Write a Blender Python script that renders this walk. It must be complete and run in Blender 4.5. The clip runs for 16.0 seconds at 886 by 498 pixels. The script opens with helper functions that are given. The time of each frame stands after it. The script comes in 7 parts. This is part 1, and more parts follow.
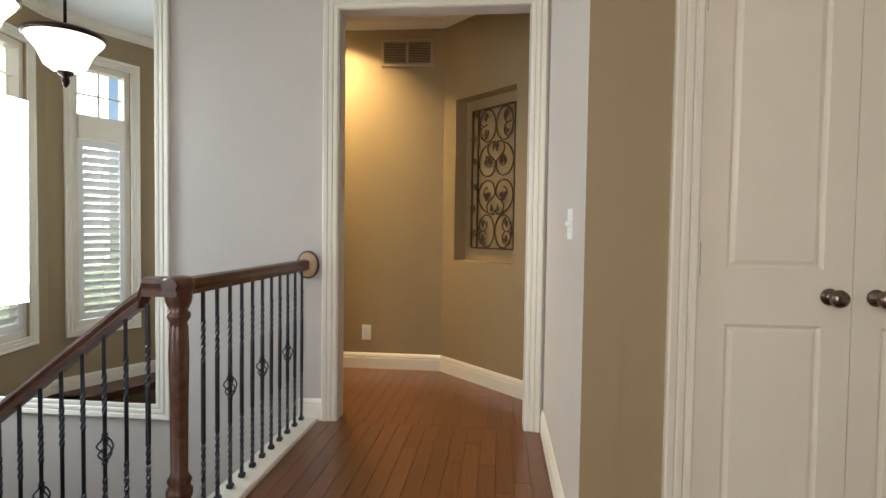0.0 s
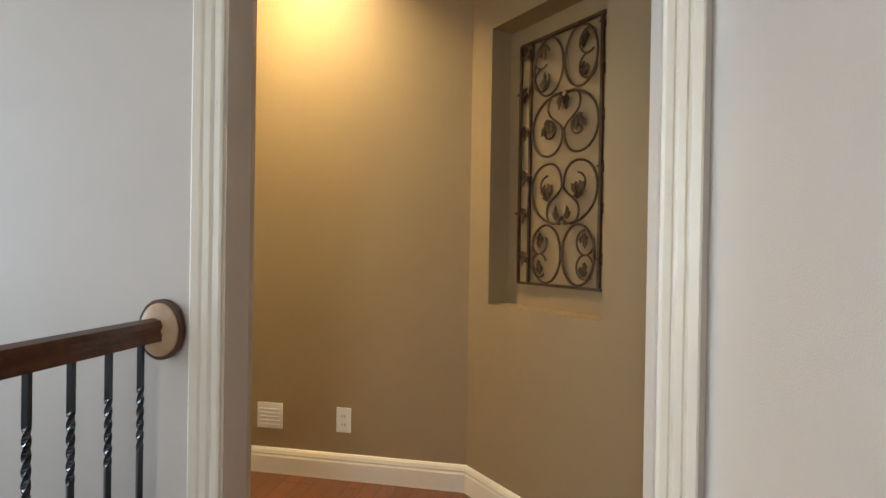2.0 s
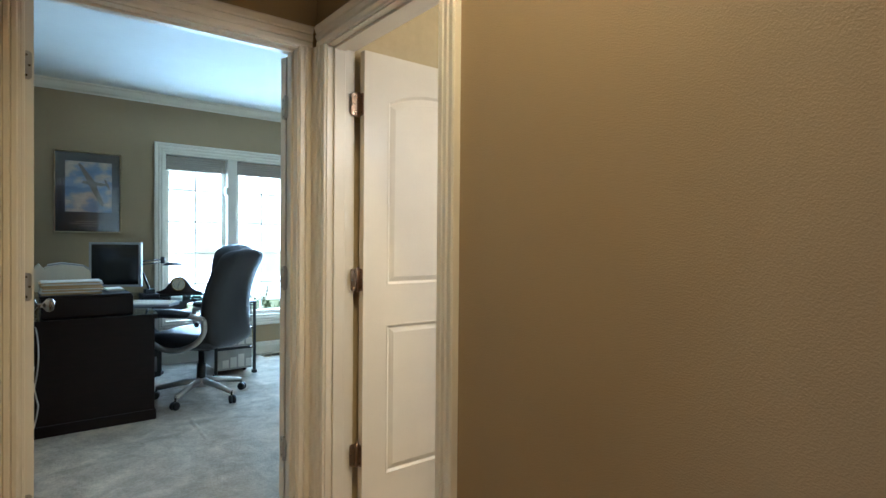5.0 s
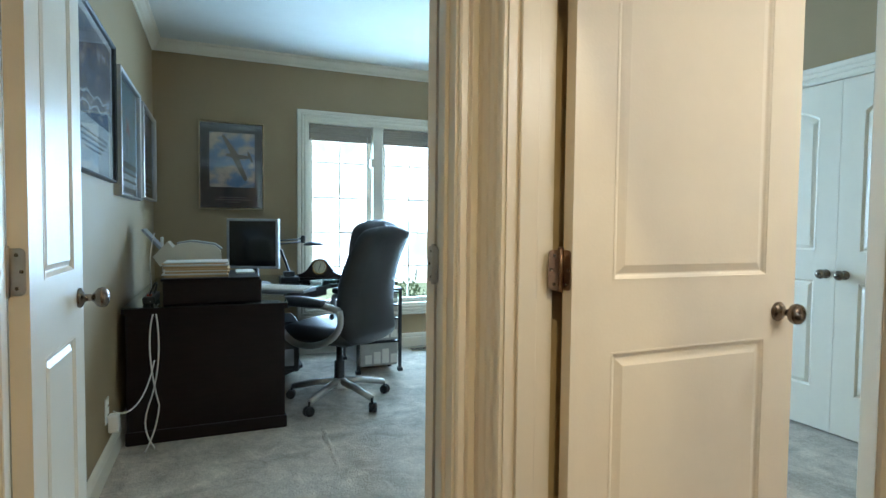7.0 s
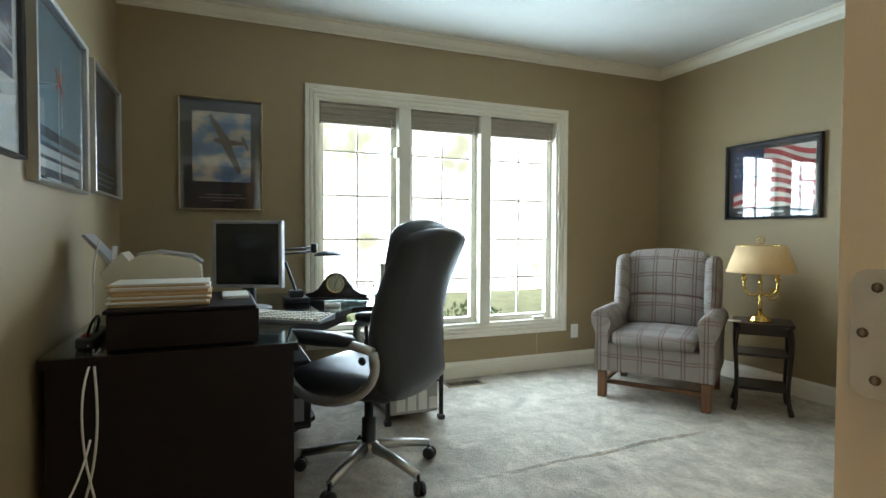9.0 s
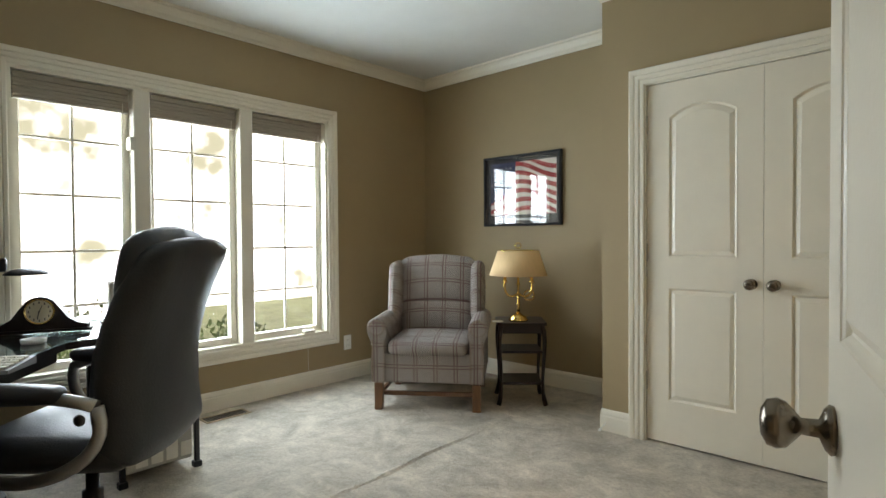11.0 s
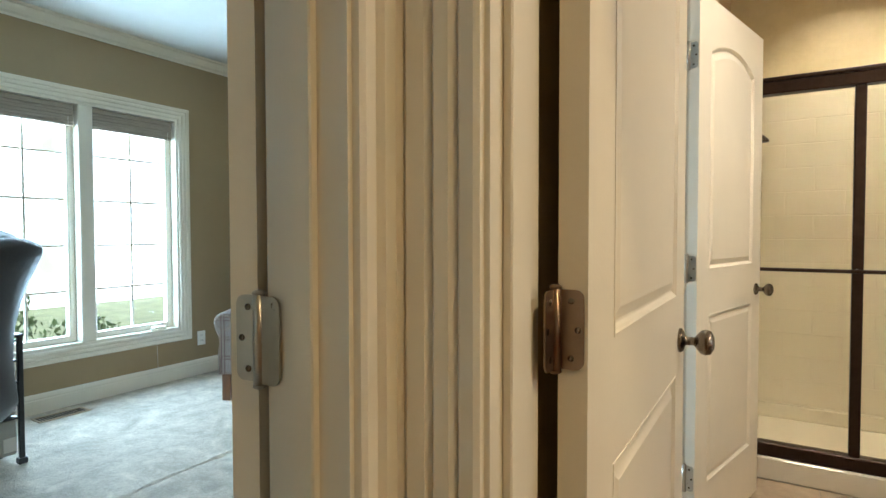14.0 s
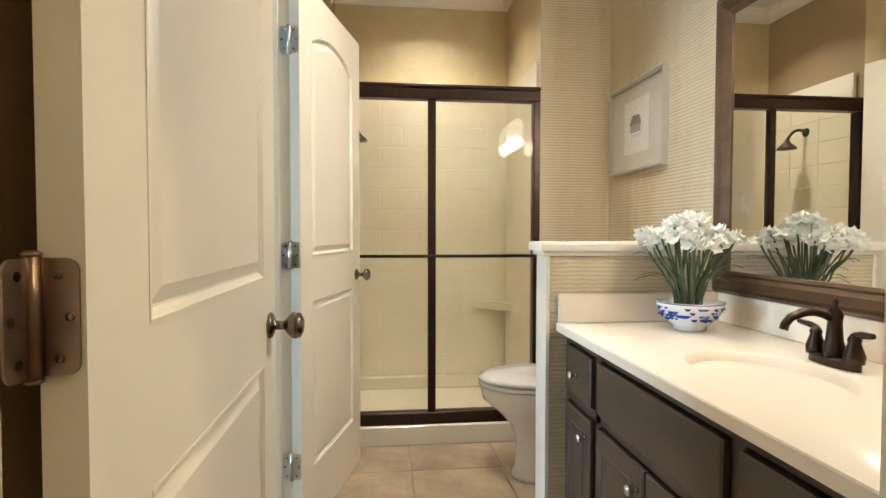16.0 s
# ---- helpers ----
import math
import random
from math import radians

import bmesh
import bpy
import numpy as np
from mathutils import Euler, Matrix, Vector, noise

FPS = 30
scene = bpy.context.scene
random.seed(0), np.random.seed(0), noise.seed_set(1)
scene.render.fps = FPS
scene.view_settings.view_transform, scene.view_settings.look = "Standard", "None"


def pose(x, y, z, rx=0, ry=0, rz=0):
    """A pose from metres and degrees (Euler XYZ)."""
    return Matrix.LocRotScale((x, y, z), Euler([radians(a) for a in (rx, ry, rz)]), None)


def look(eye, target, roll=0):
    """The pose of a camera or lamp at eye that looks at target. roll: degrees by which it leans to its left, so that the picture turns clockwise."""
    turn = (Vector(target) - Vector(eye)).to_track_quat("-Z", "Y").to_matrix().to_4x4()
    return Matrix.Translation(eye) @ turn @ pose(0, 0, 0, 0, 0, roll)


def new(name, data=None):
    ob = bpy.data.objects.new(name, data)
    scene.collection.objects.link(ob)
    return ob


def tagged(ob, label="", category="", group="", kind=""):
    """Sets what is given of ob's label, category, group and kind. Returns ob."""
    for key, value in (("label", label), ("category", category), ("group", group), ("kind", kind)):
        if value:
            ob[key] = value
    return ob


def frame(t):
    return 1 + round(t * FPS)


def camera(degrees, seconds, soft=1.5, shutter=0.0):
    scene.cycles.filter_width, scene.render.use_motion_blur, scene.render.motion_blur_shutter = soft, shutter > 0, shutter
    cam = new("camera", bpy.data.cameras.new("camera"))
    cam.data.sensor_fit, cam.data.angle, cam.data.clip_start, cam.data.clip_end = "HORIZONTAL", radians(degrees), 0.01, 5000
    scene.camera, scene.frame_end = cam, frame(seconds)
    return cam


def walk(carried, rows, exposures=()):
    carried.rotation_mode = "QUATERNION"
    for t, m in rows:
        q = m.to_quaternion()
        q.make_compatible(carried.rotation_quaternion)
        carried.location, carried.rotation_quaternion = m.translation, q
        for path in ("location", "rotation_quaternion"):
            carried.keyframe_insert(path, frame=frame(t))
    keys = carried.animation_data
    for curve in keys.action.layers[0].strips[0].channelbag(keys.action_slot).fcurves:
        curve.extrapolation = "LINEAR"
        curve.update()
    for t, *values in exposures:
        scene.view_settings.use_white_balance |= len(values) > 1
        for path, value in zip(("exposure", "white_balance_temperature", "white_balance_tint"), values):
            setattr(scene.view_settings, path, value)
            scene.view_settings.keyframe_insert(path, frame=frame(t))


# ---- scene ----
cam = camera(78.7, 16.0)
PATH = [
    (0, (0.107, 0.625, 1.167), (-0.098, 2.613, 1.095), 0.8),
    (0.5, (0.053, 1.056, 1.188), (-0.143, 3.046, 1.137), 0.8),
    (1, (0.013, 1.516, 1.187), (-0.202, 3.505, 1.166), 0.4),
    (1.5, (-0.004, 1.991, 1.214), (-0.279, 3.971, 1.198), 0.6),
    (2, (0.015, 2.441, 1.188), (-0.363, 4.405, 1.177), 0.9),
    (2.5, (-0.017, 2.877, 1.171), (-0.57, 4.799, 1.155), 0.7),
    (3, (-0.115, 3.255, 1.193), (-0.868, 5.107, 1.157), 0.4),
    (3.5, (-0.248, 3.602, 1.178), (-1.168, 5.378, 1.163), 0.1),
    (4, (-0.301, 3.781, 1.174), (-1.501, 5.381, 1.181), 0.0),
    (4.5, (-0.361, 3.966, 1.245), (-1.796, 5.359, 1.225), 0.5),
    (4.7, (-0.399, 4.006, 1.243), (-1.897, 5.331, 1.223), 0.5),
    (6.8, (-1.276, 4.427, 1.179), (-3.121, 5.196, 1.091), 0.6),
    (7, (-1.416, 4.438, 1.178), (-3.264, 5.197, 1.093), 0.6),
    (7.5, (-1.753, 4.456, 1.181), (-3.615, 5.181, 1.093), 0.5),
    (8, (-2.04, 4.435, 1.185), (-3.903, 5.157, 1.106), 0.6),
    (8.5, (-2.303, 4.481, 1.133), (-4.167, 5.205, 1.078), 0.2),
    (9, (-2.489, 4.515, 1.15), (-4.338, 5.277, 1.093), 0.2),
    (9.5, (-2.621, 4.578, 1.144), (-4.405, 5.481, 1.101), -0.0),
    (10, (-2.731, 4.606, 1.156), (-4.356, 5.772, 1.114), -0.1),
    (10.2, (-2.754, 4.612, 1.153), (-4.314, 5.863, 1.115), -0.2),
    (12.3, (-2.698, 4.568, 1.196), (-3.911, 6.158, 1.158), -0.5),
    (12.5, (-2.621, 4.561, 1.198), (-3.826, 6.156, 1.166), -0.5),
    (12.9, (-2.458, 4.576, 1.178), (-3.655, 6.177, 1.153), 0.4),
    (13, (-2.429, 4.575, 1.189), (-3.625, 6.178, 1.152), -0.8),
    (13.5, (-2.317, 4.587, 1.189), (-3.484, 6.21, 1.147), -0.5),
    (14, (-2.246, 4.565, 1.191), (-3.297, 6.265, 1.132), -0.1),
    (14.5, (-2.195, 4.531, 1.187), (-2.997, 6.362, 1.129), 0.1),
    (15, (-2.184, 4.508, 1.17), (-2.605, 6.463, 1.122), -0.1),
    (15.5, (-2.185, 4.58, 1.151), (-2.253, 6.578, 1.094), -0.0),
    (16, (-2.194, 4.716, 1.147), (-1.975, 6.702, 1.082), 0.1),
]
EXPOSURE = [
    (0, 0.1, 6400, 10), (1.5, 0.2, 6200, 10), (2, 0.1, 6100, 10), (2.5, -0.22, 5900, 10), (3, -0.42, 5600, 10), (4, -0.42, 5200, 10), (4.5, -0.5, 5200, 11), (7, -0.62, 5400, 8),
    (8, -0.75, 5900, 12), (9, -0.95, 6900, 16), (10, -1.25, 7500, 22), (12.5, -1.22, 7900, 24), (13, -1.15, 7500, 16), (13.5, -0.95, 6800, 12), (14.5, -0.6, 5400, 10), (15.5, -0.58, 5300, 10), (16, -0.62, 5600, 10),
]
walk(cam, [(t, look(e, g, r)) for t, e, g, r in PATH], EXPOSURE)

# ---- world, sun, large lights, exposure ----
world = bpy.data.worlds.new("sky")
scene.world = world
world.use_nodes = True
wn = world.node_tree
sky = wn.nodes.new("ShaderNodeTexSky")
sky.sky_type = "NISHITA"
sky.sun_disc = False
sky.sun_elevation = radians(48)
sky.sun_rotation = radians(6)
wn.links.new(sky.outputs[0], wn.nodes["Background"].inputs[0])
wn.nodes["Background"].inputs[1].default_value = 0.15
sun = new("sun", bpy.data.lights.new("sun", "SUN"))
sun.data.energy, sun.data.angle, sun.data.color = 5.0, radians(0.6), (1, 0.95, 0.86)
sun.matrix_world = look((1, 10, 12), (0, 0, 0))


def area(name, eye, target, sx, sy, power, color):
    d = bpy.data.lights.new(name, "AREA")
    d.shape, d.size, d.size_y, d.energy, d.color = "RECTANGLE", sx, sy, power, color
    o = new(name, d)
    o.matrix_world = look(eye, target)
    return o


GLOW = 8.0
WARM = (1.0, 0.735, 0.35)
# added fill lamp in an invented opening behind the camera, brightens the hall
area("unseen_hall_fill", (-0.2, -1.3, 1.5), (-0.2, 1, 1.3), 1.5, 1.7, 44, (1.0, 0.95, 0.90))
# daylight in the opening of the office window
area("office_window_light", (-6.62, 6.17, 1.26), (-3.0, 6.17, 1.2), 2.0, 1.66, 370, (0.56, 0.82, 1.0))
# daylight in the opening of the bay window beside the stairs
area("bay_window_light", (-3.87, 3.05, 1.35), (0.4, 3.0, 1.3), 0.7, 1.7, 50, (0.76, 0.88, 1.0))
# added fill lamp for the stairwell, out of view, no known window there
area("unseen_stair_fill", (-2.25, 1.30, 1.45), (-2.4, 4.0, 1.2), 1.2, 2.2, 10, (0.84, 0.92, 1.0))

# ---- materials ----
def mat(name, color, rough=0.5, metal=0.0, vary=0.0, scale=8.0, bump=0.0, bscale=200.0, dark=None, coat=0.0, spec=0.5, stretch=(1, 1, 1), per_object=0.0):
    m = bpy.data.materials.new(name)
    m.use_nodes = True
    t = m.node_tree
    b = t.nodes["Principled BSDF"]
    b.inputs["Base Color"].default_value = (*color, 1)
    b.inputs["Roughness"].default_value = rough
    b.inputs["Metallic"].default_value = metal
    b.inputs["Coat Weight"].default_value = coat
    b.inputs["Specular IOR Level"].default_value = spec
    co = t.nodes.new("ShaderNodeTexCoord")
    mp = t.nodes.new("ShaderNodeMapping")
    mp.inputs["Scale"].default_value = stretch
    t.links.new(co.outputs["Object"], mp.inputs[0])
    if vary or dark:
        n = t.nodes.new("ShaderNodeTexNoise")
        n.inputs["Scale"].default_value = scale
        n.inputs["Detail"].default_value = 6
        n.inputs["Roughness"].default_value = 0.65
        t.links.new(mp.outputs[0], n.inputs["Vector"])
        r = t.nodes.new("ShaderNodeValToRGB")
        lo = dark or tuple(c * (1 - vary) for c in color)
        hi = color if dark else tuple(min(1, c * (1 + vary)) for c in color)
        r.color_ramp.elements[0].position, r.color_ramp.elements[1].position = 0.3, 0.7
        r.color_ramp.elements[0].color, r.color_ramp.elements[1].color = (*lo, 1), (*hi, 1)
        t.links.new(n.outputs["Fac"], r.inputs[0])
        out = r.outputs[0]
        if per_object:
            oi = t.nodes.new("ShaderNodeObjectInfo")
            mr = t.nodes.new("ShaderNodeMapRange")
            mr.inputs["To Min"].default_value, mr.inputs["To Max"].default_value = 1 - per_object, 1 + per_object
            t.links.new(oi.outputs["Random"], mr.inputs[0])
            mx = t.nodes.new("ShaderNodeMix")
            mx.data_type, mx.blend_type = "RGBA", "MULTIPLY"
            mx.inputs[0].default_value = 1
            t.links.new(out, mx.inputs[6])
            t.links.new(mr.outputs[0], mx.inputs[7])
            out = mx.outputs[2]
        t.links.new(out, b.inputs["Base Color"])
        mr2 = t.nodes.new("ShaderNodeMapRange")
        mr2.inputs["To Min"].default_value, mr2.inputs["To Max"].default_value = max(0.02, rough - 0.07), min(1, rough + 0.07)
        t.links.new(n.outputs["Fac"], mr2.inputs[0])
        t.links.new(mr2.outputs[0], b.inputs["Roughness"])
    if bump:
        n2 = t.nodes.new("ShaderNodeTexNoise")
        n2.inputs["Scale"].default_value = bscale
        n2.inputs["Detail"].default_value = 3
        t.links.new(mp.outputs[0], n2.inputs["Vector"])
        bp = t.nodes.new("ShaderNodeBump")
        bp.inputs["Strength"].default_value = bump
        bp.inputs["Distance"].default_value = 0.004
        t.links.new(n2.outputs["Fac"], bp.inputs["Height"])
        t.links.new(bp.outputs[0], b.inputs["Normal"])
    return m


TAUPE = mat("taupe_paint", (0.34, 0.25, 0.135), 0.6, vary=0.035, scale=3, bump=0.28, bscale=260)
GREIGE = mat("greige_paint", (0.56, 0.50, 0.44), 0.6, vary=0.03, scale=3, bump=0.25, bscale=260)
CEIL = mat("ceiling_paint", (0.74, 0.74, 0.70), 0.8, vary=0.03, scale=4, bump=0.3, bscale=180)
TRIM = mat("cream_trim_paint", (0.80, 0.74, 0.62), 0.32, vary=0.02, scale=6, bump=0.05, bscale=90)
DOORP = mat("cream_door_paint", (0.80, 0.73, 0.60), 0.33, vary=0.025, scale=7, bump=0.08, bscale=120)
WHITE = mat("white_plastic", (0.85, 0.84, 0.80), 0.35, vary=0.02)
PLANK = mat("stained_oak", (0.205, 0.074, 0.024), 0.30, dark=(0.10, 0.031, 0.010), scale=6, bump=0.06, bscale=60, stretch=(13, 0.55, 13), per_object=0.16, coat=0.25)
GAPW = mat("dark_joint", (0.02, 0.012, 0.008), 0.8)
RAILW = mat("dark_rail_wood", (0.12, 0.042, 0.018), 0.33, dark=(0.035, 0.012, 0.006), scale=9, stretch=(3, 3, 3), coat=0.1)
IRON = mat("black_iron", (0.035, 0.036, 0.042), 0.30, metal=0.6, vary=0.2, scale=30)
# pale colour for the window highlight on the dark wooden rosette
ROSESHEEN = mat("painted_rosette_sheen", (0.45, 0.30, 0.17), 0.4, vary=0.15, scale=20)
GRILLE = mat("bronze_iron", (0.10, 0.065, 0.04), 0.42, metal=0.7, vary=0.35, scale=25)
NICKEL = mat("brushed_nickel", (0.50, 0.46, 0.40), 0.3, metal=1.0, vary=0.06, scale=60)
DNICKEL = mat("dark_nickel", (0.20, 0.165, 0.13), 0.26, metal=1.0, vary=0.08, scale=40)
ANTIQ = mat("antique_nickel", (0.30, 0.21, 0.15), 0.34, metal=1.0, vary=0.12, scale=50)
CHROME = mat("chrome", (0.72, 0.72, 0.74), 0.12, metal=1.0)
SILVER = mat("silver_paint_metal", (0.55, 0.54, 0.52), 0.36, metal=0.9)
BRASS = mat("polished_brass", (0.75, 0.50, 0.16), 0.16, metal=1.0, vary=0.05, scale=30)
GOLDF = mat("pale_gold_frame", (0.62, 0.50, 0.32), 0.36, metal=1.0)
ESPRESSO = mat("espresso_wood", (0.014, 0.007, 0.007), 0.45, dark=(0.007, 0.004, 0.004), scale=6, stretch=(1, 1, 8), bump=0.05, bscale=40, spec=0.25)
BLACKP = mat("black_plastic", (0.016, 0.016, 0.018), 0.42, vary=0.1, scale=40)
LEATHER = mat("black_leather", (0.022, 0.024, 0.028), 0.38, vary=0.15, scale=8, bump=0.35, bscale=160)
SCREEN = mat("monitor_glass", (0.012, 0.013, 0.016), 0.14, spec=0.6)
GREYP = mat("grey_plastic", (0.36, 0.36, 0.37), 0.4, vary=0.04)
PRINTW = mat("ivory_plastic", (0.68, 0.62, 0.50), 0.45, vary=0.03)
PAPER = mat("paper", (0.78, 0.75, 0.68), 0.8, vary=0.04, scale=30)
MANILA = mat("manila_card", (0.62, 0.42, 0.22), 0.8, vary=0.08, scale=20)
CABLE = mat("pale_cable", (0.70, 0.67, 0.62), 0.5)
SHADEM = mat("cream_lampshade", (0.78, 0.54, 0.29), 0.8, vary=0.04, scale=60, stretch=(1, 1, 0.1))
DARKT = mat("dark_table_wood", (0.026, 0.011, 0.008), 0.34, dark=(0.012, 0.005, 0.004), scale=10, coat=0.12, spec=0.3)
OAKLEG = mat("brown_leg_wood", (0.16, 0.07, 0.03), 0.4, vary=0.2, scale=20, stretch=(4, 4, 0.6))
BRONZE = mat("oil_rubbed_bronze", (0.035, 0.020, 0.014), 0.34, metal=0.75, vary=0.2, scale=30)
BRONZEF = mat("bronze_mirror_frame", (0.10, 0.058, 0.03), 0.33, metal=0.55, vary=0.22, scale=14, stretch=(1, 1, 1))
CERAMIC = mat("white_ceramic", (0.82, 0.80, 0.77), 0.08, coat=0.5, vary=0.01)
ACRYL = mat("cream_acrylic", (0.80, 0.75, 0.62), 0.22, vary=0.015, scale=3)
MARBLE = mat("cream_cultured_marble", (0.80, 0.70, 0.56), 0.30, vary=0.03, scale=5, coat=0.08)
VANITY = mat("dark_brown_cabinet", (0.075, 0.048, 0.030), 0.36, dark=(0.045, 0.028, 0.018), scale=12, stretch=(2, 1, 1))
TILE = mat("travertine_tile", (0.50, 0.39, 0.26), 0.32, dark=(0.30, 0.22, 0.14), scale=6, bump=0.06, bscale=60, per_object=0.06)
GROUT = mat("grout", (0.42, 0.36, 0.28), 0.9, vary=0.06, scale=30)
FAUX = mat("mottled_faux_paint", (0.62, 0.50, 0.28), 0.5, dark=(0.50, 0.39, 0.21), scale=5, bump=0.1, bscale=120)
STEM = mat("green_stems", (0.085, 0.11, 0.045), 0.6, vary=0.3, scale=40)
PETAL = mat("white_petals", (0.86, 0.85, 0.76), 0.6, vary=0.03, scale=60)
SHUT = mat("white_shutter_paint", (0.82, 0.82, 0.80), 0.4, vary=0.02)
BLIND = mat("woven_taupe_blind", (0.36, 0.31, 0.25), 0.85, vary=0.2, scale=14, stretch=(1, 0.4, 22))
FROST = mat("translucent_drawer", (0.42, 0.40, 0.36), 0.35, vary=0.18, scale=6)
VENTM = mat("brown_vent_paint", (0.40, 0.30, 0.19), 0.45, metal=0.1, vary=0.04)
VENTD = mat("vent_dark", (0.05, 0.035, 0.022), 0.8)
LEAF1 = mat("leaf_green", (0.12, 0.18, 0.07), 0.6, vary=0.4, scale=3)
LEAF2 = mat("leaf_russet", (0.17, 0.11, 0.06), 0.6, vary=0.35, scale=3)
BARK = mat("bark", (0.16, 0.12, 0.09), 0.9, vary=0.3, scale=10, bump=0.6, bscale=20)
GRASS = mat("lawn", (0.22, 0.27, 0.14), 0.9, vary=0.3, scale=2, bump=0.5, bscale=40)
SIDING = mat("stucco_outside", (0.5, 0.45, 0.38), 0.85, vary=0.06, scale=4, bump=0.3, bscale=60)
PLUGW = mat("plug_grey", (0.62, 0.62, 0.62), 0.4)


def glass_mat(name, rough=0.0, tint=(1, 1, 1), mixw=0.12, base=0.04):
    """A thin pane: clear, with a little mirror-like gloss."""
    m = bpy.data.materials.new(name)
    m.use_nodes = True
    t = m.node_tree
    t.nodes.remove(t.nodes["Principled BSDF"])
    tr = t.nodes.new("ShaderNodeBsdfTransparent")
    tr.inputs[0].default_value = (*tint, 1)
    gl = t.nodes.new("ShaderNodeBsdfGlossy")
    gl.inputs["Roughness"].default_value = rough
    fr = t.nodes.new("ShaderNodeLayerWeight")
    pw = t.nodes.new("ShaderNodeMath")
    pw.operation = "POWER"
    pw.inputs[1].default_value = 4.5
    t.links.new(fr.outputs["Facing"], pw.inputs[0])
    ml = t.nodes.new("ShaderNodeMath")
    ml.operation = "MULTIPLY_ADD"
    ml.use_clamp = True
    ml.inputs[1].default_value, ml.inputs[2].default_value = mixw * 4, base
    mx = t.nodes.new("ShaderNodeMixShader")
    t.links.new(pw.outputs[0], ml.inputs[0])
    t.links.new(ml.outputs[0], mx.inputs[0])
    t.links.new(tr.outputs[0], mx.inputs[1])
    t.links.new(gl.outputs[0], mx.inputs[2])
    t.links.new(mx.outputs[0], t.nodes["Material Output"].inputs[0])
    return m


PANE = glass_mat("window_pane")
PICGLASS = glass_mat("picture_glass", 0.0, (1, 1, 1), 0.16, 0.075)
SHOWERG = glass_mat("shower_glass", 0.0, (0.97, 0.95, 0.88), 0.2)
DESKG = glass_mat("desk_glass", 0.02, (0.85, 0.92, 0.9), 0.25)
MIRROR = mat("mirror_silver", (0.92, 0.92, 0.90), 0.0, metal=1.0)


def emit(name, color, strength):
    m = bpy.data.materials.new(name)
    m.use_nodes = True
    b = m.node_tree.nodes["Principled BSDF"]
    b.inputs["Base Color"].default_value = (*color, 1)
    b.inputs["Emission Color"].default_value = (*color, 1)
    b.inputs["Emission Strength"].default_value = strength
    return m


BULB = emit("lit_frosted_glass", (1.0, 0.87, 0.66), 7.0)
PENDG = emit("lit_alabaster_glass", (1.0, 0.86, 0.66), 2.4)
CANB = emit("lit_lamp_face", WARM, 14.0)


def nodes_of(m):
    t = m.node_tree
    return t, t.nodes["Principled BSDF"]


def grasscloth():
    """Wallpaper with fine horizontal ribs and soft vertical bands."""
    m = mat("ribbed_wallpaper", (0.52, 0.42, 0.28), 0.6)
    t, b = nodes_of(m)
    co = t.nodes.new("ShaderNodeTexCoord")
    w = t.nodes.new("ShaderNodeTexWave")
    w.bands_direction = "Z"
    w.inputs["Scale"].default_value = 21
    w.inputs["Distortion"].default_value = 2.2
    w.inputs["Detail"].default_value = 2
    w.inputs["Detail Scale"].default_value = 2.5
    n = t.nodes.new("ShaderNodeTexNoise")
    mp = t.nodes.new("ShaderNodeMapping")
    mp.inputs["Scale"].default_value = (4.5, 4.5, 0.35)
    n.inputs["Scale"].default_value = 1.2
    t.links.new(co.outputs["Object"], w.inputs[0])
    t.links.new(co.outputs["Object"], mp.inputs[0])
    t.links.new(mp.outputs[0], n.inputs[0])
    r = t.nodes.new("ShaderNodeValToRGB")
    r.color_ramp.elements[0].position, r.color_ramp.elements[1].position = 0.3, 0.72
    r.color_ramp.elements[0].color, r.color_ramp.elements[1].color = (0.56, 0.45, 0.28, 1), (0.70, 0.61, 0.44, 1)
    t.links.new(n.outputs["Fac"], r.inputs[0])
    mx = t.nodes.new("ShaderNodeMix")
    mx.data_type, mx.blend_type = "RGBA", "MULTIPLY"
    mx.inputs[0].default_value = 0.17
    t.links.new(r.outputs[0], mx.inputs[6])
    t.links.new(w.outputs["Color"], mx.inputs[7])
    t.links.new(mx.outputs[2], b.inputs["Base Color"])
    bp = t.nodes.new("ShaderNodeBump")
    bp.inputs["Strength"].default_value = 0.45
    bp.inputs["Distance"].default_value = 0.004
    t.links.new(w.outputs["Fac"], bp.inputs["Height"])
    t.links.new(bp.outputs[0], b.inputs["Normal"])
    return m


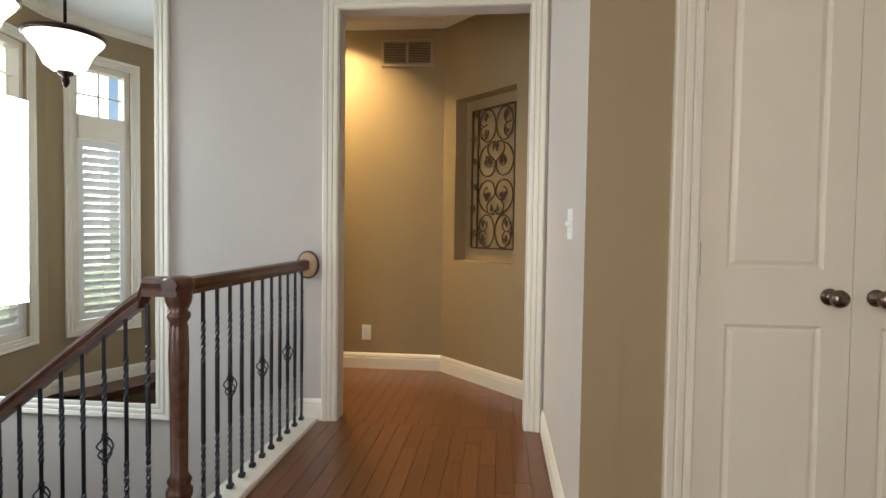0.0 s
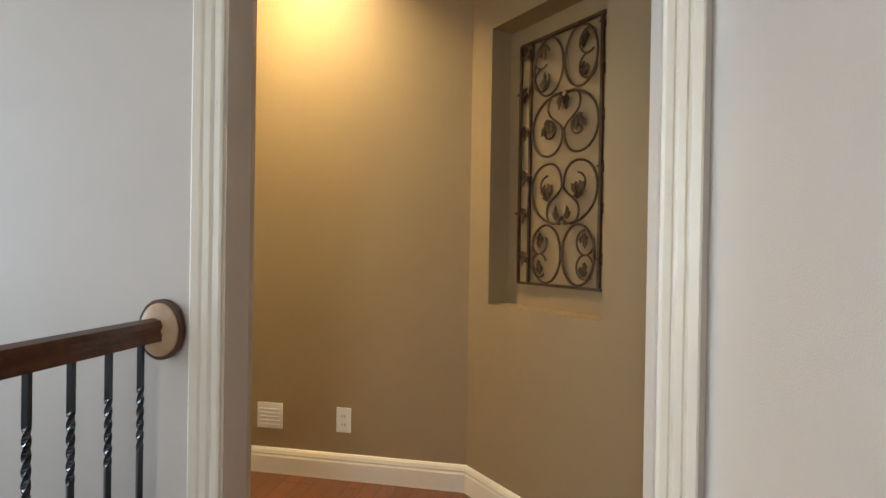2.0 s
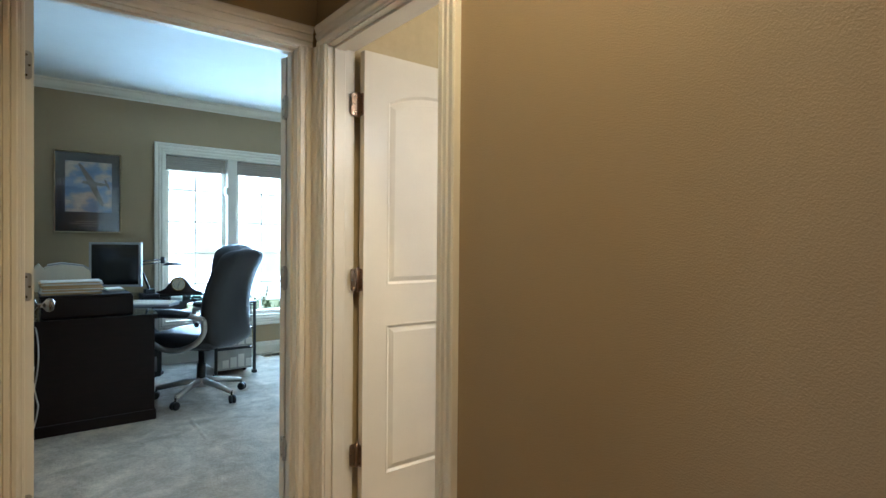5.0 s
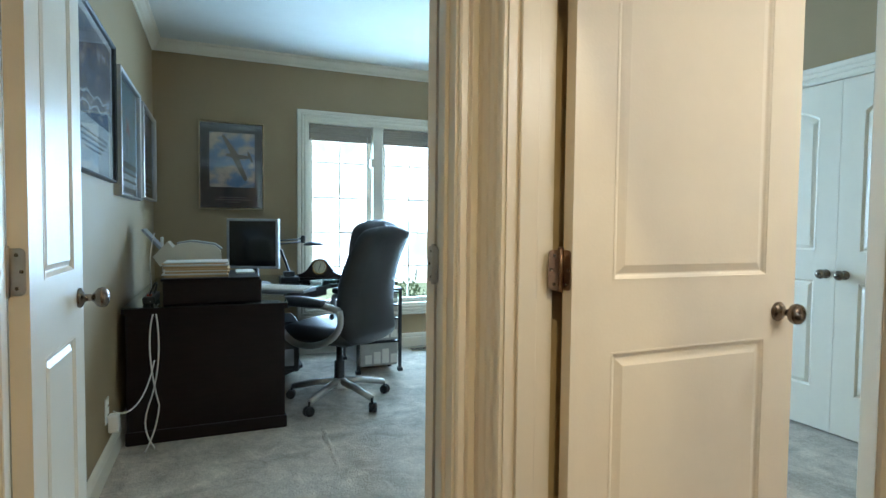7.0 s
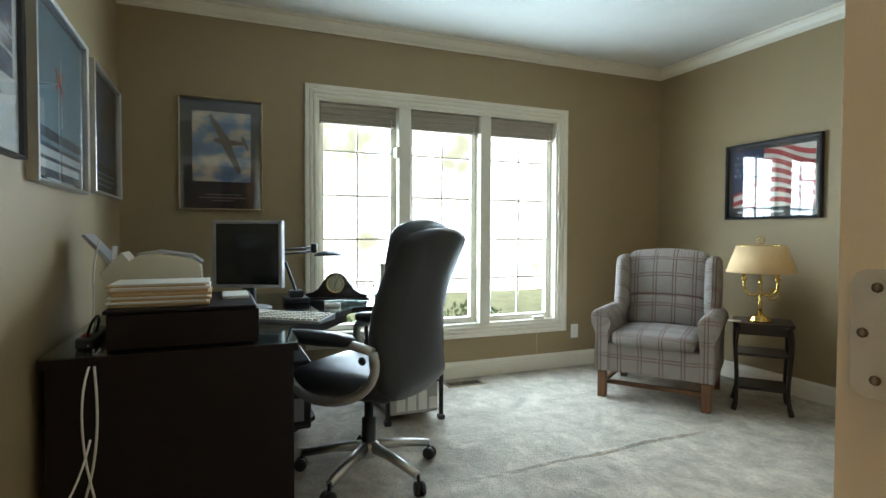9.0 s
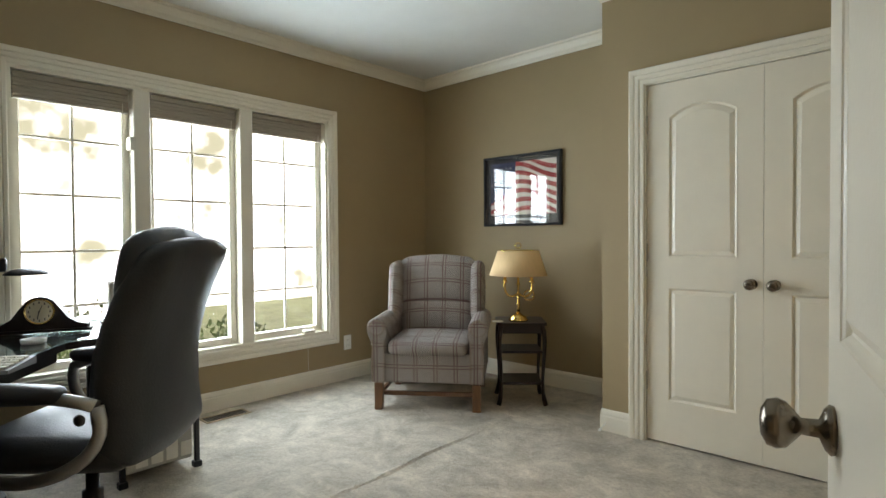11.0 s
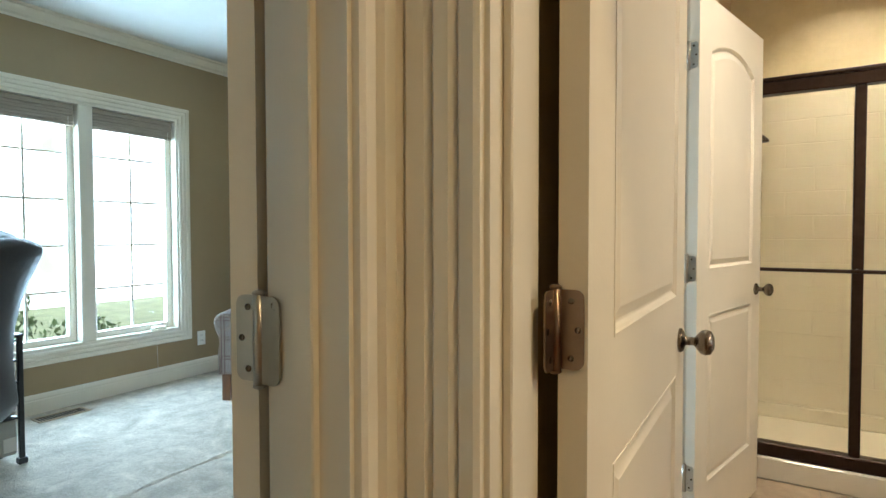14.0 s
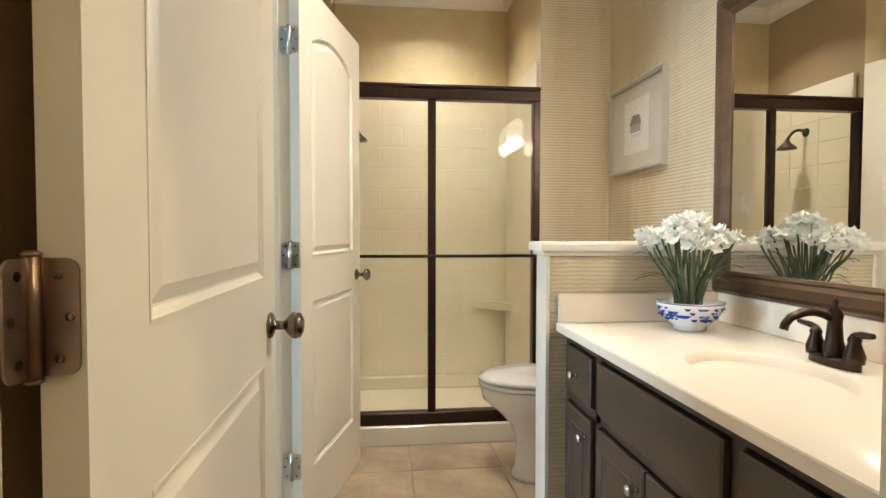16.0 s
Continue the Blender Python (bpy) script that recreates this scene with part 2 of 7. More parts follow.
def plaid():
    """Grey-brown houndstooth wool with paired dark-red check lines, about 12 cm apart."""
    m = mat("plaid_wool", (0.38, 0.34, 0.31), 0.9, bump=0.4, bscale=300)
    t, b = nodes_of(m)
    co = t.nodes.new("ShaderNodeTexCoord")
    sep = t.nodes.new("ShaderNodeSeparateXYZ")
    t.links.new(co.outputs["Object"], sep.inputs[0])

    def math_node(op, a, v):
        k = t.nodes.new("ShaderNodeMath")
        k.operation = op
        t.links.new(a, k.inputs[0])
        if isinstance(v, (int, float)):
            k.inputs[1].default_value = v
        else:
            t.links.new(v, k.inputs[1])
        return k.outputs[0]

    def lines(src, offs):
        tot = None
        for off, width in ((0.0, 0.026), (0.155, 0.026)):
            f = math_node("FRACT", math_node("ADD", math_node("MULTIPLY", src, 7.3), off + offs), 0)
            c = math_node("COMPARE", f, 0.5)
            c.node.inputs[2].default_value = width
            tot = c if tot is None else math_node("MAXIMUM", tot, c)
        return tot

    up = math_node("ADD", sep.outputs[2], math_node("MULTIPLY", sep.outputs[1], 0.85))
    ln = math_node("MAXIMUM", lines(sep.outputs[0], 0.0), lines(up, 0.3))
    ck = t.nodes.new("ShaderNodeTexChecker")
    ck.inputs["Scale"].default_value = 125
    ck.inputs[1].default_value, ck.inputs[2].default_value = (0.44, 0.395, 0.36, 1), (0.17, 0.145, 0.135, 1)
    t.links.new(co.outputs["Object"], ck.inputs[0])
    mx = t.nodes.new("ShaderNodeMix")
    mx.data_type = "RGBA"
    t.links.new(math_node("MULTIPLY", ln, 0.78), mx.inputs[0])
    t.links.new(ck.outputs[0], mx.inputs[6])
    mx.inputs[7].default_value = (0.13, 0.05, 0.05, 1)
    t.links.new(mx.outputs[2], b.inputs["Base Color"])
    return m


def carpet():
    """Cut pile: fine tufts, brushed patches and a few trodden tracks."""
    m = mat("grey_beige_carpet", (0.62, 0.555, 0.465), 0.95, dark=(0.47, 0.415, 0.345), scale=55, spec=0.1)
    t, b = nodes_of(m)
    fine = b.inputs["Base Color"].links[0].from_socket
    co = t.nodes.new("ShaderNodeTexCoord")
    layers = []
    for scale, detail, warp in ((2.6, 7, 1.2), (9.0, 5, 0.6)):
        n = t.nodes.new("ShaderNodeTexNoise")
        n.inputs["Scale"].default_value, n.inputs["Detail"].default_value = scale, detail
        n.inputs["Roughness"].default_value, n.inputs["Distortion"].default_value = 0.62, warp
        t.links.new(co.outputs["Object"], n.inputs["Vector"])
        layers.append(n.outputs["Fac"])
    out = fine
    for fac, lo, hi in zip(layers, (0.74, 0.84), (1.18, 1.12)):
        mr = t.nodes.new("ShaderNodeMapRange")
        mr.inputs["From Min"].default_value, mr.inputs["From Max"].default_value = 0.34, 0.66
        mr.inputs["To Min"].default_value, mr.inputs["To Max"].default_value = lo, hi
        t.links.new(fac, mr.inputs[0])
        mx = t.nodes.new("ShaderNodeMix")
        mx.data_type, mx.blend_type = "RGBA", "MULTIPLY"
        mx.inputs[0].default_value = 1
        t.links.new(out, mx.inputs[6])
        t.links.new(mr.outputs[0], mx.inputs[7])
        out = mx.outputs[2]
    t.links.new(out, b.inputs["Base Color"])
    tuft = t.nodes.new("ShaderNodeTexNoise")
    tuft.inputs["Scale"].default_value, tuft.inputs["Detail"].default_value = 120, 4
    t.links.new(co.outputs["Object"], tuft.inputs["Vector"])
    ad = t.nodes.new("ShaderNodeMath")
    ad.operation = "MULTIPLY_ADD"
    ad.inputs[1].default_value = 2.2
    t.links.new(layers[1], ad.inputs[0])
    t.links.new(tuft.outputs["Fac"], ad.inputs[2])
    bp = t.nodes.new("ShaderNodeBump")
    bp.inputs["Strength"].default_value, bp.inputs["Distance"].default_value = 1.0, 0.008
    t.links.new(ad.outputs[0], bp.inputs["Height"])
    t.links.new(bp.outputs[0], b.inputs["Normal"])
    return m


CARPET = carpet()
GRASSC = grasscloth()
PLAID = plaid()


def noise_pic(name, stops, scale, stretch, detail=6.0, rough=0.5):
    """A print: soft bands of colour, ramped over warped noise and height."""
    m = mat(name, (0.3, 0.3, 0.3), rough)
    t, b = nodes_of(m)
    co = t.nodes.new("ShaderNodeTexCoord")
    mp = t.nodes.new("ShaderNodeMapping")
    mp.inputs["Scale"].default_value = stretch
    n = t.nodes.new("ShaderNodeTexNoise")
    n.inputs["Scale"].default_value, n.inputs["Detail"].default_value = scale, detail
    r = t.nodes.new("ShaderNodeValToRGB")
    while len(r.color_ramp.elements) < len(stops):
        r.color_ramp.elements.new(0.5)
    for e, (p, c) in zip(r.color_ramp.elements, stops):
        e.position, e.color = p, (*c, 1)
    t.links.new(co.outputs["Object"], mp.inputs[0])
    t.links.new(mp.outputs[0], n.inputs[0])
    t.links.new(n.outputs["Fac"], r.inputs[0])
    t.links.new(r.outputs[0], b.inputs["Base Color"])
    return m


SEA = noise_pic("print_sea", [(0.35, (0.008, 0.018, 0.045)), (0.52, (0.02, 0.06, 0.14)), (0.60, (0.22, 0.17, 0.14)), (0.68, (0.5, 0.56, 0.62))], 5, (1, 1, 2.4))
SKYP = noise_pic("print_clouds", [(0.32, (0.06, 0.13, 0.26)), (0.48, (0.16, 0.26, 0.42)), (0.58, (0.55, 0.47, 0.38)), (0.72, (0.80, 0.72, 0.58))], 5, (1, 1, 1.6))
BLUEP = noise_pic("print_blue_haze", [(0.3, (0.05, 0.13, 0.17)), (0.6, (0.13, 0.24, 0.28)), (0.8, (0.22, 0.32, 0.33))], 3, (1, 1, 1))
NIGHTP = noise_pic("print_night", [(0.3, (0.015, 0.025, 0.06)), (0.7, (0.05, 0.08, 0.14))], 4, (1, 1, 1))
NAVY = mat("navy_mat_board", (0.012, 0.019, 0.034), 0.7, vary=0.1)
CREAMB = mat("cream_mat_board", (0.62, 0.58, 0.48), 0.8, vary=0.03)
BLACKB = mat("black_mat_board", (0.03, 0.032, 0.036), 0.7, vary=0.1)
PALEB = mat("pale_poster_board", (0.62, 0.64, 0.62), 0.7, vary=0.03)
RED = mat("flag_red", (0.42, 0.045, 0.045), 0.7, vary=0.15, scale=10)
FWHITE = mat("flag_white", (0.72, 0.66, 0.58), 0.7, vary=0.08, scale=10)
FBLUE = mat("flag_blue", (0.03, 0.045, 0.11), 0.7, vary=0.2, scale=10)
BLUEW = mat("cobalt_glaze", (0.03, 0.07, 0.28), 0.15, vary=0.2, scale=30)
SKETCH = mat("pencil_grey", (0.42, 0.40, 0.37), 0.8, dark=(0.26, 0.25, 0.24), scale=90)
INK = mat("print_ink_grey", (0.18, 0.17, 0.17), 0.7, vary=0.2)
PLANEC = mat("aircraft_brown", (0.12, 0.10, 0.08), 0.6, vary=0.2, scale=20)
ORANGE = mat("red_orange_plastic", (0.45, 0.06, 0.03), 0.5)

# ---- mesh helpers ----
def link(name, bm, material, parent=None, label=""):
    bmesh.ops.recalc_face_normals(bm, faces=bm.faces[:])
    me = bpy.data.meshes.new(name)
    bm.to_mesh(me)
    bm.free()
    for m in (material if isinstance(material, (list, tuple)) else [material]):
        me.materials.append(m)
    o = new(name, me)
    if parent is not None:
        o.parent = parent
    if label:
        o["label"] = label
    return o


def part(name, bm, material, parent, label=""):
    return link(name, bm, material, parent, label)


def thing(name, m, label, category, group=""):
    e = new(name)
    e.empty_display_size = 0.05
    e.matrix_world = m
    return tagged(e, label, category, group)


def struct(name, bm, material, label="", category=""):
    return tagged(link(name, bm, material), label, category, kind="structure")


def smooth(bm, limit=None):
    for f in bm.faces:
        f.smooth = True
    return bm


def add_box(bm, a, b, bev=0.0, seg=1):
    g = bmesh.ops.create_cube(bm, size=1)["verts"]
    for v in g:
        v.co = Vector([(p + q) / 2 + c * (q - p) for p, q, c in zip(a, b, v.co)])
    if bev:
        es = list({e for v in g for e in v.link_edges})
        bmesh.ops.bevel(bm, geom=es, offset=bev, segments=seg, profile=0.5, affect="EDGES")
    return bm


def box(a, b, bev=0.0, seg=1):
    return add_box(bmesh.new(), a, b, bev, seg)


def boxes(lst, bev=0.0):
    bm = bmesh.new()
    for a, b in lst:
        add_box(bm, a, b, bev)
    return bm


def lathe(prof, n=24, axis="z", at=(0, 0, 0), bm=None, sx=1.0, sy=1.0):
    """Turns (radius, height) pairs about an axis."""
    bm = bm or bmesh.new()
    rings = []
    for r, h in prof:
        ring = []
        for i in range(n):
            a = 2 * math.pi * i / n
            p = (r * math.cos(a) * sx, r * math.sin(a) * sy, h)
            if axis == "x":
                p = (p[2], p[0], p[1])
            elif axis == "y":
                p = (p[0], p[2], p[1])
            ring.append(bm.verts.new(Vector(p) + Vector(at)))
        rings.append(ring)
    for p, q in zip(rings, rings[1:]):
        for i in range(n):
            f = bm.faces.new((p[i], p[(i + 1) % n], q[(i + 1) % n], q[i]))
            f.smooth = True
    for ring in (rings[0], rings[-1]):
        bm.faces.new(ring)
    return bm


def tube(pts, r, n=8, bm=None, square=False, twist=0.0, taper=None):
    """A bar swept along points."""
    bm = bm or bmesh.new()
    pts = [Vector(p) for p in pts]
    rings = []
    up = Vector((0, 0, 1))
    prev = None
    for i, p in enumerate(pts):
        d = (pts[min(i + 1, len(pts) - 1)] - pts[max(i - 1, 0)]).normalized()
        u = prev if prev is not None else (up if abs(d.z) < 0.9 else Vector((1, 0, 0)))
        s = d.cross(u).normalized()
        u = s.cross(d).normalized()
        prev = u
        rr = r * (taper[i] if taper else 1)
        ring = []
        k = 4 if square else n
        for j in range(k):
            a = 2 * math.pi * (j + (0.5 if square else 0)) / k + twist * i
            ring.append(bm.verts.new(p + (s * math.cos(a) + u * math.sin(a)) * rr * (1.414 if square else 1)))
        rings.append(ring)
    for a, b in zip(rings, rings[1:]):
        k = len(a)
        for j in range(k):
            f = bm.faces.new((a[j], a[(j + 1) % k], b[(j + 1) % k], b[j]))
            f.smooth = not square
    bm.faces.new(rings[0])
    bm.faces.new(rings[-1])
    return bm


def bez(p0, p1, p2, p3, n=12):
    out = []
    for i in range(n + 1):
        t = i / n
        out.append(Vector(p0) * (1 - t) ** 3 + Vector(p1) * 3 * t * (1 - t) ** 2 + Vector(p2) * 3 * t * t * (1 - t) + Vector(p3) * t ** 3)
    return out


def prism(outline, lo, hi, to3d, bm=None, inset=0.0, raise_=0.0):
    """An outline given thickness from lo to hi, with an optional sloped border on its hi face."""
    bm = bm or bmesh.new()
    a = [bm.verts.new(to3d(u, v, lo)) for u, v in outline]
    b = [bm.verts.new(to3d(u, v, hi)) for u, v in outline]
    n = len(outline)
    for i in range(n):
        bm.faces.new((a[i], a[(i + 1) % n], b[(i + 1) % n], b[i]))
    bm.faces.new(a)
    top = bm.faces.new(b)
    if inset:
        bmesh.ops.recalc_face_normals(bm, faces=bm.faces[:])
        bmesh.ops.inset_region(bm, faces=[top], thickness=inset, depth=raise_)
    return bm


def sweep(path, prof, to3d, closed=False, bm=None):
    """A moulding: prof (u to the left of the path, v out) carried along a flat path with mitred corners."""
    bm = bm or bmesh.new()
    n = len(path)
    pv = [Vector(p) for p in path]
    rings = []
    for i in range(n):
        ds = []
        if closed or i > 0:
            ds.append((pv[i] - pv[i - 1]).normalized())
        if closed or i < n - 1:
            ds.append((pv[(i + 1) % n] - pv[i]).normalized())
        ns = [Vector((-d.y, d.x)) for d in ds]
        m = ns[0] if len(ns) == 1 else (ns[0] + ns[1]) / (1 + ns[0].dot(ns[1]))
        rings.append([bm.verts.new(to3d(pv[i].x + m.x * u, pv[i].y + m.y * u, v)) for u, v in prof])
    k = len(prof)
    pairs = list(zip(rings, rings[1:])) + ([(rings[-1], rings[0])] if closed else [])
    for a, b in pairs:
        for j in range(k):
            bm.faces.new((a[j], a[(j + 1) % k], b[(j + 1) % k], b[j]))
    if not closed:
        bm.faces.new(rings[0])
        bm.faces.new(rings[-1])
    return bm


CASING = [(0, 0), (0, 0.012), (0.006, 0.016), (0.022, 0.016), (0.027, 0.011), (0.034, 0.019), (0.05, 0.021), (0.056, 0.015), (0.062, 0.022), (0.082, 0.026), (0.088, 0.022), (0.088, 0)]
BASE = [(0, 0), (0.016, 0), (0.016, 0.085), (0.012, 0.095), (0.014, 0.102), (0.010, 0.118), (0.004, 0.128), (0, 0.130)]
CROWN = [(0, 0), (0, -0.088), (0.008, -0.088), (0.012, -0.076), (0.030, -0.062), (0.044, -0.040), (0.052, -0.020), (0.066, -0.014), (0.070, 0)]


def wall_x(name, x0, x1, y0, y1, z0, z1, holes, material, label, faces=None):
    """A wall running along y between x0 and x1; holes are (y0, y1, z0, z1)."""
    return struct(name, wall_cells(lambda u0, u1, w0, w1: ((x0, u0, w0), (x1, u1, w1)), y0, y1, z0, z1, holes), material, label, "wall")


def wall_y(name, y0, y1, x0, x1, z0, z1, holes, material, label):
    return struct(name, wall_cells(lambda u0, u1, w0, w1: ((u0, y0, w0), (u1, y1, w1)), x0, x1, z0, z1, holes), material, label, "wall")


def wall_cells(cell, u0, u1, z0, z1, holes):
    bm = bmesh.new()
    us = sorted({u0, u1, *[h[0] for h in holes], *[h[1] for h in holes]})
    for a, b in zip(us, us[1:]):
        mid = (a + b) / 2
        cut = sorted([(h[2], h[3]) for h in holes if h[0] < mid < h[1]])
        z = z0
        for c, d in cut + [(z1, z1)]:
            if c > z:
                add_box(bm, *cell(a, b, z, c))
            z = max(z, d)
    return bm


# ---- plan ----
H_HALL, H_OFF, H_BATH, H_STAIR = 2.88, 2.66, 2.74, 3.12
YA0, YA1 = 3.78, 3.90          # wall with the cased opening
OPL, OPR, OPH = -0.866, 0.285, 2.47
YR0, YR1 = 5.03, 5.155          # wall between vestibule and bath
BL, BR = -2.497, -1.716         # bath doorway
XO0, XO1 = -2.69, -2.587       # wall between office and vestibule
XL = -2.51                     # bath side of the same wall, furred out
OY0, OY1 = 4.037, 4.963          # office doorway
D2A, D2B = 5.93, 6.72         # doorway from office to bath
XW = -6.40                     # office window wall, inner face
YL = 3.93                      # office wall with the row of pictures
YF, YC, XJ = 8.31, 7.66, -4.26
XB = -0.95                     # bath wall with the mirror
YS = 7.60                      # shower front
XH = 0.38                      # hall wall with the switch
DOORH = 2.045
CLOSH = 2.165                  # hall closet doorway
CX0, CX1 = 0.715, 1.671         # hall closet doorway

# hall side of the opening wall and the stairwell wall below it
wall_y("wall_opening", YA0, YA1, -4.0, 0.80, -2.7, 3.2, [(OPL + 0.018, OPR - 0.018, -0.05, OPH - 0.018)], GREIGE, "greige painted wall with a cased opening")
wall_x("wall_hall_side", XH, XH + 0.12, 2.39, YA0, -0.1, H_HALL, [], GREIGE, "pale greige painted wall with a light switch")
wall_y("wall_hall_closet", 2.39, 2.50, XH + 0.12, 2.6, -0.1, H_HALL, [(CX0, CX1, -0.05, CLOSH)], TAUPE, "taupe painted wall round the closet doors")
struct("wall_hall_closet_return", box((XH, 2.386, -0.1), (XH + 0.12, 2.39, H_HALL)), TAUPE, "taupe painted end of the hall wall", "wall")
wall_y("wall_closet_back", 3.0, 3.1, XH + 0.12, 2.6, -0.1, H_HALL, [], GREIGE, "plain closet back wall")
wall_x("wall_hall_east", 2.6, 2.7, -1.5, 3.1, -0.1, H_HALL, [], GREIGE, "plain greige hall wall")
# the hole in this unseen wall is invented, it frames the added fill lamp
wall_y("wall_hall_south", -1.5, -1.4, -1.1, 2.6, -0.1, H_HALL, [(-0.95, 0.55, 0.6, 2.4)], GREIGE, "greige hall wall with an added, unseen opening for the fill lamp")
wall_x("wall_hall_west", -1.16, -1.06, -1.5, 1.40, -2.7, H_HALL, [], GREIGE, "plain greige hall wall")
# opening added out of view, around the stairwell fill lamp
wall_y("wall_stair_south", 1.28, 1.40, -3.7, -1.16, -2.7, H_STAIR, [(-2.90, -1.60, 0.30, 2.60)], GREIGE, "greige stairwell wall with an added, unseen opening for light")
struct("wall_over_guard", box((-1.10, 1.40, H_HALL), (-1.02, YA0, H_STAIR + 0.1)), GREIGE, "plain wall above the stair edge", "wall")
struct("ceiling_hall", box((-1.10, -1.5, H_HALL), (2.7, YA0, H_HALL + 0.1)), CEIL, "white hall ceiling", "ceiling")
struct("ceiling_stair", box((-4.6, 1.2, H_STAIR), (-1.02, YA0, H_STAIR + 0.1)), CEIL, "white stairwell ceiling", "ceiling")
struct("floor_stair_bottom", box((-4.6, 1.2, -2.8), (-1.0, YA0, -2.7)), PLANK, "dark wooden floor at the stair foot", "floor")

# vestibule
wall_y("wall_vestibule_back", YR0, YR1, XO1, -0.353, -0.1, H_HALL, [(BL, BR, -0.05, DOORH)], TAUPE, "taupe painted wall with the bath doorway")
wall_x("wall_office_side", XO0, XO1, YA1, YR1, -0.1, H_HALL, [(OY0, OY1, -0.05, DOORH)], TAUPE, "taupe painted wall with the office doorway")
wall_x("wall_office_bath", XO0, XL, YR1, 8.6, -0.1, H_HALL, [(D2A, D2B, -0.05, DOORH + 0.03)], TAUPE, "taupe painted wall with the doorway to the bath")
YP = 3.985                     # passage side of the thick wall beside the opening
struct("wall_passage", prism([(-0.852, YA1), (-0.889, YP), (XO1, YP), (XO1, YA1)], -0.1, H_HALL, lambda u, v, k: (u, v, k)), TAUPE, "taupe wall along the passage to the office", "wall")
struct("wall_passage_return", prism([(-0.848, YA1), (-0.852, YA1), (-0.889, YP), (-0.885, YP + 0.003)], 0, H_HALL, lambda u, v, k: (u, v, k)), GREIGE, "greige painted splay beside the opening", "wall")
struct("ceiling_vestibule", box((XO1, YA1, H_HALL), (1.0, YR0, H_HALL + 0.1)), CEIL, "white vestibule ceiling", "ceiling")

# diagonal wall with a niche; its own frame runs from the corner towards the opening wall
DG = Matrix.Translation((-0.353, YR0, 0)) @ Matrix.Rotation(radians(-45), 4, "Z")
NS0, NS1, NZ0, NZ1 = 0.15, 0.80, 0.925, 2.19
bm = wall_cells(lambda a, b, c, d: ((a, 0, c), (b, 0.14, d)), 0.0, 1.62, -0.1, H_HALL, [(NS0, NS1, NZ0, NZ1)])
add_box(bm, (NS0, 0.115, NZ0), (NS1, 0.14, NZ1))
o = struct("wall_diagonal", bm, TAUPE, "taupe diagonal wall with a recessed niche", "wall")
o.matrix_world = DG

# office
wall_x("wall_office_window", XW - 0.16, XW, YL - 0.12, YF + 0.12, -0.1, H_OFF + 0.1, [(5.15, 7.19, 0.40, 2.12)], TAUPE, "taupe wall with a wide triple window")
wall_y("wall_office_pictures", YL - 0.028, YL, XW, XO0, -0.1, H_OFF + 0.1, [], TAUPE, "taupe wall with a row of framed prints")
wall_y("wall_office_flag", YF, YF + 0.12, XW, XJ, -0.1, H_OFF + 0.1, [], TAUPE, "taupe wall with a framed flag")
wall_x("wall_office_jog", XJ, XJ + 0.10, YC, YF, -0.1, H_OFF + 0.1, [], TAUPE, "taupe closet side wall")
wall_y("wall_office_closet", YC, YC + 0.10, XJ + 0.10, XO0, -0.1, H_OFF + 0.1, [(-4.01, -2.80, -0.05, DOORH)], TAUPE, "taupe wall round the closet doors")
wall_y("wall_office_closet_back", YF + 0.02, YF + 0.12, XJ + 0.1, XO0, -0.1, H_OFF, [], TAUPE, "plain closet back wall")
struct("ceiling_office", box((XW, YL, H_OFF), (XO0, YF, H_OFF + 0.08)), CEIL, "white office ceiling", "ceiling")

# bath
wall_x("wall_bath_mirror", XB, XB + 0.12, YR1, 8.5, -0.1, H_BATH + 0.1, [], GRASSC, "ribbed tan wallpaper behind the vanity")
wall_y("wall_shower_side", YS, YS + 0.10, -1.345, XB, -0.1, H_BATH, [], GRASSC, "ribbed tan wallpaper beside the shower")
wall_x("wall_shower_return", -1.345, -1.245, YS + 0.10, 8.4, -0.1, H_BATH, [], FAUX, "mottled gold shower end wall")
struct("wall_shower_right", box((-1.352, YS + 0.06, 0.07), (-1.345, 8.396, 2.09), 0.002), ACRYL, "cream acrylic shower end panel", "wall")
wall_y("wall_shower_back", 8.4, 8.5, XL, XB, -0.1, H_BATH + 0.1, [], FAUX, "mottled gold wall above the shower")
struct("wall_bath_lining", wall_cells(lambda a, b, c, d: ((XL, a, c), (XL + 0.004, b, d)), YR1, YS, 0, H_BATH, [(D2A, D2B, 0, DOORH + 0.03)]), FAUX, "mottled gold bath wall", "wall")
struct("wall_bath_entry_lining", wall_cells(lambda a, b, c, d: ((a, YR1, c), (b, YR1 + 0.004, d)), XL + 0.004, XB, 0, H_BATH, [(BL, BR, -0.05, DOORH)]), GRASSC, "ribbed tan wallpaper round the bath doorway", "wall")
struct("ceiling_bath", box((XL, YR1, H_BATH), (XB, 8.4, H_BATH + 0.08)), CEIL, "cream bath ceiling", "ceiling")

# ---- trim ----
def y_minus(y):
    return lambda a, z, v: (a, y - v, z)


def y_plus(y):
    return lambda a, z, v: (a, y + v, z)


def x_plus(x):
    return lambda a, z, v: (x + v, a, z)


def x_minus(x):
    return lambda a, z, v: (x - v, a, z)


def casing(name, a0, a1, h, to3d, prof=CASING, reveal=0.006):
    p = [(a0 - reveal, 0), (a0 - reveal, h + reveal), (a1 + reveal, h + reveal), (a1 + reveal, 0)]
    return struct(name, sweep(p, prof, to3d), TRIM, "cream painted door casing", "trim")


def flat(z):
    return lambda a, b, v: (a, b, z + v)


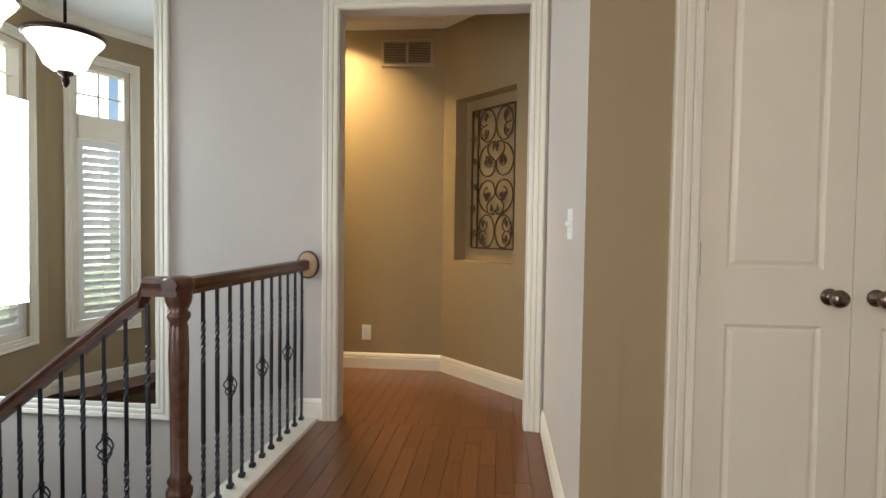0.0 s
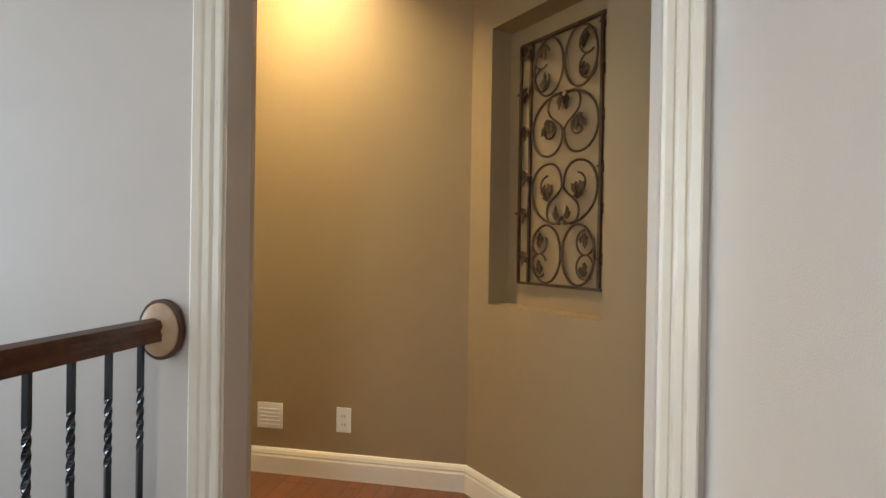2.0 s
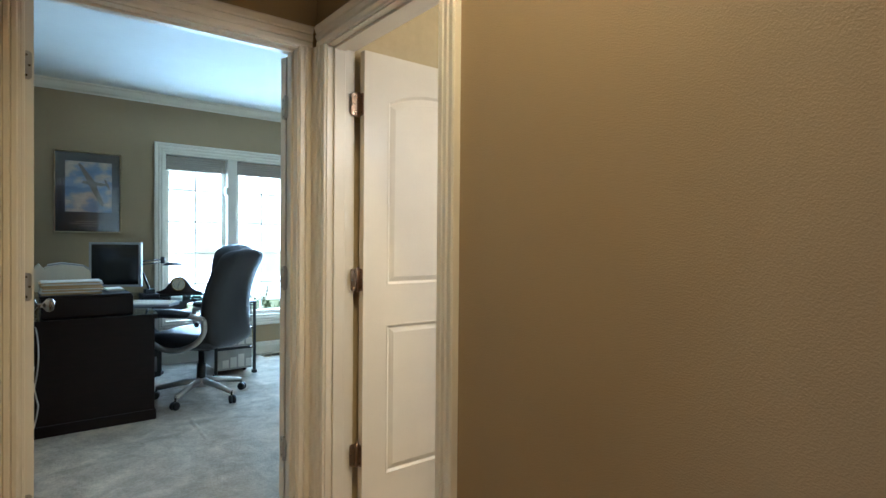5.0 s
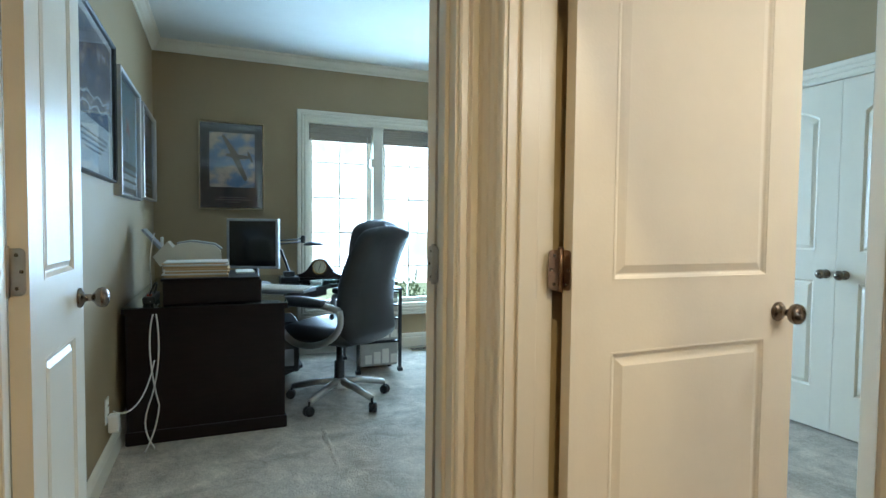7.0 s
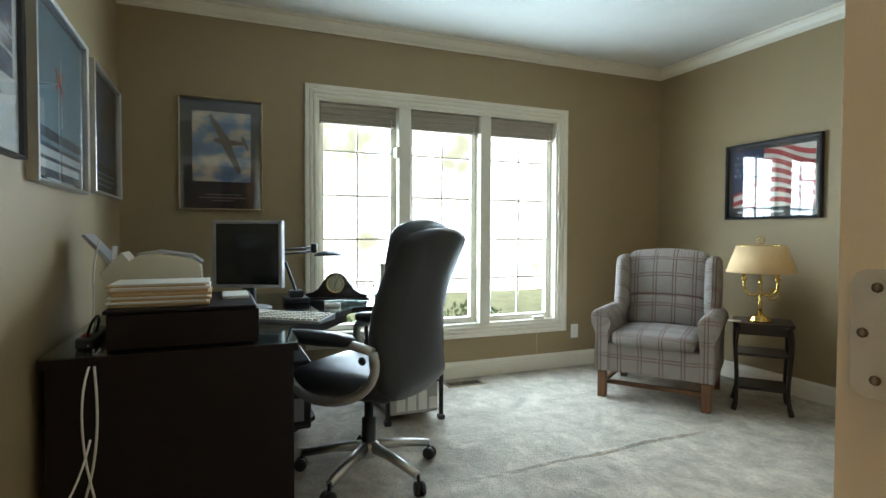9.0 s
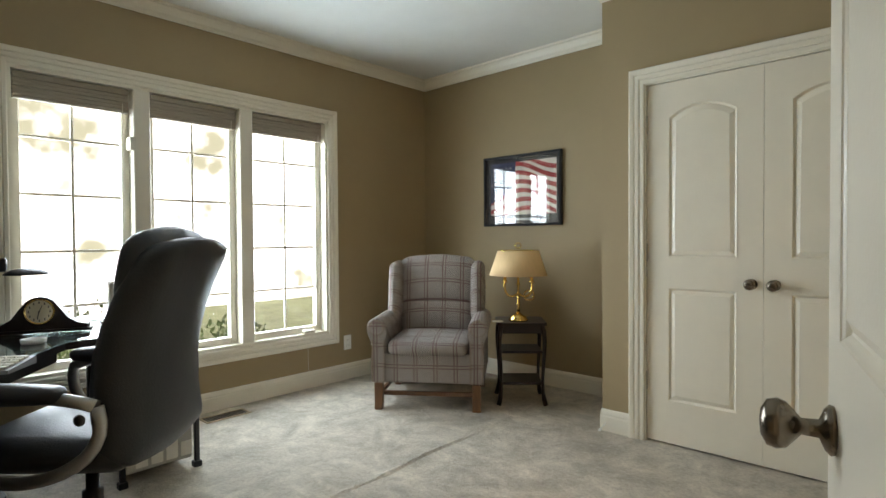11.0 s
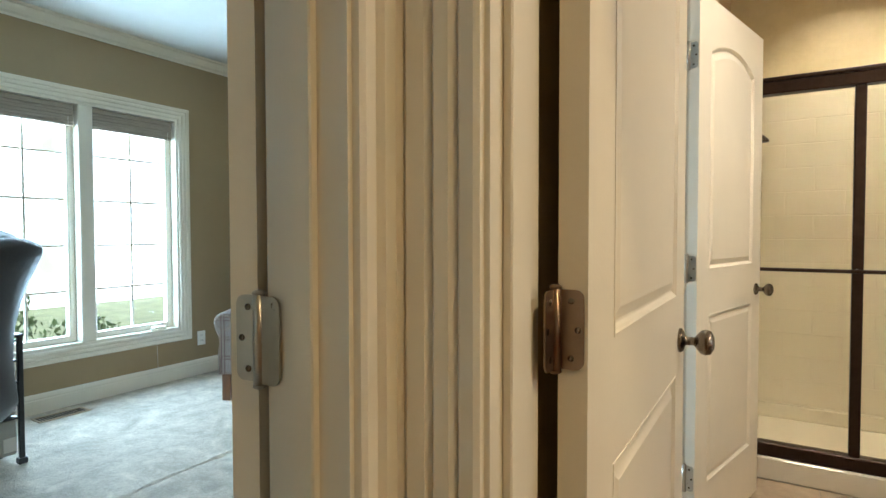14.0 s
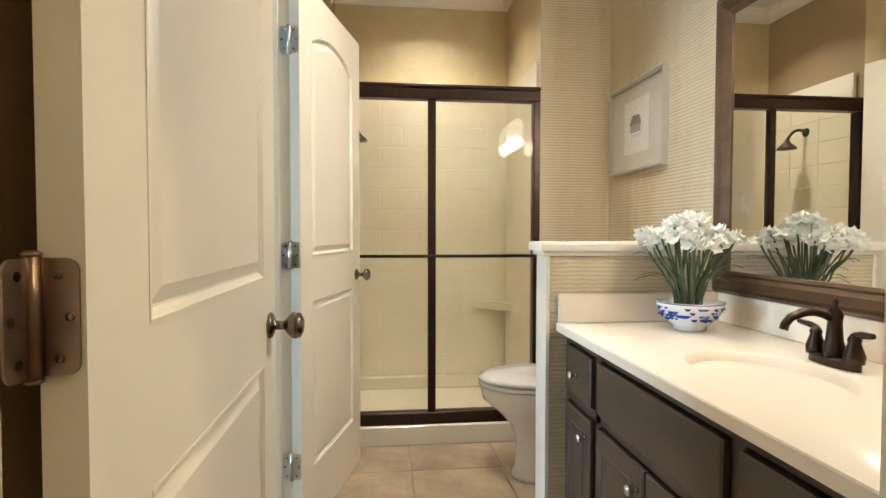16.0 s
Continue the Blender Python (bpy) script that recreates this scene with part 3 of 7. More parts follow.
def jamb(name, cell, a0, a1, h, stop=None):
    """The lining of a doorway; cell maps (a, depth, z); depth runs 0 to 1 through the wall."""
    bm = bmesh.new()
    t = 0.018
    for u0, u1, z0, z1 in ((a0 - t, a0, 0, h), (a1, a1 + t, 0, h), (a0 - t, a1 + t, h, h + t)):
        p, q = cell(u0, 0, z0), cell(u1, 1, z1)
        add_box(bm, [min(i, j) for i, j in zip(p, q)], [max(i, j) for i, j in zip(p, q)])
    if stop:
        s0, s1 = stop
        for u0, u1, z0, z1 in ((a0, a0 + 0.011, 0, h - 0.011), (a1 - 0.011, a1, 0, h - 0.011), (a0, a1, h - 0.011, h)):
            p, q = cell(u0, s0, z0), cell(u1, s1, z1)
            add_box(bm, [min(i, j) for i, j in zip(p, q)], [max(i, j) for i, j in zip(p, q)], 0.002)
    return struct(name, bm, TRIM, "cream painted door lining", "trim")


J = 0.018
# the cut openings are lined: the linings' faces stand at these numbers less their thickness
casing("trim_opening_front", OPL + J, OPR - J, OPH - J, y_minus(YA0))
jamb("jamb_bath", lambda a, d, z: (a, YR0 - 0.003 + d * (YR1 - YR0 - 0.002), z), BL + J, BR - J, DOORH - J, (0.22, 0.62))
NARROW = [(u * 0.92, v) for u, v in CASING]
bmc = sweep([(BR - J + 0.006, 0), (BR - J + 0.006, DOORH - J + 0.006)][::-1], CASING, y_minus(YR0))
bmc = sweep([(BL + J - 0.006, 0), (BL + J - 0.006, DOORH - J + 0.006)], NARROW, y_minus(YR0), bm=bmc)
bmc = sweep([(BL - 0.06, DOORH - J + 0.006), (BR - J + 0.094, DOORH - J + 0.006)], CASING, y_minus(YR0), bm=bmc)
struct("trim_bath_front", bmc, TRIM, "cream painted bath door casing", "trim")
bmc = sweep([(BR - J + 0.006, 0), (BR - J + 0.006, DOORH - J + 0.006)][::-1], CASING, y_plus(YR1 + 0.004))
struct("trim_bath_back", bmc, TRIM, "cream painted bath door casing", "trim")
jamb("jamb_office", lambda a, d, z: (XO1 + 0.003 - d * (XO1 - XO0 + 0.003), a, z), OY0 + J, OY1 - J, DOORH - J, (0.35, 0.62))
bmc = sweep([(OY1 - J + 0.006, 0), (OY1 - J + 0.006, DOORH - J + 0.006)][::-1], [(u * 0.88, v) for u, v in CASING], x_plus(XO1))
bmc = sweep([(OY0 + J - 0.006, 0), (OY0 + J - 0.006, DOORH - J + 0.006)], [(u * 0.7, v) for u, v in CASING], x_plus(XO1), bm=bmc)
bmc = sweep([(OY0 + J - 0.066, DOORH - J + 0.006), (OY1 - J + 0.060, DOORH - J + 0.006)], CASING, x_plus(XO1), bm=bmc)
struct("trim_office_front", bmc, TRIM, "cream painted office door casing", "trim")
casing("trim_office_back", OY0 + J, OY1 - J, DOORH - J, x_minus(XO0))
jamb("jamb_office_bath", lambda a, d, z: (XL + 0.006 - d * (XL - XO0 + 0.009), a, z), D2A + J, D2B - J, DOORH + 0.03 - J, (0.3, 0.55))
casing("trim_office_bath_office", D2A + J, D2B - J, DOORH + 0.03 - J, x_minus(XO0))
casing("trim_office_bath_bath", D2A + J, D2B - J, DOORH + 0.03 - J, x_plus(XL + 0.004))
jamb("jamb_hall_closet", lambda a, d, z: (a, 2.387 + d * 0.115, z), CX0 + J, CX1 - J, CLOSH - J)
casing("trim_hall_closet", CX0 + J, CX1 - J, CLOSH - J, y_minus(2.39))
jamb("jamb_office_closet", lambda a, d, z: (a, YC - 0.003 + d * 0.105, z), -4.01 + J, -2.80 - J, DOORH - J)
casing("trim_office_closet", -4.01 + J, -2.80 - J, DOORH - J, y_minus(YC))


def baseboard(name, path):
    return struct(name, sweep(path, BASE, flat(0)), TRIM, "cream moulded baseboard", "trim")


baseboard("baseboard_hall", [(XH, 2.39), (XH, YA0)])
baseboard("baseboard_opening", [(-1.09, YA0), (OPL - 0.075, YA0)][::-1])
dx, dy = math.cos(radians(-45)), math.sin(radians(-45))
baseboard("baseboard_vestibule", [(0.72, YA1 + 0.03), (-0.353, YR0), (BR + 0.076, YR0)])
baseboard("baseboard_office_pictures", [(XO0 - 0.02, YL), (XW, YL)][::-1])
baseboard("baseboard_office_far", [(XJ, YC), (XJ, YF), (XW, YF), (XW, YL)])
baseboard("baseboard_office_jog", [(-4.085, YC), (XJ, YC)])
baseboard("baseboard_office_near", [(XO0, D2A - 0.075), (XO0, OY1 + 0.075)][::-1])
baseboard("baseboard_bath_shower", [(XB, YS), (-1.345, YS)])


def crown(name, path, z):
    return struct(name, sweep(path, CROWN, flat(z)), TRIM, "cream crown moulding", "trim")


crown("crown_vestibule", [(0.72, YA1 + 0.03), (-0.353, YR0), (XO1, YR0), (XO1, YP)], H_HALL)
crown("crown_office", [(XO0, YL), (XO0, YC), (XJ, YC), (XJ, YF), (XW, YF), (XW, YL)], H_OFF)
crown("crown_office_pictures", [(XW, YL), (XO0, YL)], H_OFF)
crown("crown_bath", [(XB, YS), (-1.345, YS), (-1.345, 8.4), (XL, 8.4), (XL, YR1)], H_BATH)
crown("crown_bath_mirror", [(XB, YR1), (XB, YS)], H_BATH)

# ---- floors ----
struct("floor_hall", boxes([((-1.10, -1.5, -0.1), (2.6, YA0, -0.012)), ((OPL, YA0, -0.1), (OPR, YA1, -0.012)), ((XO1, YA1, -0.1), (0.8, YR0, -0.012)), ((BL, YR0, -0.1), (BR, 5.06, -0.012))]), GAPW, "dark underfloor below oak planks", "floor")
struct("floor_office", boxes([((XW - 0.1, YL - 0.02, -0.1), (XO0 + 0.06, YF, 0.0)), ((XO0 - 0.02, OY0, -0.1), (XO1 - 0.05, OY1, 0.001))]), CARPET, "grey-beige cut pile carpet", "floor")
struct("floor_bath", boxes([((XL, 5.06, -0.1), (XB, 8.4, -0.004)), ((BL, 5.06, -0.1), (XL, YR1, -0.004))]), GROUT, "grout bed under travertine tiles", "floor")

# ---- doors ----
def arch_outline(x0, x1, z0, z1, rise, n=8):
    pts = [(x0, z0), (x1, z0)]
    for i in range(n + 1):
        t = i / n
        pts.append((x1 + (x0 - x1) * t, z1 - rise + rise * math.sin(math.pi * t) ** 0.8))
    return pts


def knob(parent, x, z, y, sgn, material=DNICKEL):
    k = part("knob", lathe([(0.026, 0), (0.027, 0.004), (0.022, 0.009), (0.010, 0.014), (0.009, 0.030), (0.016, 0.036), (0.025, 0.044), (0.028, 0.053), (0.025, 0.063), (0.014, 0.069), (0.003, 0.070)], 20), material, parent, "round metal door knob")
    k.matrix_local = pose(x, y, z, -90 * sgn, 0, 0)
    return k


def hinge(parent, z, pin, edge, jambdir, t=0.035, material=NICKEL):
    """A butt hinge: barrel at pin, a leaf on the door's edge and a leaf towards jambdir."""
    px, py = pin
    leafp = [(0, -0.046)] + [(0.022 + 0.010 * math.sin(a), -0.036 - 0.010 * math.cos(a)) for a in [math.pi * k / 8 for k in range(5)]] + [(0.022 + 0.010 * math.cos(a), 0.036 + 0.010 * math.sin(a)) for a in [math.pi * k / 8 for k in range(5)]] + [(0, 0.046)]
    side = -1 if py > t / 2 else 1
    bm = lathe([(0.0065, -0.05), (0.0065, 0.05)], 12, at=(px, py, z))
    for s in (-0.052, 0.046):
        lathe([(0.004, s), (0.0072, s + 0.002), (0.0072, s + 0.004), (0.004, s + 0.006)], 10, at=(px, py, z), bm=bm)
    h = part("hinge", bm, material, parent, "metal butt hinge")
    pl = prism(leafp, 0, 0.0022, lambda u, v, w: (w - 0.0022, py + side * u, z + v))
    part("door_leaf_plate", pl, material, h)
    jx, jy = jambdir
    pj = prism(leafp, 0, 0.0022, lambda u, v, w: (px + jx * u + jy * w, py + jy * u - jx * w, z + v))
    part("jamb_leaf_plate", pj, material, h)
    sc = bmesh.new()
    for dz, du in ((-0.033, 0.017), (0.0, 0.025), (0.033, 0.017)):
        lathe([(0.0042, 0.001), (0.0036, -0.0006), (0.0005, -0.0002)], 8, "x", (-0.0024, py + side * du, z + dz), sc, 1, 1)
    for dz, du in ((-0.033, 0.017), (0.0, 0.025), (0.033, 0.017)):
        cx, cy = px + jx * du - jy * 0.0003, py + jy * du + jx * 0.0003
        q = Matrix.Translation((cx, cy, z + dz)) @ Vector((-jy, jx, 0)).to_track_quat("Z", "Y").to_matrix().to_4x4()
        bmesh.ops.create_circle(sc, cap_ends=True, segments=10, radius=0.0042, matrix=q)
    part("screw", sc, DNICKEL, h)
    return h


def door_leaf(name, m, w, h, label, stile=0.115, hinges=(), knobs=None, jambdir=(0, -1), pin=(0.0, -0.004), t=0.035, rise=0.06, grp=""):
    """A two-panel moulded door, arched above; hinge edge at x = 0, thickness along y from 0 to t."""
    d = thing(name, m, label, "door", grp)
    z = 0.012
    core = 0.010
    bm = box((0, core, z), (w, t - core, h))
    lo0, lo1, up0, up1 = 0.25, 0.885, 1.055, h - 0.133
    for a, b in ((0, core), (t - core, t)):
        for p, q in (((0, z), (stile, h)), ((w - stile, z), (w, h)), ((stile, z), (w - stile, lo0)), ((stile, lo1), (w - stile, up0))):
            add_box(bm, (p[0], a, p[1]), (q[0], b, q[1]))
        arc = arch_outline(stile, w - stile, up0, up1, rise)[2:]
        for (xa, za), (xb, zb) in zip(arc, arc[1:]):
            prism([(xa, za), (xa, h), (xb, h), (xb, zb)], a, b, lambda u, v, k: (u, k, v), bm)
    part("leaf", bm, DOORP, d)
    g = 0.015
    ogee = [(-0.001, 0.0), (-0.001, core + 0.0012), (0.003, core + 0.0012), (0.0045, core - 0.0008), (0.008, core - 0.003), (0.012, core - 0.0075), (0.0155, core - 0.0085), (0.0155, 0.0)]
    for side in (0, 1):
        y0, sg = (core, -1) if side == 0 else (t - core, 1)
        for outline in ([(stile + g, lo0 + g), (w - stile - g, lo0 + g), (w - stile - g, lo1 - g), (stile + g, lo1 - g)], arch_outline(stile + g, w - stile - g, up0 + g, up1 - g, rise)):
            part("panel", prism(outline, 0, 0.0015, lambda u, v, k: (u, y0 + sg * k, v), None, 0.028 if w > 0.5 else 0.020, 0.0075), DOORP, d)
        for outline in ([(stile, lo0), (w - stile, lo0), (w - stile, lo1), (stile, lo1)], arch_outline(stile, w - stile, up0, up1, rise)):
            part("panel_moulding", sweep(outline, ogee, lambda u, v, k: (u, y0 + sg * k, v), True), DOORP, d)
    for zz in hinges:
        hinge(d, zz, pin, 1, jambdir, t, ANTIQ if name == "bath_door" else NICKEL)
    if knobs:
        kx, kz, both = knobs
        knob(d, kx, kz, 0, -1) if both in (0, 2) else None
        knob(d, kx, kz, t, 1) if both in (1, 2) else None
        part("latch_plate", box((w - 0.001, 0.006, kz - 0.028), (w + 0.001, t - 0.006, kz + 0.028), 0.0005), NICKEL, d)
    return d


HZ = (0.349, 1.080, 1.805)
# bath door, opened square into the bath: along +y from its pin
W_B = BR - BL - 2 * J - 0.004
door_leaf("bath_door", Matrix.Translation((-2.426, 5.167, 0)) @ Matrix.Rotation(radians(90), 4, "Z"), W_B, DOORH - 0.022, "cream two-panel door standing open into the bath", hinges=HZ, knobs=(W_B - 0.065, 0.955, 2), jambdir=(-1, 0), pin=(-0.006, 0.036))
# second bath door, hinged at the far side of the doorway to the office, swung back to the wall
door_leaf("linen_side_door", Matrix.Translation((-2.488, 6.684, 0)) @ Matrix.Rotation(radians(76), 4, "Z"), 0.735, DOORH + 0.008, "cream two-panel door folded back against the bath wall", hinges=(0.295, 1.061, 1.823), knobs=(0.672, 0.94, 0), jambdir=(0.0, 1.0), pin=(-0.006, 0.036))
# pair of narrow office doors, opened square into the office
W_O = (OY1 - OY0 - 2 * J) / 2 - 0.003
door_leaf("office_door", Matrix.Translation((-2.713, 4.947, 0)) @ Matrix.Rotation(radians(103), 4, "Z"), W_O, DOORH - 0.022, "narrow cream door swung far open into the office", 0.095, HZ, (W_O - 0.055, 0.955, 2), (-0.225, -0.974), (-0.006, -0.006), rise=0.04, grp="office double doors")
dl = door_leaf("office_door", Matrix.Translation((XO0 - 0.012, 4.089, 0)) @ Matrix.Rotation(radians(180), 4, "Z"), W_O, DOORH - 0.022, "narrow cream door standing open against the picture wall", 0.095, HZ, (W_O - 0.05, 0.978, 2), (-1, 0), (-0.006, 0.037), rise=0.04, grp="office double doors")
# closet doors, shut
WC = (-2.80 + 4.01 - 2 * J) / 2 - 0.003
door_leaf("closet_door", Matrix.Translation((-4.01 + J + 0.002, YC + 0.012, 0)), WC, DOORH - 0.022, "shut cream closet door with an arched panel", 0.118, HZ, (WC - 0.05, 0.925, 0), (-1, 0), (-0.002, -0.006), grp="office closet doors")
door_leaf("closet_door", Matrix.Translation((-2.80 - J - 0.002, YC + 0.047, 0)) @ Matrix.Rotation(radians(180), 4, "Z"), WC, DOORH - 0.022, "shut cream closet door with an arched panel", 0.118, HZ, (WC - 0.05, 0.925, 1), (-1, 0), (-0.002, 0.041), grp="office closet doors")
HHZ = (0.26, 1.087, 1.908)
WH = (CX1 - CX0 - 2 * J) / 2 - 0.003
door_leaf("closet_door", Matrix.Translation((CX0 + J + 0.002, 2.405, 0)), WH, CLOSH - 0.022, "shut cream hall closet door with a dark knob", 0.082, HHZ, (WH - 0.066, 0.975, 0), (-1, 0), (-0.002, -0.006), grp="hall closet doors")
door_leaf("closet_door", Matrix.Translation((CX1 - J - 0.002, 2.44, 0)) @ Matrix.Rotation(radians(180), 4, "Z"), WH, CLOSH - 0.022, "shut cream hall closet door with a dark knob", 0.082, HHZ, (WH - 0.066, 0.975, 1), (-1, 0), (-0.002, 0.041), grp="hall closet doors")

# ---- stair railing ----
def bar(z0, z1, x, y, twists, half=0.0066):
    """A square iron bar, twisted within the given heights."""
    bm = bmesh.new()
    zs = [z0, z1]
    for a, b in twists:
        zs += [a + (b - a) * i / 20 for i in range(21)]
    zs = sorted({round(v, 4) for v in zs if z0 <= v <= z1})
    ang, rings, last = 0.0, [], None
    for v in zs:
        if last is not None and any(a - 1e-6 <= last and v <= b + 1e-6 for a, b in twists):
            ang += (v - last) * 2 * math.pi / 0.125
        last = v
        ring = []
        for j in range(4):
            q = ang + math.pi / 4 + j * math.pi / 2
            ring.append(bm.verts.new((x + half * 1.414 * math.cos(q), y + half * 1.414 * math.sin(q), v)))
        rings.append(ring)
    for a, b in zip(rings, rings[1:]):
        for j in range(4):
            bm.faces.new((a[j], a[(j + 1) % 4], b[(j + 1) % 4], b[j]))
    bm.faces.new(rings[0])
    bm.faces.new(rings[-1])
    return bm


def basket(x, y, z):
    bm = bmesh.new()
    for k in range(4):
        pts = []
        for i in range(13):
            t = i / 12
            a = k * math.pi / 2 + t * math.pi * 1.1
            r = 0.004 + 0.024 * math.sin(math.pi * t)
            pts.append((x + r * math.cos(a), y + r * math.sin(a), z - 0.05 + 0.10 * t))
        tube(pts, 0.0032, 5, bm)
    lathe([(0.004, -0.062), (0.011, -0.058), (0.011, -0.05), (0.004, -0.046)], 8, at=(x, y, z), bm=bm)
    lathe([(0.004, 0.046), (0.011, 0.05), (0.011, 0.058), (0.004, 0.062)], 8, at=(x, y, z), bm=bm)
    return bm


RX, NY = -1.045, 2.47
rail = thing("stair_railing", pose(0, 0, 0), "dark wood handrail on twisted black iron balusters", "railing")
RAILP = [(-0.028, -0.03), (0.028, -0.03), (0.03, -0.012), (0.024, -0.004), (0.031, 0.012), (0.024, 0.027), (0.0, 0.033), (-0.024, 0.027), (-0.031, 0.012), (-0.024, -0.004), (-0.03, -0.012)]
bm = bmesh.new()
for ya, yb in ((NY - 0.06, YA0 - 0.03),):
    r0 = [bm.verts.new((RX + u, ya, 0.945 + v)) for u, v in RAILP]
    r1 = [bm.verts.new((RX + u, yb, 0.945 + v)) for u, v in RAILP]
    for j in range(len(RAILP)):
        bm.faces.new((r0[j], r0[(j + 1) % len(RAILP)], r1[(j + 1) % len(RAILP)], r1[j]))
    bm.faces.new(r0)
    bm.faces.new(r1)
part("handrail", bm, RAILW, rail)
SL = 0.785
bm = bmesh.new()
path = [(RX + 0.03, 0.945), (-1.17, 0.945), (-1.185, 0.90), (-1.24, 0.862), (-3.4, 0.862 - SL * 2.16)]
rings = [[bm.verts.new((px, NY + u, pz + v * 1.15)) for u, v in RAILP] for px, pz in path]
for a, b in zip(rings, rings[1:]):
    for j in range(len(RAILP)):
        bm.faces.new((a[j], a[(j + 1) % len(RAILP)], b[(j + 1) % len(RAILP)], b[j]))
bm.faces.new(rings[0])
bm.faces.new(rings[-1])
part("handrail", bm, RAILW, rail)
part("newel_post", lathe([(0.045, -0.25), (0.045, 0.10), (0.05, 0.11), (0.05, 0.13), (0.034, 0.15), (0.046, 0.18), (0.046, 0.20), (0.036, 0.215), (0.043, 0.235), (0.030, 0.26), (0.031, 0.50), (0.035, 0.70), (0.032, 0.80), (0.028, 0.815), (0.040, 0.835), (0.040, 0.85), (0.030, 0.86), (0.042, 0.885), (0.046, 0.905), (0.046, 0.93), (0.052, 0.94), (0.052, 0.975), (0.03, 0.985)], 20, at=(RX, NY, 0)), RAILW, rail, "turned dark wood newel")
part("wall_rosette", lathe([(0.084, 0), (0.084, 0.016), (0.078, 0.024), (0.070, 0.025), (0.060, 0.02)], 32, "y", (RX + 0.016, YA0 - 0.026, 0.945), None, 0.8, 1.0), RAILW, rail, "dark round wooden wall rosette")
# the rosette is dark throughout, this pale disc paints its glossy highlight
part("rosette_sheen_disc", lathe([(0.074, 0), (0.074, -0.003), (0.068, -0.006), (0.002, -0.007)], 32, "y", (RX + 0.016, YA0 - 0.026, 0.945), None, 0.8, 1.0), ROSESHEEN, rail, "pale disc painting the window's sheen on the dark rosette")
part("shoe_plate", box((-1.105, NY - 0.1, -0.25), (-0.965, YA0 - 0.001, 0.022), 0.006), TRIM, rail, "white painted shoe rail under the balusters")
for i in range(11):
    y = 2.632 + 0.1072 * i
    knuckle = i in (2, 5, 8)
    b = part("baluster", bar(0.02, 0.92, RX, y, [(0.07, 0.31), (0.63, 0.80)]), IRON, rail)
    part("baluster_shoe", box((RX - 0.014, y - 0.014, 0.02), (RX + 0.014, y + 0.014, 0.042), 0.004), IRON, b)
    if knuckle:
        part("basket", basket(RX, y, 0.475), IRON, b)
for i in range(24):
    x = -1.166 - 0.0865 * i
    zt = 0.862 - SL * (-1.24 - x) - 0.02 if x < -1.24 else 0.88
    b = part("baluster", bar(zt - 0.93, zt, x, NY, [(zt - 0.80, zt - 0.52), (zt - 0.30, zt - 0.14)]), IRON, rail)
    if i % 3 == 2:
        part("basket", basket(x, NY, zt - 0.43), IRON, b)
# the flight under the sloping rail
bm = bmesh.new()
for i in range(13):
    add_box(bm, (-1.105 - 0.242 * (i + 1), 1.40, -2.7), (-1.105 - 0.242 * i, 2.515, -0.19 * (i + 1)), 0)
struct("stairs", bm, RAILW, "dark wooden stair flight going down", "stairs")

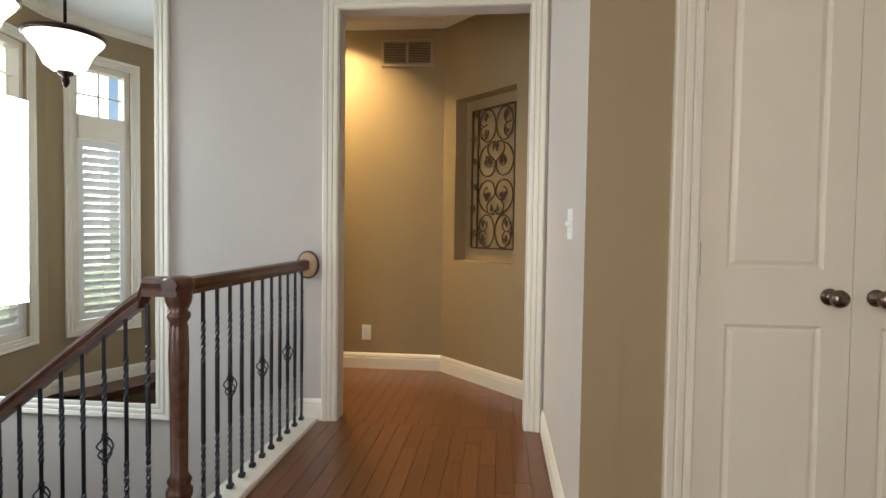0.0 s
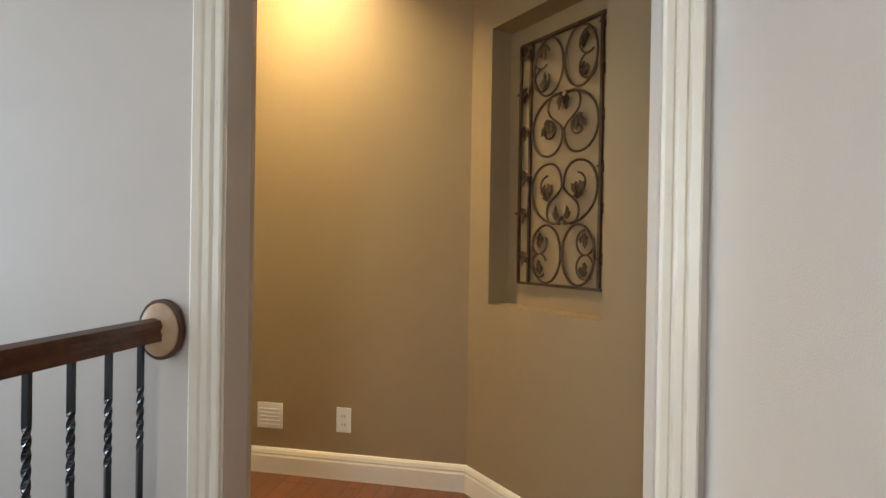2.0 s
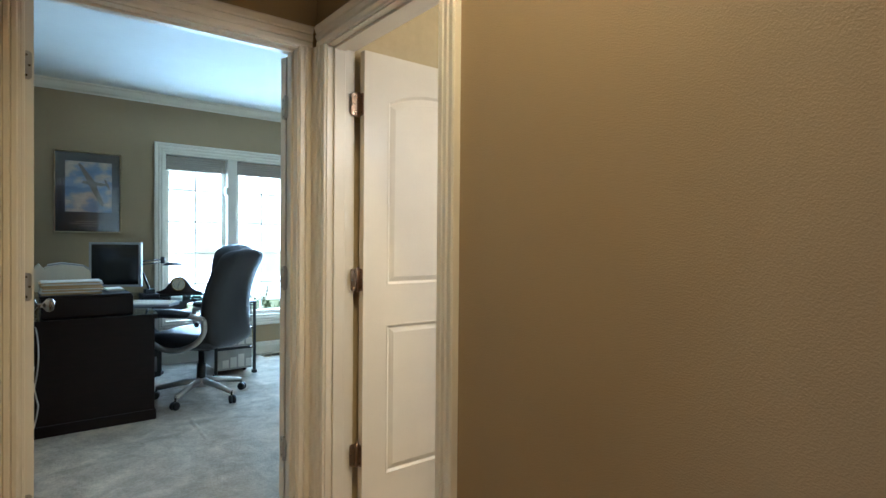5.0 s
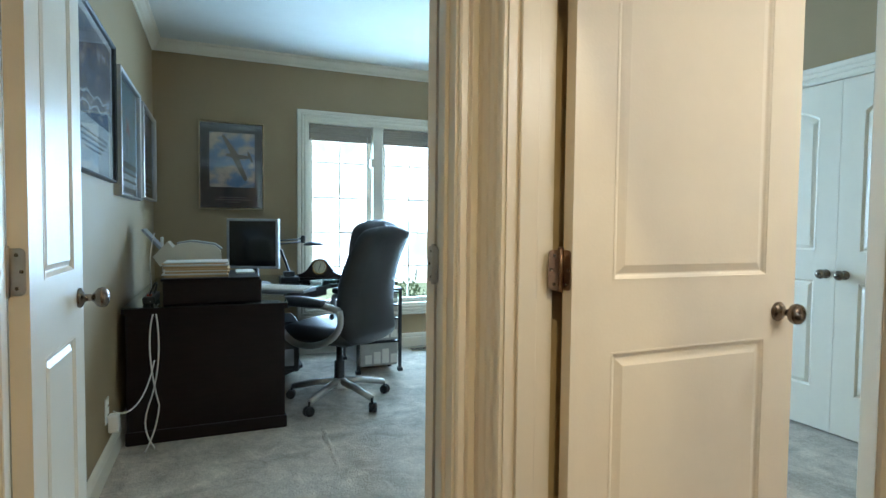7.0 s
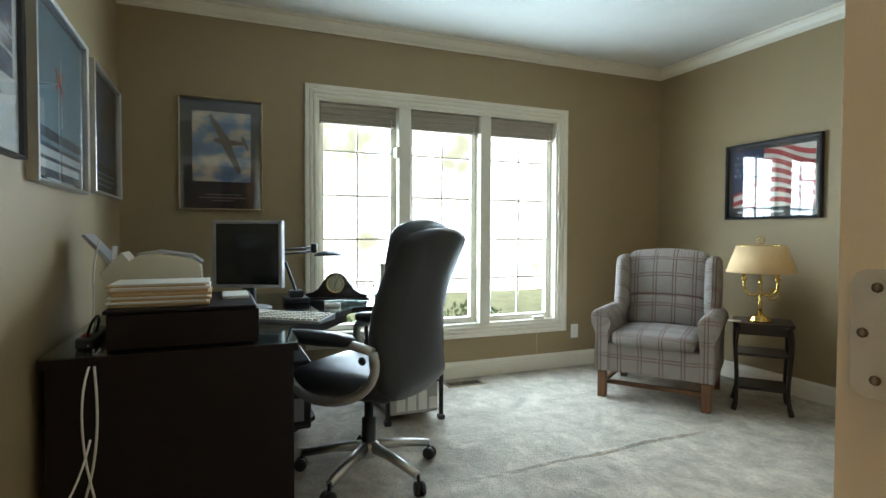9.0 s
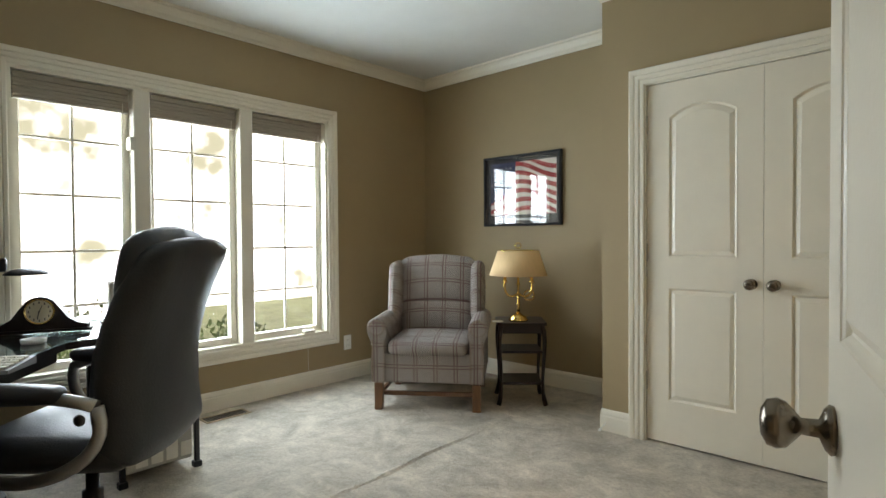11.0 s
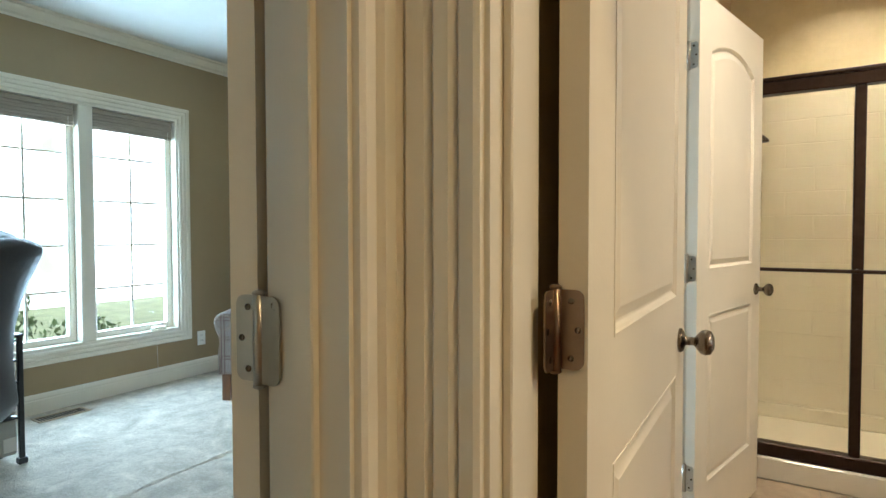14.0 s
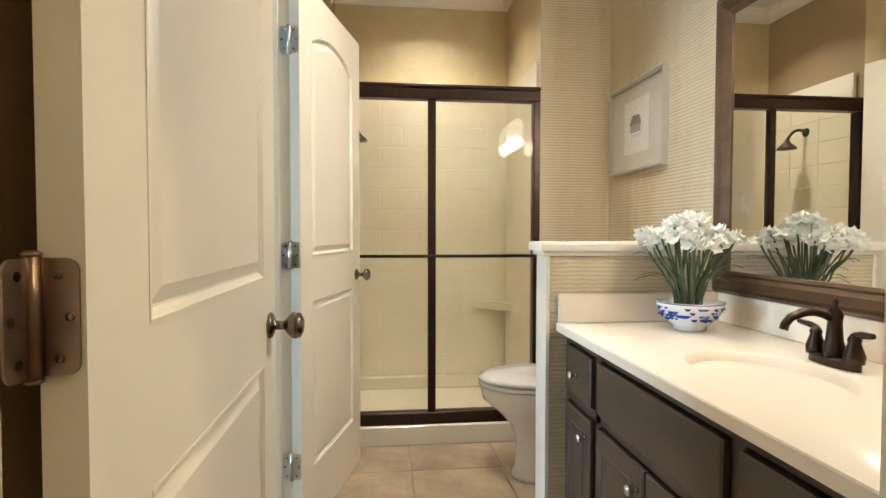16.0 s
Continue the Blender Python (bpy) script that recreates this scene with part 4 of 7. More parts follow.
# ---- stairwell bay and mirror ----
def bay(tag, origin, direction, length, s0, s1):
    dx_, dy_ = direction
    m = Matrix.Translation(origin) @ Matrix.Rotation(math.atan2(dy_, dx_), 4, "Z")
    o = struct("wall_bay_" + tag, wall_cells(lambda a, b, c, d: ((a, -0.16, c), (b, 0, d)), -0.03, length, -2.7, H_STAIR + 0.1, [(s0 + 0.08, s1 - 0.08, 0.18, 2.72)]), TAUPE, "taupe stairwell wall with a tall window", "wall")
    o.matrix_world = m
    w = struct("window_bay_" + tag, sweep([(s0 + 0.085, 0.185), (s0 + 0.085, 2.715), (s1 - 0.085, 2.715), (s1 - 0.085, 0.185)], CASING, lambda a, z, v: (a, v, z), True), TRIM, "cream window casing with white shutters", "window")
    w.matrix_world = m
    e = 0.13
    part("window_frame", boxes([((s0 + 0.08, -0.14, 0.18), (s0 + e, -0.03, 2.72)), ((s1 - e, -0.14, 0.18), (s1 - 0.08, -0.03, 2.72)), ((s0 + e, -0.14, 0.18), (s1 - e, -0.03, 0.24)), ((s0 + e, -0.14, 2.66), (s1 - e, -0.03, 2.72)), ((s0 + e, -0.14, 1.99), (s1 - e, -0.005, 2.22)), (((s0 + s1) / 2 - 0.008, -0.10, 2.22), ((s0 + s1) / 2 + 0.008, -0.08, 2.66)), ((s0 + e, -0.10, 2.42), (s1 - e, -0.08, 2.436))]), TRIM, w)
    g = part("pane", box((s0 + e, -0.115, 0.24), (s1 - e, -0.111, 2.66)), PANE, w)
    g.visible_shadow = False
    sh = part("shutter_frame", boxes([((s0 + e, -0.06, 0.245), (s0 + e + 0.05, -0.03, 1.985)), ((s1 - e - 0.05, -0.06, 0.245), (s1 - e, -0.03, 1.985)), ((s0 + e + 0.05, -0.06, 0.245), (s1 - e - 0.05, -0.03, 0.31)), ((s0 + e + 0.05, -0.06, 1.92), (s1 - e - 0.05, -0.03, 1.985)), (((s0 + s1) / 2 - 0.005, -0.028, 0.35), ((s0 + s1) / 2 + 0.005, -0.02, 1.9))], 0.002), SHUT, w)
    z = 0.35
    while z < 1.90:
        lv = part("louver", box((s0 + e + 0.052, -0.036, -0.004), (s1 - e - 0.052, 0.036, 0.004), 0.003), SHUT, sh)
        lv.matrix_local = pose(0, -0.045, z, 56, 0, 0)
        z += 0.076
    led = struct("ledge_bay_" + tag, box((-0.03, 0, -0.50), (length, 0.34, -0.41), 0.01), RAILW, "dark wooden ledge under the stair windows", "ledge")
    led.matrix_world = m
    b = struct("baseboard_bay_" + tag, sweep([(-0.03, 0), (length, 0)], BASE, flat(-0.41)), TRIM, "cream baseboard above the ledge", "trim")
    b.matrix_world = m
    c = struct("crown_bay_" + tag, sweep([(-0.03, 0), (length, 0)], CROWN, flat(H_STAIR)), TRIM, "cream crown moulding", "trim")
    c.matrix_world = m


bay("west", (-3.785, 3.78, 0), (-0.152, -0.988), 1.43, 0.22, 1.27)
bay("south", (-4.0, 2.37, 0), (0.441, -0.898), 1.09, 0.14, 0.835)
mir = thing("wall_mirror", pose(0, 0, 0), "large wall mirror in a white moulded frame over the stairs", "mirror")
part("frame", sweep([(-3.70, 0.05), (-3.70, 2.78), (-2.01, 2.78), (-2.01, 0.05)], [(u * 1.1, v) for u, v in CASING], y_minus(YA0), True), TRIM, mir, "white moulded frame")
part("mirror_glass", box((-3.72, YA0 - 0.010, 0.03), (-1.99, YA0 - 0.002, 2.80)), MIRROR, mir)
lamp = thing("ceiling_lamp", pose(-2.90, 3.42, H_STAIR - 0.185) @ Matrix.Scale(0.88, 4), "lit alabaster bowl ceiling lamp with bronze trim", "lamp")
part("stem", lathe([(0.06, 0.21), (0.06, 0.19), (0.012, 0.17), (0.012, -0.52)], 16), BRONZE, lamp)
part("collar", lathe([(0.245, -0.50), (0.255, -0.51), (0.285, -0.525), (0.285, -0.55), (0.235, -0.56)], 32), BRONZE, lamp)
part("bowl_shade", lathe([(0.268, -0.555), (0.25, -0.585), (0.19, -0.66), (0.165, -0.72), (0.145, -0.765), (0.09, -0.805), (0.04, -0.815), (0.01, -0.817)], 32), PENDG, lamp, "glowing alabaster glass bowl")
part("finial", lathe([(0.012, -0.80), (0.06, -0.81), (0.055, -0.83), (0.022, -0.85), (0.03, -0.88), (0.018, -0.92), (0.003, -0.935)], 16), BRONZE, lamp)

# ---- vestibule details ----
def plate(name, m, w, h, label, kind="outlet"):
    p = thing(name, m, label, "socket" if kind == "outlet" else "switch")
    part("cover", box((-w / 2, -0.006, -h / 2), (w / 2, 0, h / 2), 0.0025, 2), WHITE, p)
    if kind == "outlet":
        for dz in (0.021, -0.021):
            s = part("receptacle", box((-0.016, -0.0085, dz - 0.014), (0.016, -0.005, dz + 0.014), 0.004, 2), WHITE, p)
            part("slot", boxes([((-0.008, -0.0092, dz - 0.004), (-0.006, -0.0084, dz + 0.006)), ((0.006, -0.0092, dz - 0.004), (0.008, -0.0084, dz + 0.006))]), VENTD, s)
    elif kind == "switch":
        for du in (-0.023, 0.023):
            t = part("toggle", box((du - 0.005, -0.018, -0.008), (du + 0.005, -0.004, 0.010), 0.002), WHITE, p)
            part("toggle_surround", box((du - 0.008, -0.0072, -0.014), (du + 0.008, -0.0055, 0.014)), PLUGW, p)
    elif kind == "louvered":
        for i in range(5):
            part("rib", box((-w / 2 + 0.012, -0.0085, -h / 2 + 0.018 + i * 0.02), (w / 2 - 0.012, -0.0055, -h / 2 + 0.024 + i * 0.02), 0.001), WHITE, p)
    return p


plate("wall_outlet", pose(-0.98, YR0, 0.30), 0.078, 0.125, "white double socket low on the taupe wall")
plate("wall_plate", pose(-1.385, YR0, 0.295), 0.142, 0.134, "wide white cover plate low on the taupe wall", "louvered")
plate("light_switch", pose(XH, 2.735, 1.195, 0, 0, -90), 0.118, 0.118, "white double toggle switch on the hall wall", "switch")
vent = thing("return_vent", pose(-0.66, YR0, 2.60), "brown painted wall vent with two louvered grilles", "vent")
part("backing", box((-0.19, -0.004, -0.085), (0.19, 0, 0.085)), VENTD, vent)
part("frame", boxes([((-0.215, -0.012, -0.11), (0.215, 0, -0.085)), ((-0.215, -0.012, 0.085), (0.215, 0, 0.11)), ((-0.215, -0.012, -0.085), (-0.19, 0, 0.085)), ((0.19, -0.012, -0.085), (0.215, 0, 0.085)), ((-0.012, -0.012, -0.085), (0.012, 0, 0.085))], 0.002), VENTM, vent)
for i in range(13):
    for xa in (-0.19, 0.012):
        s = part("slat", box((xa, -0.006, -0.001), (xa + 0.178, 0.006, 0.001)), VENTM, vent)
        s.matrix_local = pose(0, -0.007, -0.078 + i * 0.013, 40, 0, 0)
def recessed(x, y, z, power, color, label):
    """A round ceiling can with a lit lens."""
    can = thing("recessed_light", pose(x, y, z), label, "lamp", "recessed ceiling lights")
    part("trim_ring", lathe([(0.085, 0), (0.085, -0.006), (0.065, -0.004), (0.062, 0.0)], 28), WHITE, can)
    part("lens", lathe([(0.06, -0.0035), (0.002, -0.003)], 24), CANB, can)
    d = bpy.data.lights.new("recessed_bulb", "AREA")
    d.shape, d.size, d.energy, d.color, d.spread = "DISK", 0.11, power, color, radians(116)
    lo = new("recessed_bulb", d)
    lo.matrix_world = look((x, y, z - 0.012), (x, y + 0.01, 0))


recessed(-1.22, 4.68, H_HALL, 26, WARM, "small round recessed hall ceiling light, lit warm")

# iron grille on the niche's back
gr = thing("iron_wall_grille", DG @ pose((NS0 + NS1) / 2 + 0.03, 0.098, (NZ0 + NZ1) / 2 + 0.005), "bronzed wrought iron scroll panel hung in the niche", "wall decor")
GW, GH = 0.262, 0.535
fr = bmesh.new()
for a, b in (((-GW, -GH), (GW, -GH)), ((-GW, GH), (GW, GH)), ((-GW, -GH), (-GW, GH)), ((GW, -GH), (GW, GH)), ((-GW + 0.065, -GH), (-GW + 0.065, GH)), ((GW - 0.065, -GH), (GW - 0.065, GH))):
    tube([(a[0], 0, a[1]), (b[0], 0, b[1])], 0.006, 4, fr, True)
part("outer_frame", fr, GRILLE, gr)


def scroll(cx, cz, r0, r1, a0, turns, n=26):
    return [(cx + (r0 + (r1 - r0) * i / n) * math.cos(a0 + turns * 2 * math.pi * i / n), -0.002, cz + (r0 + (r1 - r0) * i / n) * math.sin(a0 + turns * 2 * math.pi * i / n)) for i in range(n + 1)]


def ivy(cx, cz, ang, size):
    pts = [(0, 0), (0.35, 0.28), (0.3, 0.55), (0.62, 0.42), (0.75, 0.62), (1.0, 0.0), (0.75, -0.62), (0.62, -0.42), (0.3, -0.55), (0.35, -0.28)]
    ca, sa = math.cos(ang), math.sin(ang)
    return prism([((u * ca - v * sa) * size + cx, (u * sa + v * ca) * size + cz) for u, v in pts], 0.004, 0.008, lambda a, b, c: (a, -c - 0.012 * math.sin(60 * (a - cx)), b))


def oval(cx, cz, rx, rz, a0=0.0, turns=1.0, n=28):
    return [(cx + rx * math.cos(a0 + turns * 2 * math.pi * i / n), -0.002, cz + rz * math.sin(a0 + turns * 2 * math.pi * i / n)) for i in range(n + 1)]


def sprig(cx, cz, size, a0):
    for k, da in enumerate((-1.15, 0.0, 1.15)):
        part("ivy_leaf", ivy(cx, cz, a0 + da, size * (1.0 if k == 1 else 0.8)), GRILLE, gr)


for sgn in (-1, 1):
    for top in (1, -1):
        up = math.pi / 2 * top
        # large ovals at the ends, hearts towards the middle
        part("scroll", tube(oval(sgn * 0.09, top * 0.402, 0.086, 0.124), 0.0052, 6), GRILLE, gr)
        k = tube(bez((sgn * 0.012, 0, top * 0.275), (sgn * 0.235, 0, top * 0.27), (sgn * 0.22, 0, top * 0.02), (sgn * 0.085, 0, top * 0.016)) + bez((sgn * 0.085, 0, top * 0.016), (sgn * 0.03, 0, top * 0.018), (sgn * 0.004, 0, top * 0.06), (sgn * 0.004, 0, top * 0.12))[1:], 0.0052, 6)
        part("scroll", k, GRILLE, gr)
        part("scroll", tube(bez((sgn * 0.004, 0, top * 0.12), (sgn * 0.03, 0, top * 0.17), (sgn * 0.10, 0, top * 0.17), (sgn * 0.088, 0, top * 0.235)) + bez((sgn * 0.088, 0, top * 0.235), (sgn * 0.08, 0, top * 0.285), (sgn * 0.02, 0, top * 0.285), (0, 0, top * 0.245))[1:], 0.0045, 6), GRILLE, gr)
        for zc in (0.452, 0.352):
            part("scroll", tube(oval(sgn * 0.128, top * zc, 0.044, 0.05, 0.4, 0.8 * (1 if zc > 0.4 else -1)), 0.0042, 6), GRILLE, gr)
            sprig(sgn * 0.118, top * zc, 0.042, up + (0.5 if zc > 0.4 else 2.6) * sgn)
        part("scroll", tube(scroll(sgn * 0.085, top * 0.118, 0.05, 0.010, math.pi / 2, 0.9 * sgn * top), 0.0042, 6), GRILLE, gr)
        sprig(sgn * 0.088, top * 0.12, 0.055, up)
        sprig(sgn * 0.026, top * 0.225, 0.036, up + 0.9 * sgn)
        for cz, ang, size in ((0.10, 1.75, 0.07), (0.27, 1.4, 0.075), (0.46, 1.75, 0.07)):
            part("ivy_leaf", ivy(sgn * (GW - 0.03), top * cz, ang if sgn > 0 else math.pi - ang, size), GRILLE, gr)


# ---- office window ----
win = struct("window_office", sweep([(5.155, 0.405), (5.155, 2.115), (7.185, 2.115), (7.185, 0.405)], CASING, lambda a, z, v: (XW + v, a, z), True), TRIM, "wide triple casement window with cream frames", "window")
XG = XW - 0.10
part("window_lining", boxes([((XW - 0.16, 5.15, 0.40), (XW - 0.002, 5.172, 2.12)), ((XW - 0.16, 7.168, 0.40), (XW - 0.002, 7.19, 2.12)), ((XW - 0.16, 5.172, 0.40), (XW - 0.002, 7.168, 0.425)), ((XW - 0.16, 5.172, 2.095), (XW - 0.002, 7.168, 2.12))]), TRIM, win)
for y0, y1 in ((5.765, 5.862), (6.450, 6.545)):
    part("mullion", box((XW - 0.15, y0, 0.425), (XW + 0.004, y1, 2.095), 0.006), TRIM, win)
for y0, y1 in ((5.172, 5.765), (5.862, 6.450), (6.545, 7.168)):
    e = 0.045
    part("sash", boxes([((XG - 0.03, y0, 0.425), (XG + 0.02, y0 + e, 2.095)), ((XG - 0.03, y1 - e, 0.425), (XG + 0.02, y1, 2.095)), ((XG - 0.03, y0 + e, 0.425), (XG + 0.02, y1 - e, 0.425 + e)), ((XG - 0.03, y0 + e, 2.095 - e), (XG + 0.02, y1 - e, 2.095))], 0.003), TRIM, win)
    g = part("pane", box((XG - 0.008, y0 + e, 0.47), (XG - 0.004, y1 - e, 2.05)), PANE, win)
    g.visible_shadow = False
    ym = (y0 + y1) / 2
    part("muntin", box((XG - 0.014, ym - 0.008, 0.47), (XG + 0.002, ym + 0.008, 2.05), 0.002), TRIM, win)
    for z in (0.785, 1.105, 1.43, 1.755):
        part("muntin", box((XG - 0.0135, y0 + e, z - 0.008), (XG + 0.0015, y1 - e, z + 0.008), 0.002), TRIM, win)
    bl = part("rolled_blind", boxes([((XW - 0.07, y0 + 0.012, 2.055), (XW - 0.03, y1 - 0.012, 2.09))] + [((XW - 0.068, y0 + 0.012, 1.945 + 0.022 * i), (XW - 0.035 + 0.004 * (i % 2), y1 - 0.012, 1.9655 + 0.022 * i)) for i in range(5)], 0.003), BLIND, win, "raised woven taupe blind")
    part("blind_cord", tube([(XW - 0.025, y1 - 0.05, 2.0), (XW - 0.024, y1 - 0.05, 0.62)], 0.0016, 5), TRIM, win)
part("crank_handle", box((XW - 0.03, 6.95, 0.43), (XW + 0.01, 7.06, 0.455), 0.006), TRIM, win)
part("latch", box((XW - 0.06, 5.742, 1.72), (XW + 0.012, 5.775, 1.80), 0.005), TRIM, win)
for yy in (6.05, 6.98):
    part("blind_cord", tube([(XW + 0.012, yy, 0.32), (XW + 0.014, yy + 0.003, 0.14)], 0.0014, 5), CABLE, win)

# ---- pictures ----
def picture(name, m, w, h, label, frame_mat, bar_w, board, depth=0.03):
    """A framed print: local x across, z up, its face towards -y."""
    p = thing(name, m, label, "picture")
    part("frame", sweep([(-w / 2, -h / 2), (-w / 2, h / 2), (w / 2, h / 2), (w / 2, -h / 2)], [(0, 0), (0, depth), (-bar_w * 0.4, depth + 0.003), (-bar_w, depth - 0.004), (-bar_w, 0)], lambda a, z, v: (a, -v, z), True), frame_mat, p)
    part("mat_board", box((-w / 2 + bar_w * 0.5, -0.012, -h / 2 + bar_w * 0.5), (w / 2 - bar_w * 0.5, -0.004, h / 2 - bar_w * 0.5)), board, p)
    g = part("glass", box((-w / 2 + bar_w * 0.5, -0.0215, -h / 2 + bar_w * 0.5), (w / 2 - bar_w * 0.5, -0.0205, h / 2 - bar_w * 0.5)), PICGLASS, p)
    g.visible_shadow = False
    return p


def art(p, name, x0, x1, z0, z1, material, lift=0.014):
    return part(name, box((x0, -lift, z0), (x1, -0.011, z1)), material, p)


def poly(p, name, pts, material, lift=0.0165):
    return part(name, prism(pts, lift - 0.001, lift, lambda u, v, k: (u, -k, v)), material, p)


def aircraft(p, cx, cz, s, ang, material):
    ca, sa = math.cos(ang), math.sin(ang)
    T = lambda pts: [((u * ca - v * sa) * s + cx, (u * sa + v * ca) * s + cz) for u, v in pts]
    poly(p, "aircraft_body", T([(-1, 0.02), (-0.9, 0.10), (-0.3, 0.14), (0.1, 0.16), (0.9, 0.05), (0.9, -0.03), (-0.2, -0.12), (-0.9, -0.06)]), material)
    poly(p, "aircraft_wing", T([(-0.35, 0.05), (-0.45, 0.9), (-0.25, 1.05), (0.05, 0.1)]), material, 0.0175)
    poly(p, "aircraft_wing", T([(-0.35, -0.05), (0.1, -0.95), (0.3, -1.0), (0.12, -0.05)]), material, 0.0175)
    poly(p, "aircraft_tail", T([(0.68, 0.03), (0.75, 0.3), (0.9, 0.3), (0.92, 0.0)]), material, 0.0175)


WALLW = lambda y, z: pose(XW, y, z, 0, 0, 90)
p = picture("framed_print", WALLW(4.525, 1.67), 0.52, 0.74, "gold-framed print of an aircraft above clouds", GOLDF, 0.012, NAVY)
art(p, "print", -0.175, 0.185, -0.18, 0.28, SKYP)
poly(p, "aircraft_wing", [(-0.078, 0.25), (-0.066, 0.265), (-0.045, 0.24), (0.052, 0.10), (0.004, 0.074)], PLANEC, 0.0172)
poly(p, "aircraft_wing", [(0.0, 0.074), (0.052, 0.09), (0.122, -0.10), (0.112, -0.128), (0.094, -0.112)], PLANEC, 0.0172)
poly(p, "aircraft_body", [(-0.052, 0.088), (-0.036, 0.106), (0.03, 0.103), (0.155, 0.086), (0.162, 0.07), (0.04, 0.06), (-0.03, 0.078)], PLANEC, 0.0180)
poly(p, "aircraft_tail", [(0.132, 0.085), (0.124, 0.126), (0.140, 0.121), (0.160, 0.08)], PLANEC, 0.0186)
poly(p, "aircraft_tail", [(0.138, 0.076), (0.160, 0.033), (0.172, 0.040), (0.158, 0.082)], PLANEC, 0.0186)
for i, (a, b) in enumerate(((-0.10, 0.12), (-0.14, 0.15), (-0.06, 0.07))):
    art(p, "caption_bar", a, b, -0.27 - 0.02 * i, -0.262 - 0.02 * i, INK, 0.0135)
WALLP = lambda x, z: pose(x, YL, z, 0, 0, 180)
p = picture("framed_print", WALLP(-4.10, 1.71), 0.90, 0.67, "white-bordered seascape print in a thin black frame", BLACKP, 0.012, PALEB)
art(p, "print", -0.39, 0.39, -0.10, 0.29, SEA)
for zf, ph in ((-0.02, 0.0), (-0.065, 1.3)):
    up_ = [(-0.39 + 0.78 * k / 12, zf + 0.045 * (k / 12) + 0.012 * math.sin(1.9 * k + ph)) for k in range(13)]
    poly(p, "foam_band", [(u, v - 0.006 - 0.008 * abs(math.sin(1.3 * k + ph))) for k, (u, v) in enumerate(up_)] + up_[::-1], PALEB, 0.0165)
for i in range(4):
    art(p, "caption_bar", -0.30 + 0.05 * i, 0.30 - 0.05 * i, -0.165 - 0.022 * i, -0.158 - 0.022 * i, INK, 0.0135)
p = picture("framed_print", WALLP(-5.02, 1.655), 0.755, 0.67, "silver-framed blue aviation poster", SILVER, 0.014, NAVY, 0.036)
art(p, "print", -0.34, 0.34, -0.13, 0.30, BLUEP)
poly(p, "propeller_streak", [(-0.01, -0.1), (0.0, 0.2), (0.01, -0.1)], PALEB)
aircraft(p, -0.02, 0.07, 0.07, 0.6, RED)
for i, (a, b, hh) in enumerate(((-0.32, 0.32, 0.018), (-0.30, 0.30, 0.030), (-0.30, 0.28, 0.030), (-0.2, 0.2, 0.014))):
    art(p, "lettering_bar", a, b, -0.185 - 0.045 * i, -0.185 - 0.045 * i + hh, PALEB if i else BLUEP, 0.0135)
p = picture("framed_print", WALLP(-5.90, 1.665), 0.74, 0.64, "silver-framed dark night-sky poster", SILVER, 0.014, NAVY, 0.036)
art(p, "print", -0.33, 0.33, -0.16, 0.28, NIGHTP)
for i in range(3):
    art(p, "lettering_bar", -0.28, 0.28 - 0.05 * i, -0.21 - 0.03 * i, -0.20 - 0.03 * i, BLUEP, 0.0135)
p = picture("framed_flag", pose(-5.285, YF, 1.56), 0.755, 0.585, "black-framed rippling flag picture under glass", BLACKP, 0.02, BLACKB)
art(p, "sky_ground", -0.31, 0.33, -0.20, 0.235, FWHITE, 0.013)
for i in range(7):
    z0 = 0.262 - 0.072 * i
    top, bot = [], []
    for k in range(17):
        u = -0.31 + 0.64 * k / 16
        wv = 0.045 * math.sin(8.5 * u + 2.2 - 0.2 * i) - 0.22 * u * u - 0.03 * u
        top.append((u, max(-0.20, min(0.235, z0 + wv))))
        bot.append((u, max(-0.20, min(0.235, z0 - 0.036 + wv)) - 0.0004))
    poly(p, "red_stripe", bot + top[::-1], RED, 0.0155)
poly(p, "blue_canton", [(-0.31, -0.10), (-0.20, -0.06), (-0.10, 0.02), (-0.06, 0.13), (-0.05, 0.235), (-0.31, 0.235)], FBLUE, 0.0175)
for i in range(4):
    for k in range(5):
        cx, cz = -0.29 + 0.042 * k + 0.018 * (i % 2), 0.05 + 0.046 * i
        poly(p, "star", [(cx + (0.010 if j % 2 == 0 else 0.004) * math.sin(j * math.pi / 5), cz + (0.010 if j % 2 == 0 else 0.004) * math.cos(j * math.pi / 5)) for j in range(10)], FWHITE, 0.0190)
art(p, "lettering_bar", -0.27, 0.10, -0.245, -0.230, PALEB, 0.0135)

# ---- desk ----
DZ = 0.728
desk = thing("corner_desk", pose(-4.63, 4.0, 0), "dark espresso corner desk with a glass top", "desk")
DK = Matrix.Translation((4.63, -4.0, 0))


def dpart(name, bm, material, label=""):
    bm.transform(DK)
    return part(name, bm, material, desk, label)


TOPO = [(-4.615, 3.955), (-4.615, 4.79), (-4.95, 4.80), (-5.50, 5.20), (-5.60, 5.76), (-6.37, 5.76), (-6.37, 3.955)]
flatz = lambda u, v, k: (u, v, k)
bm = prism(TOPO, DZ - 0.03, DZ, flatz)
dpart("desktop", bm, ESPRESSO)
g = dpart("glass_top", prism(TOPO, DZ + 0.0005, DZ + 0.007, flatz), DESKG, "clear glass sheet")
dpart("side_panel", box((-4.665, 3.97, 0.07), (-4.632, 4.775, DZ - 0.03), 0.003), ESPRESSO)
dpart("plinth", box((-4.675, 3.965, 0.0), (-4.622, 4.785, 0.07), 0.005), ESPRESSO)
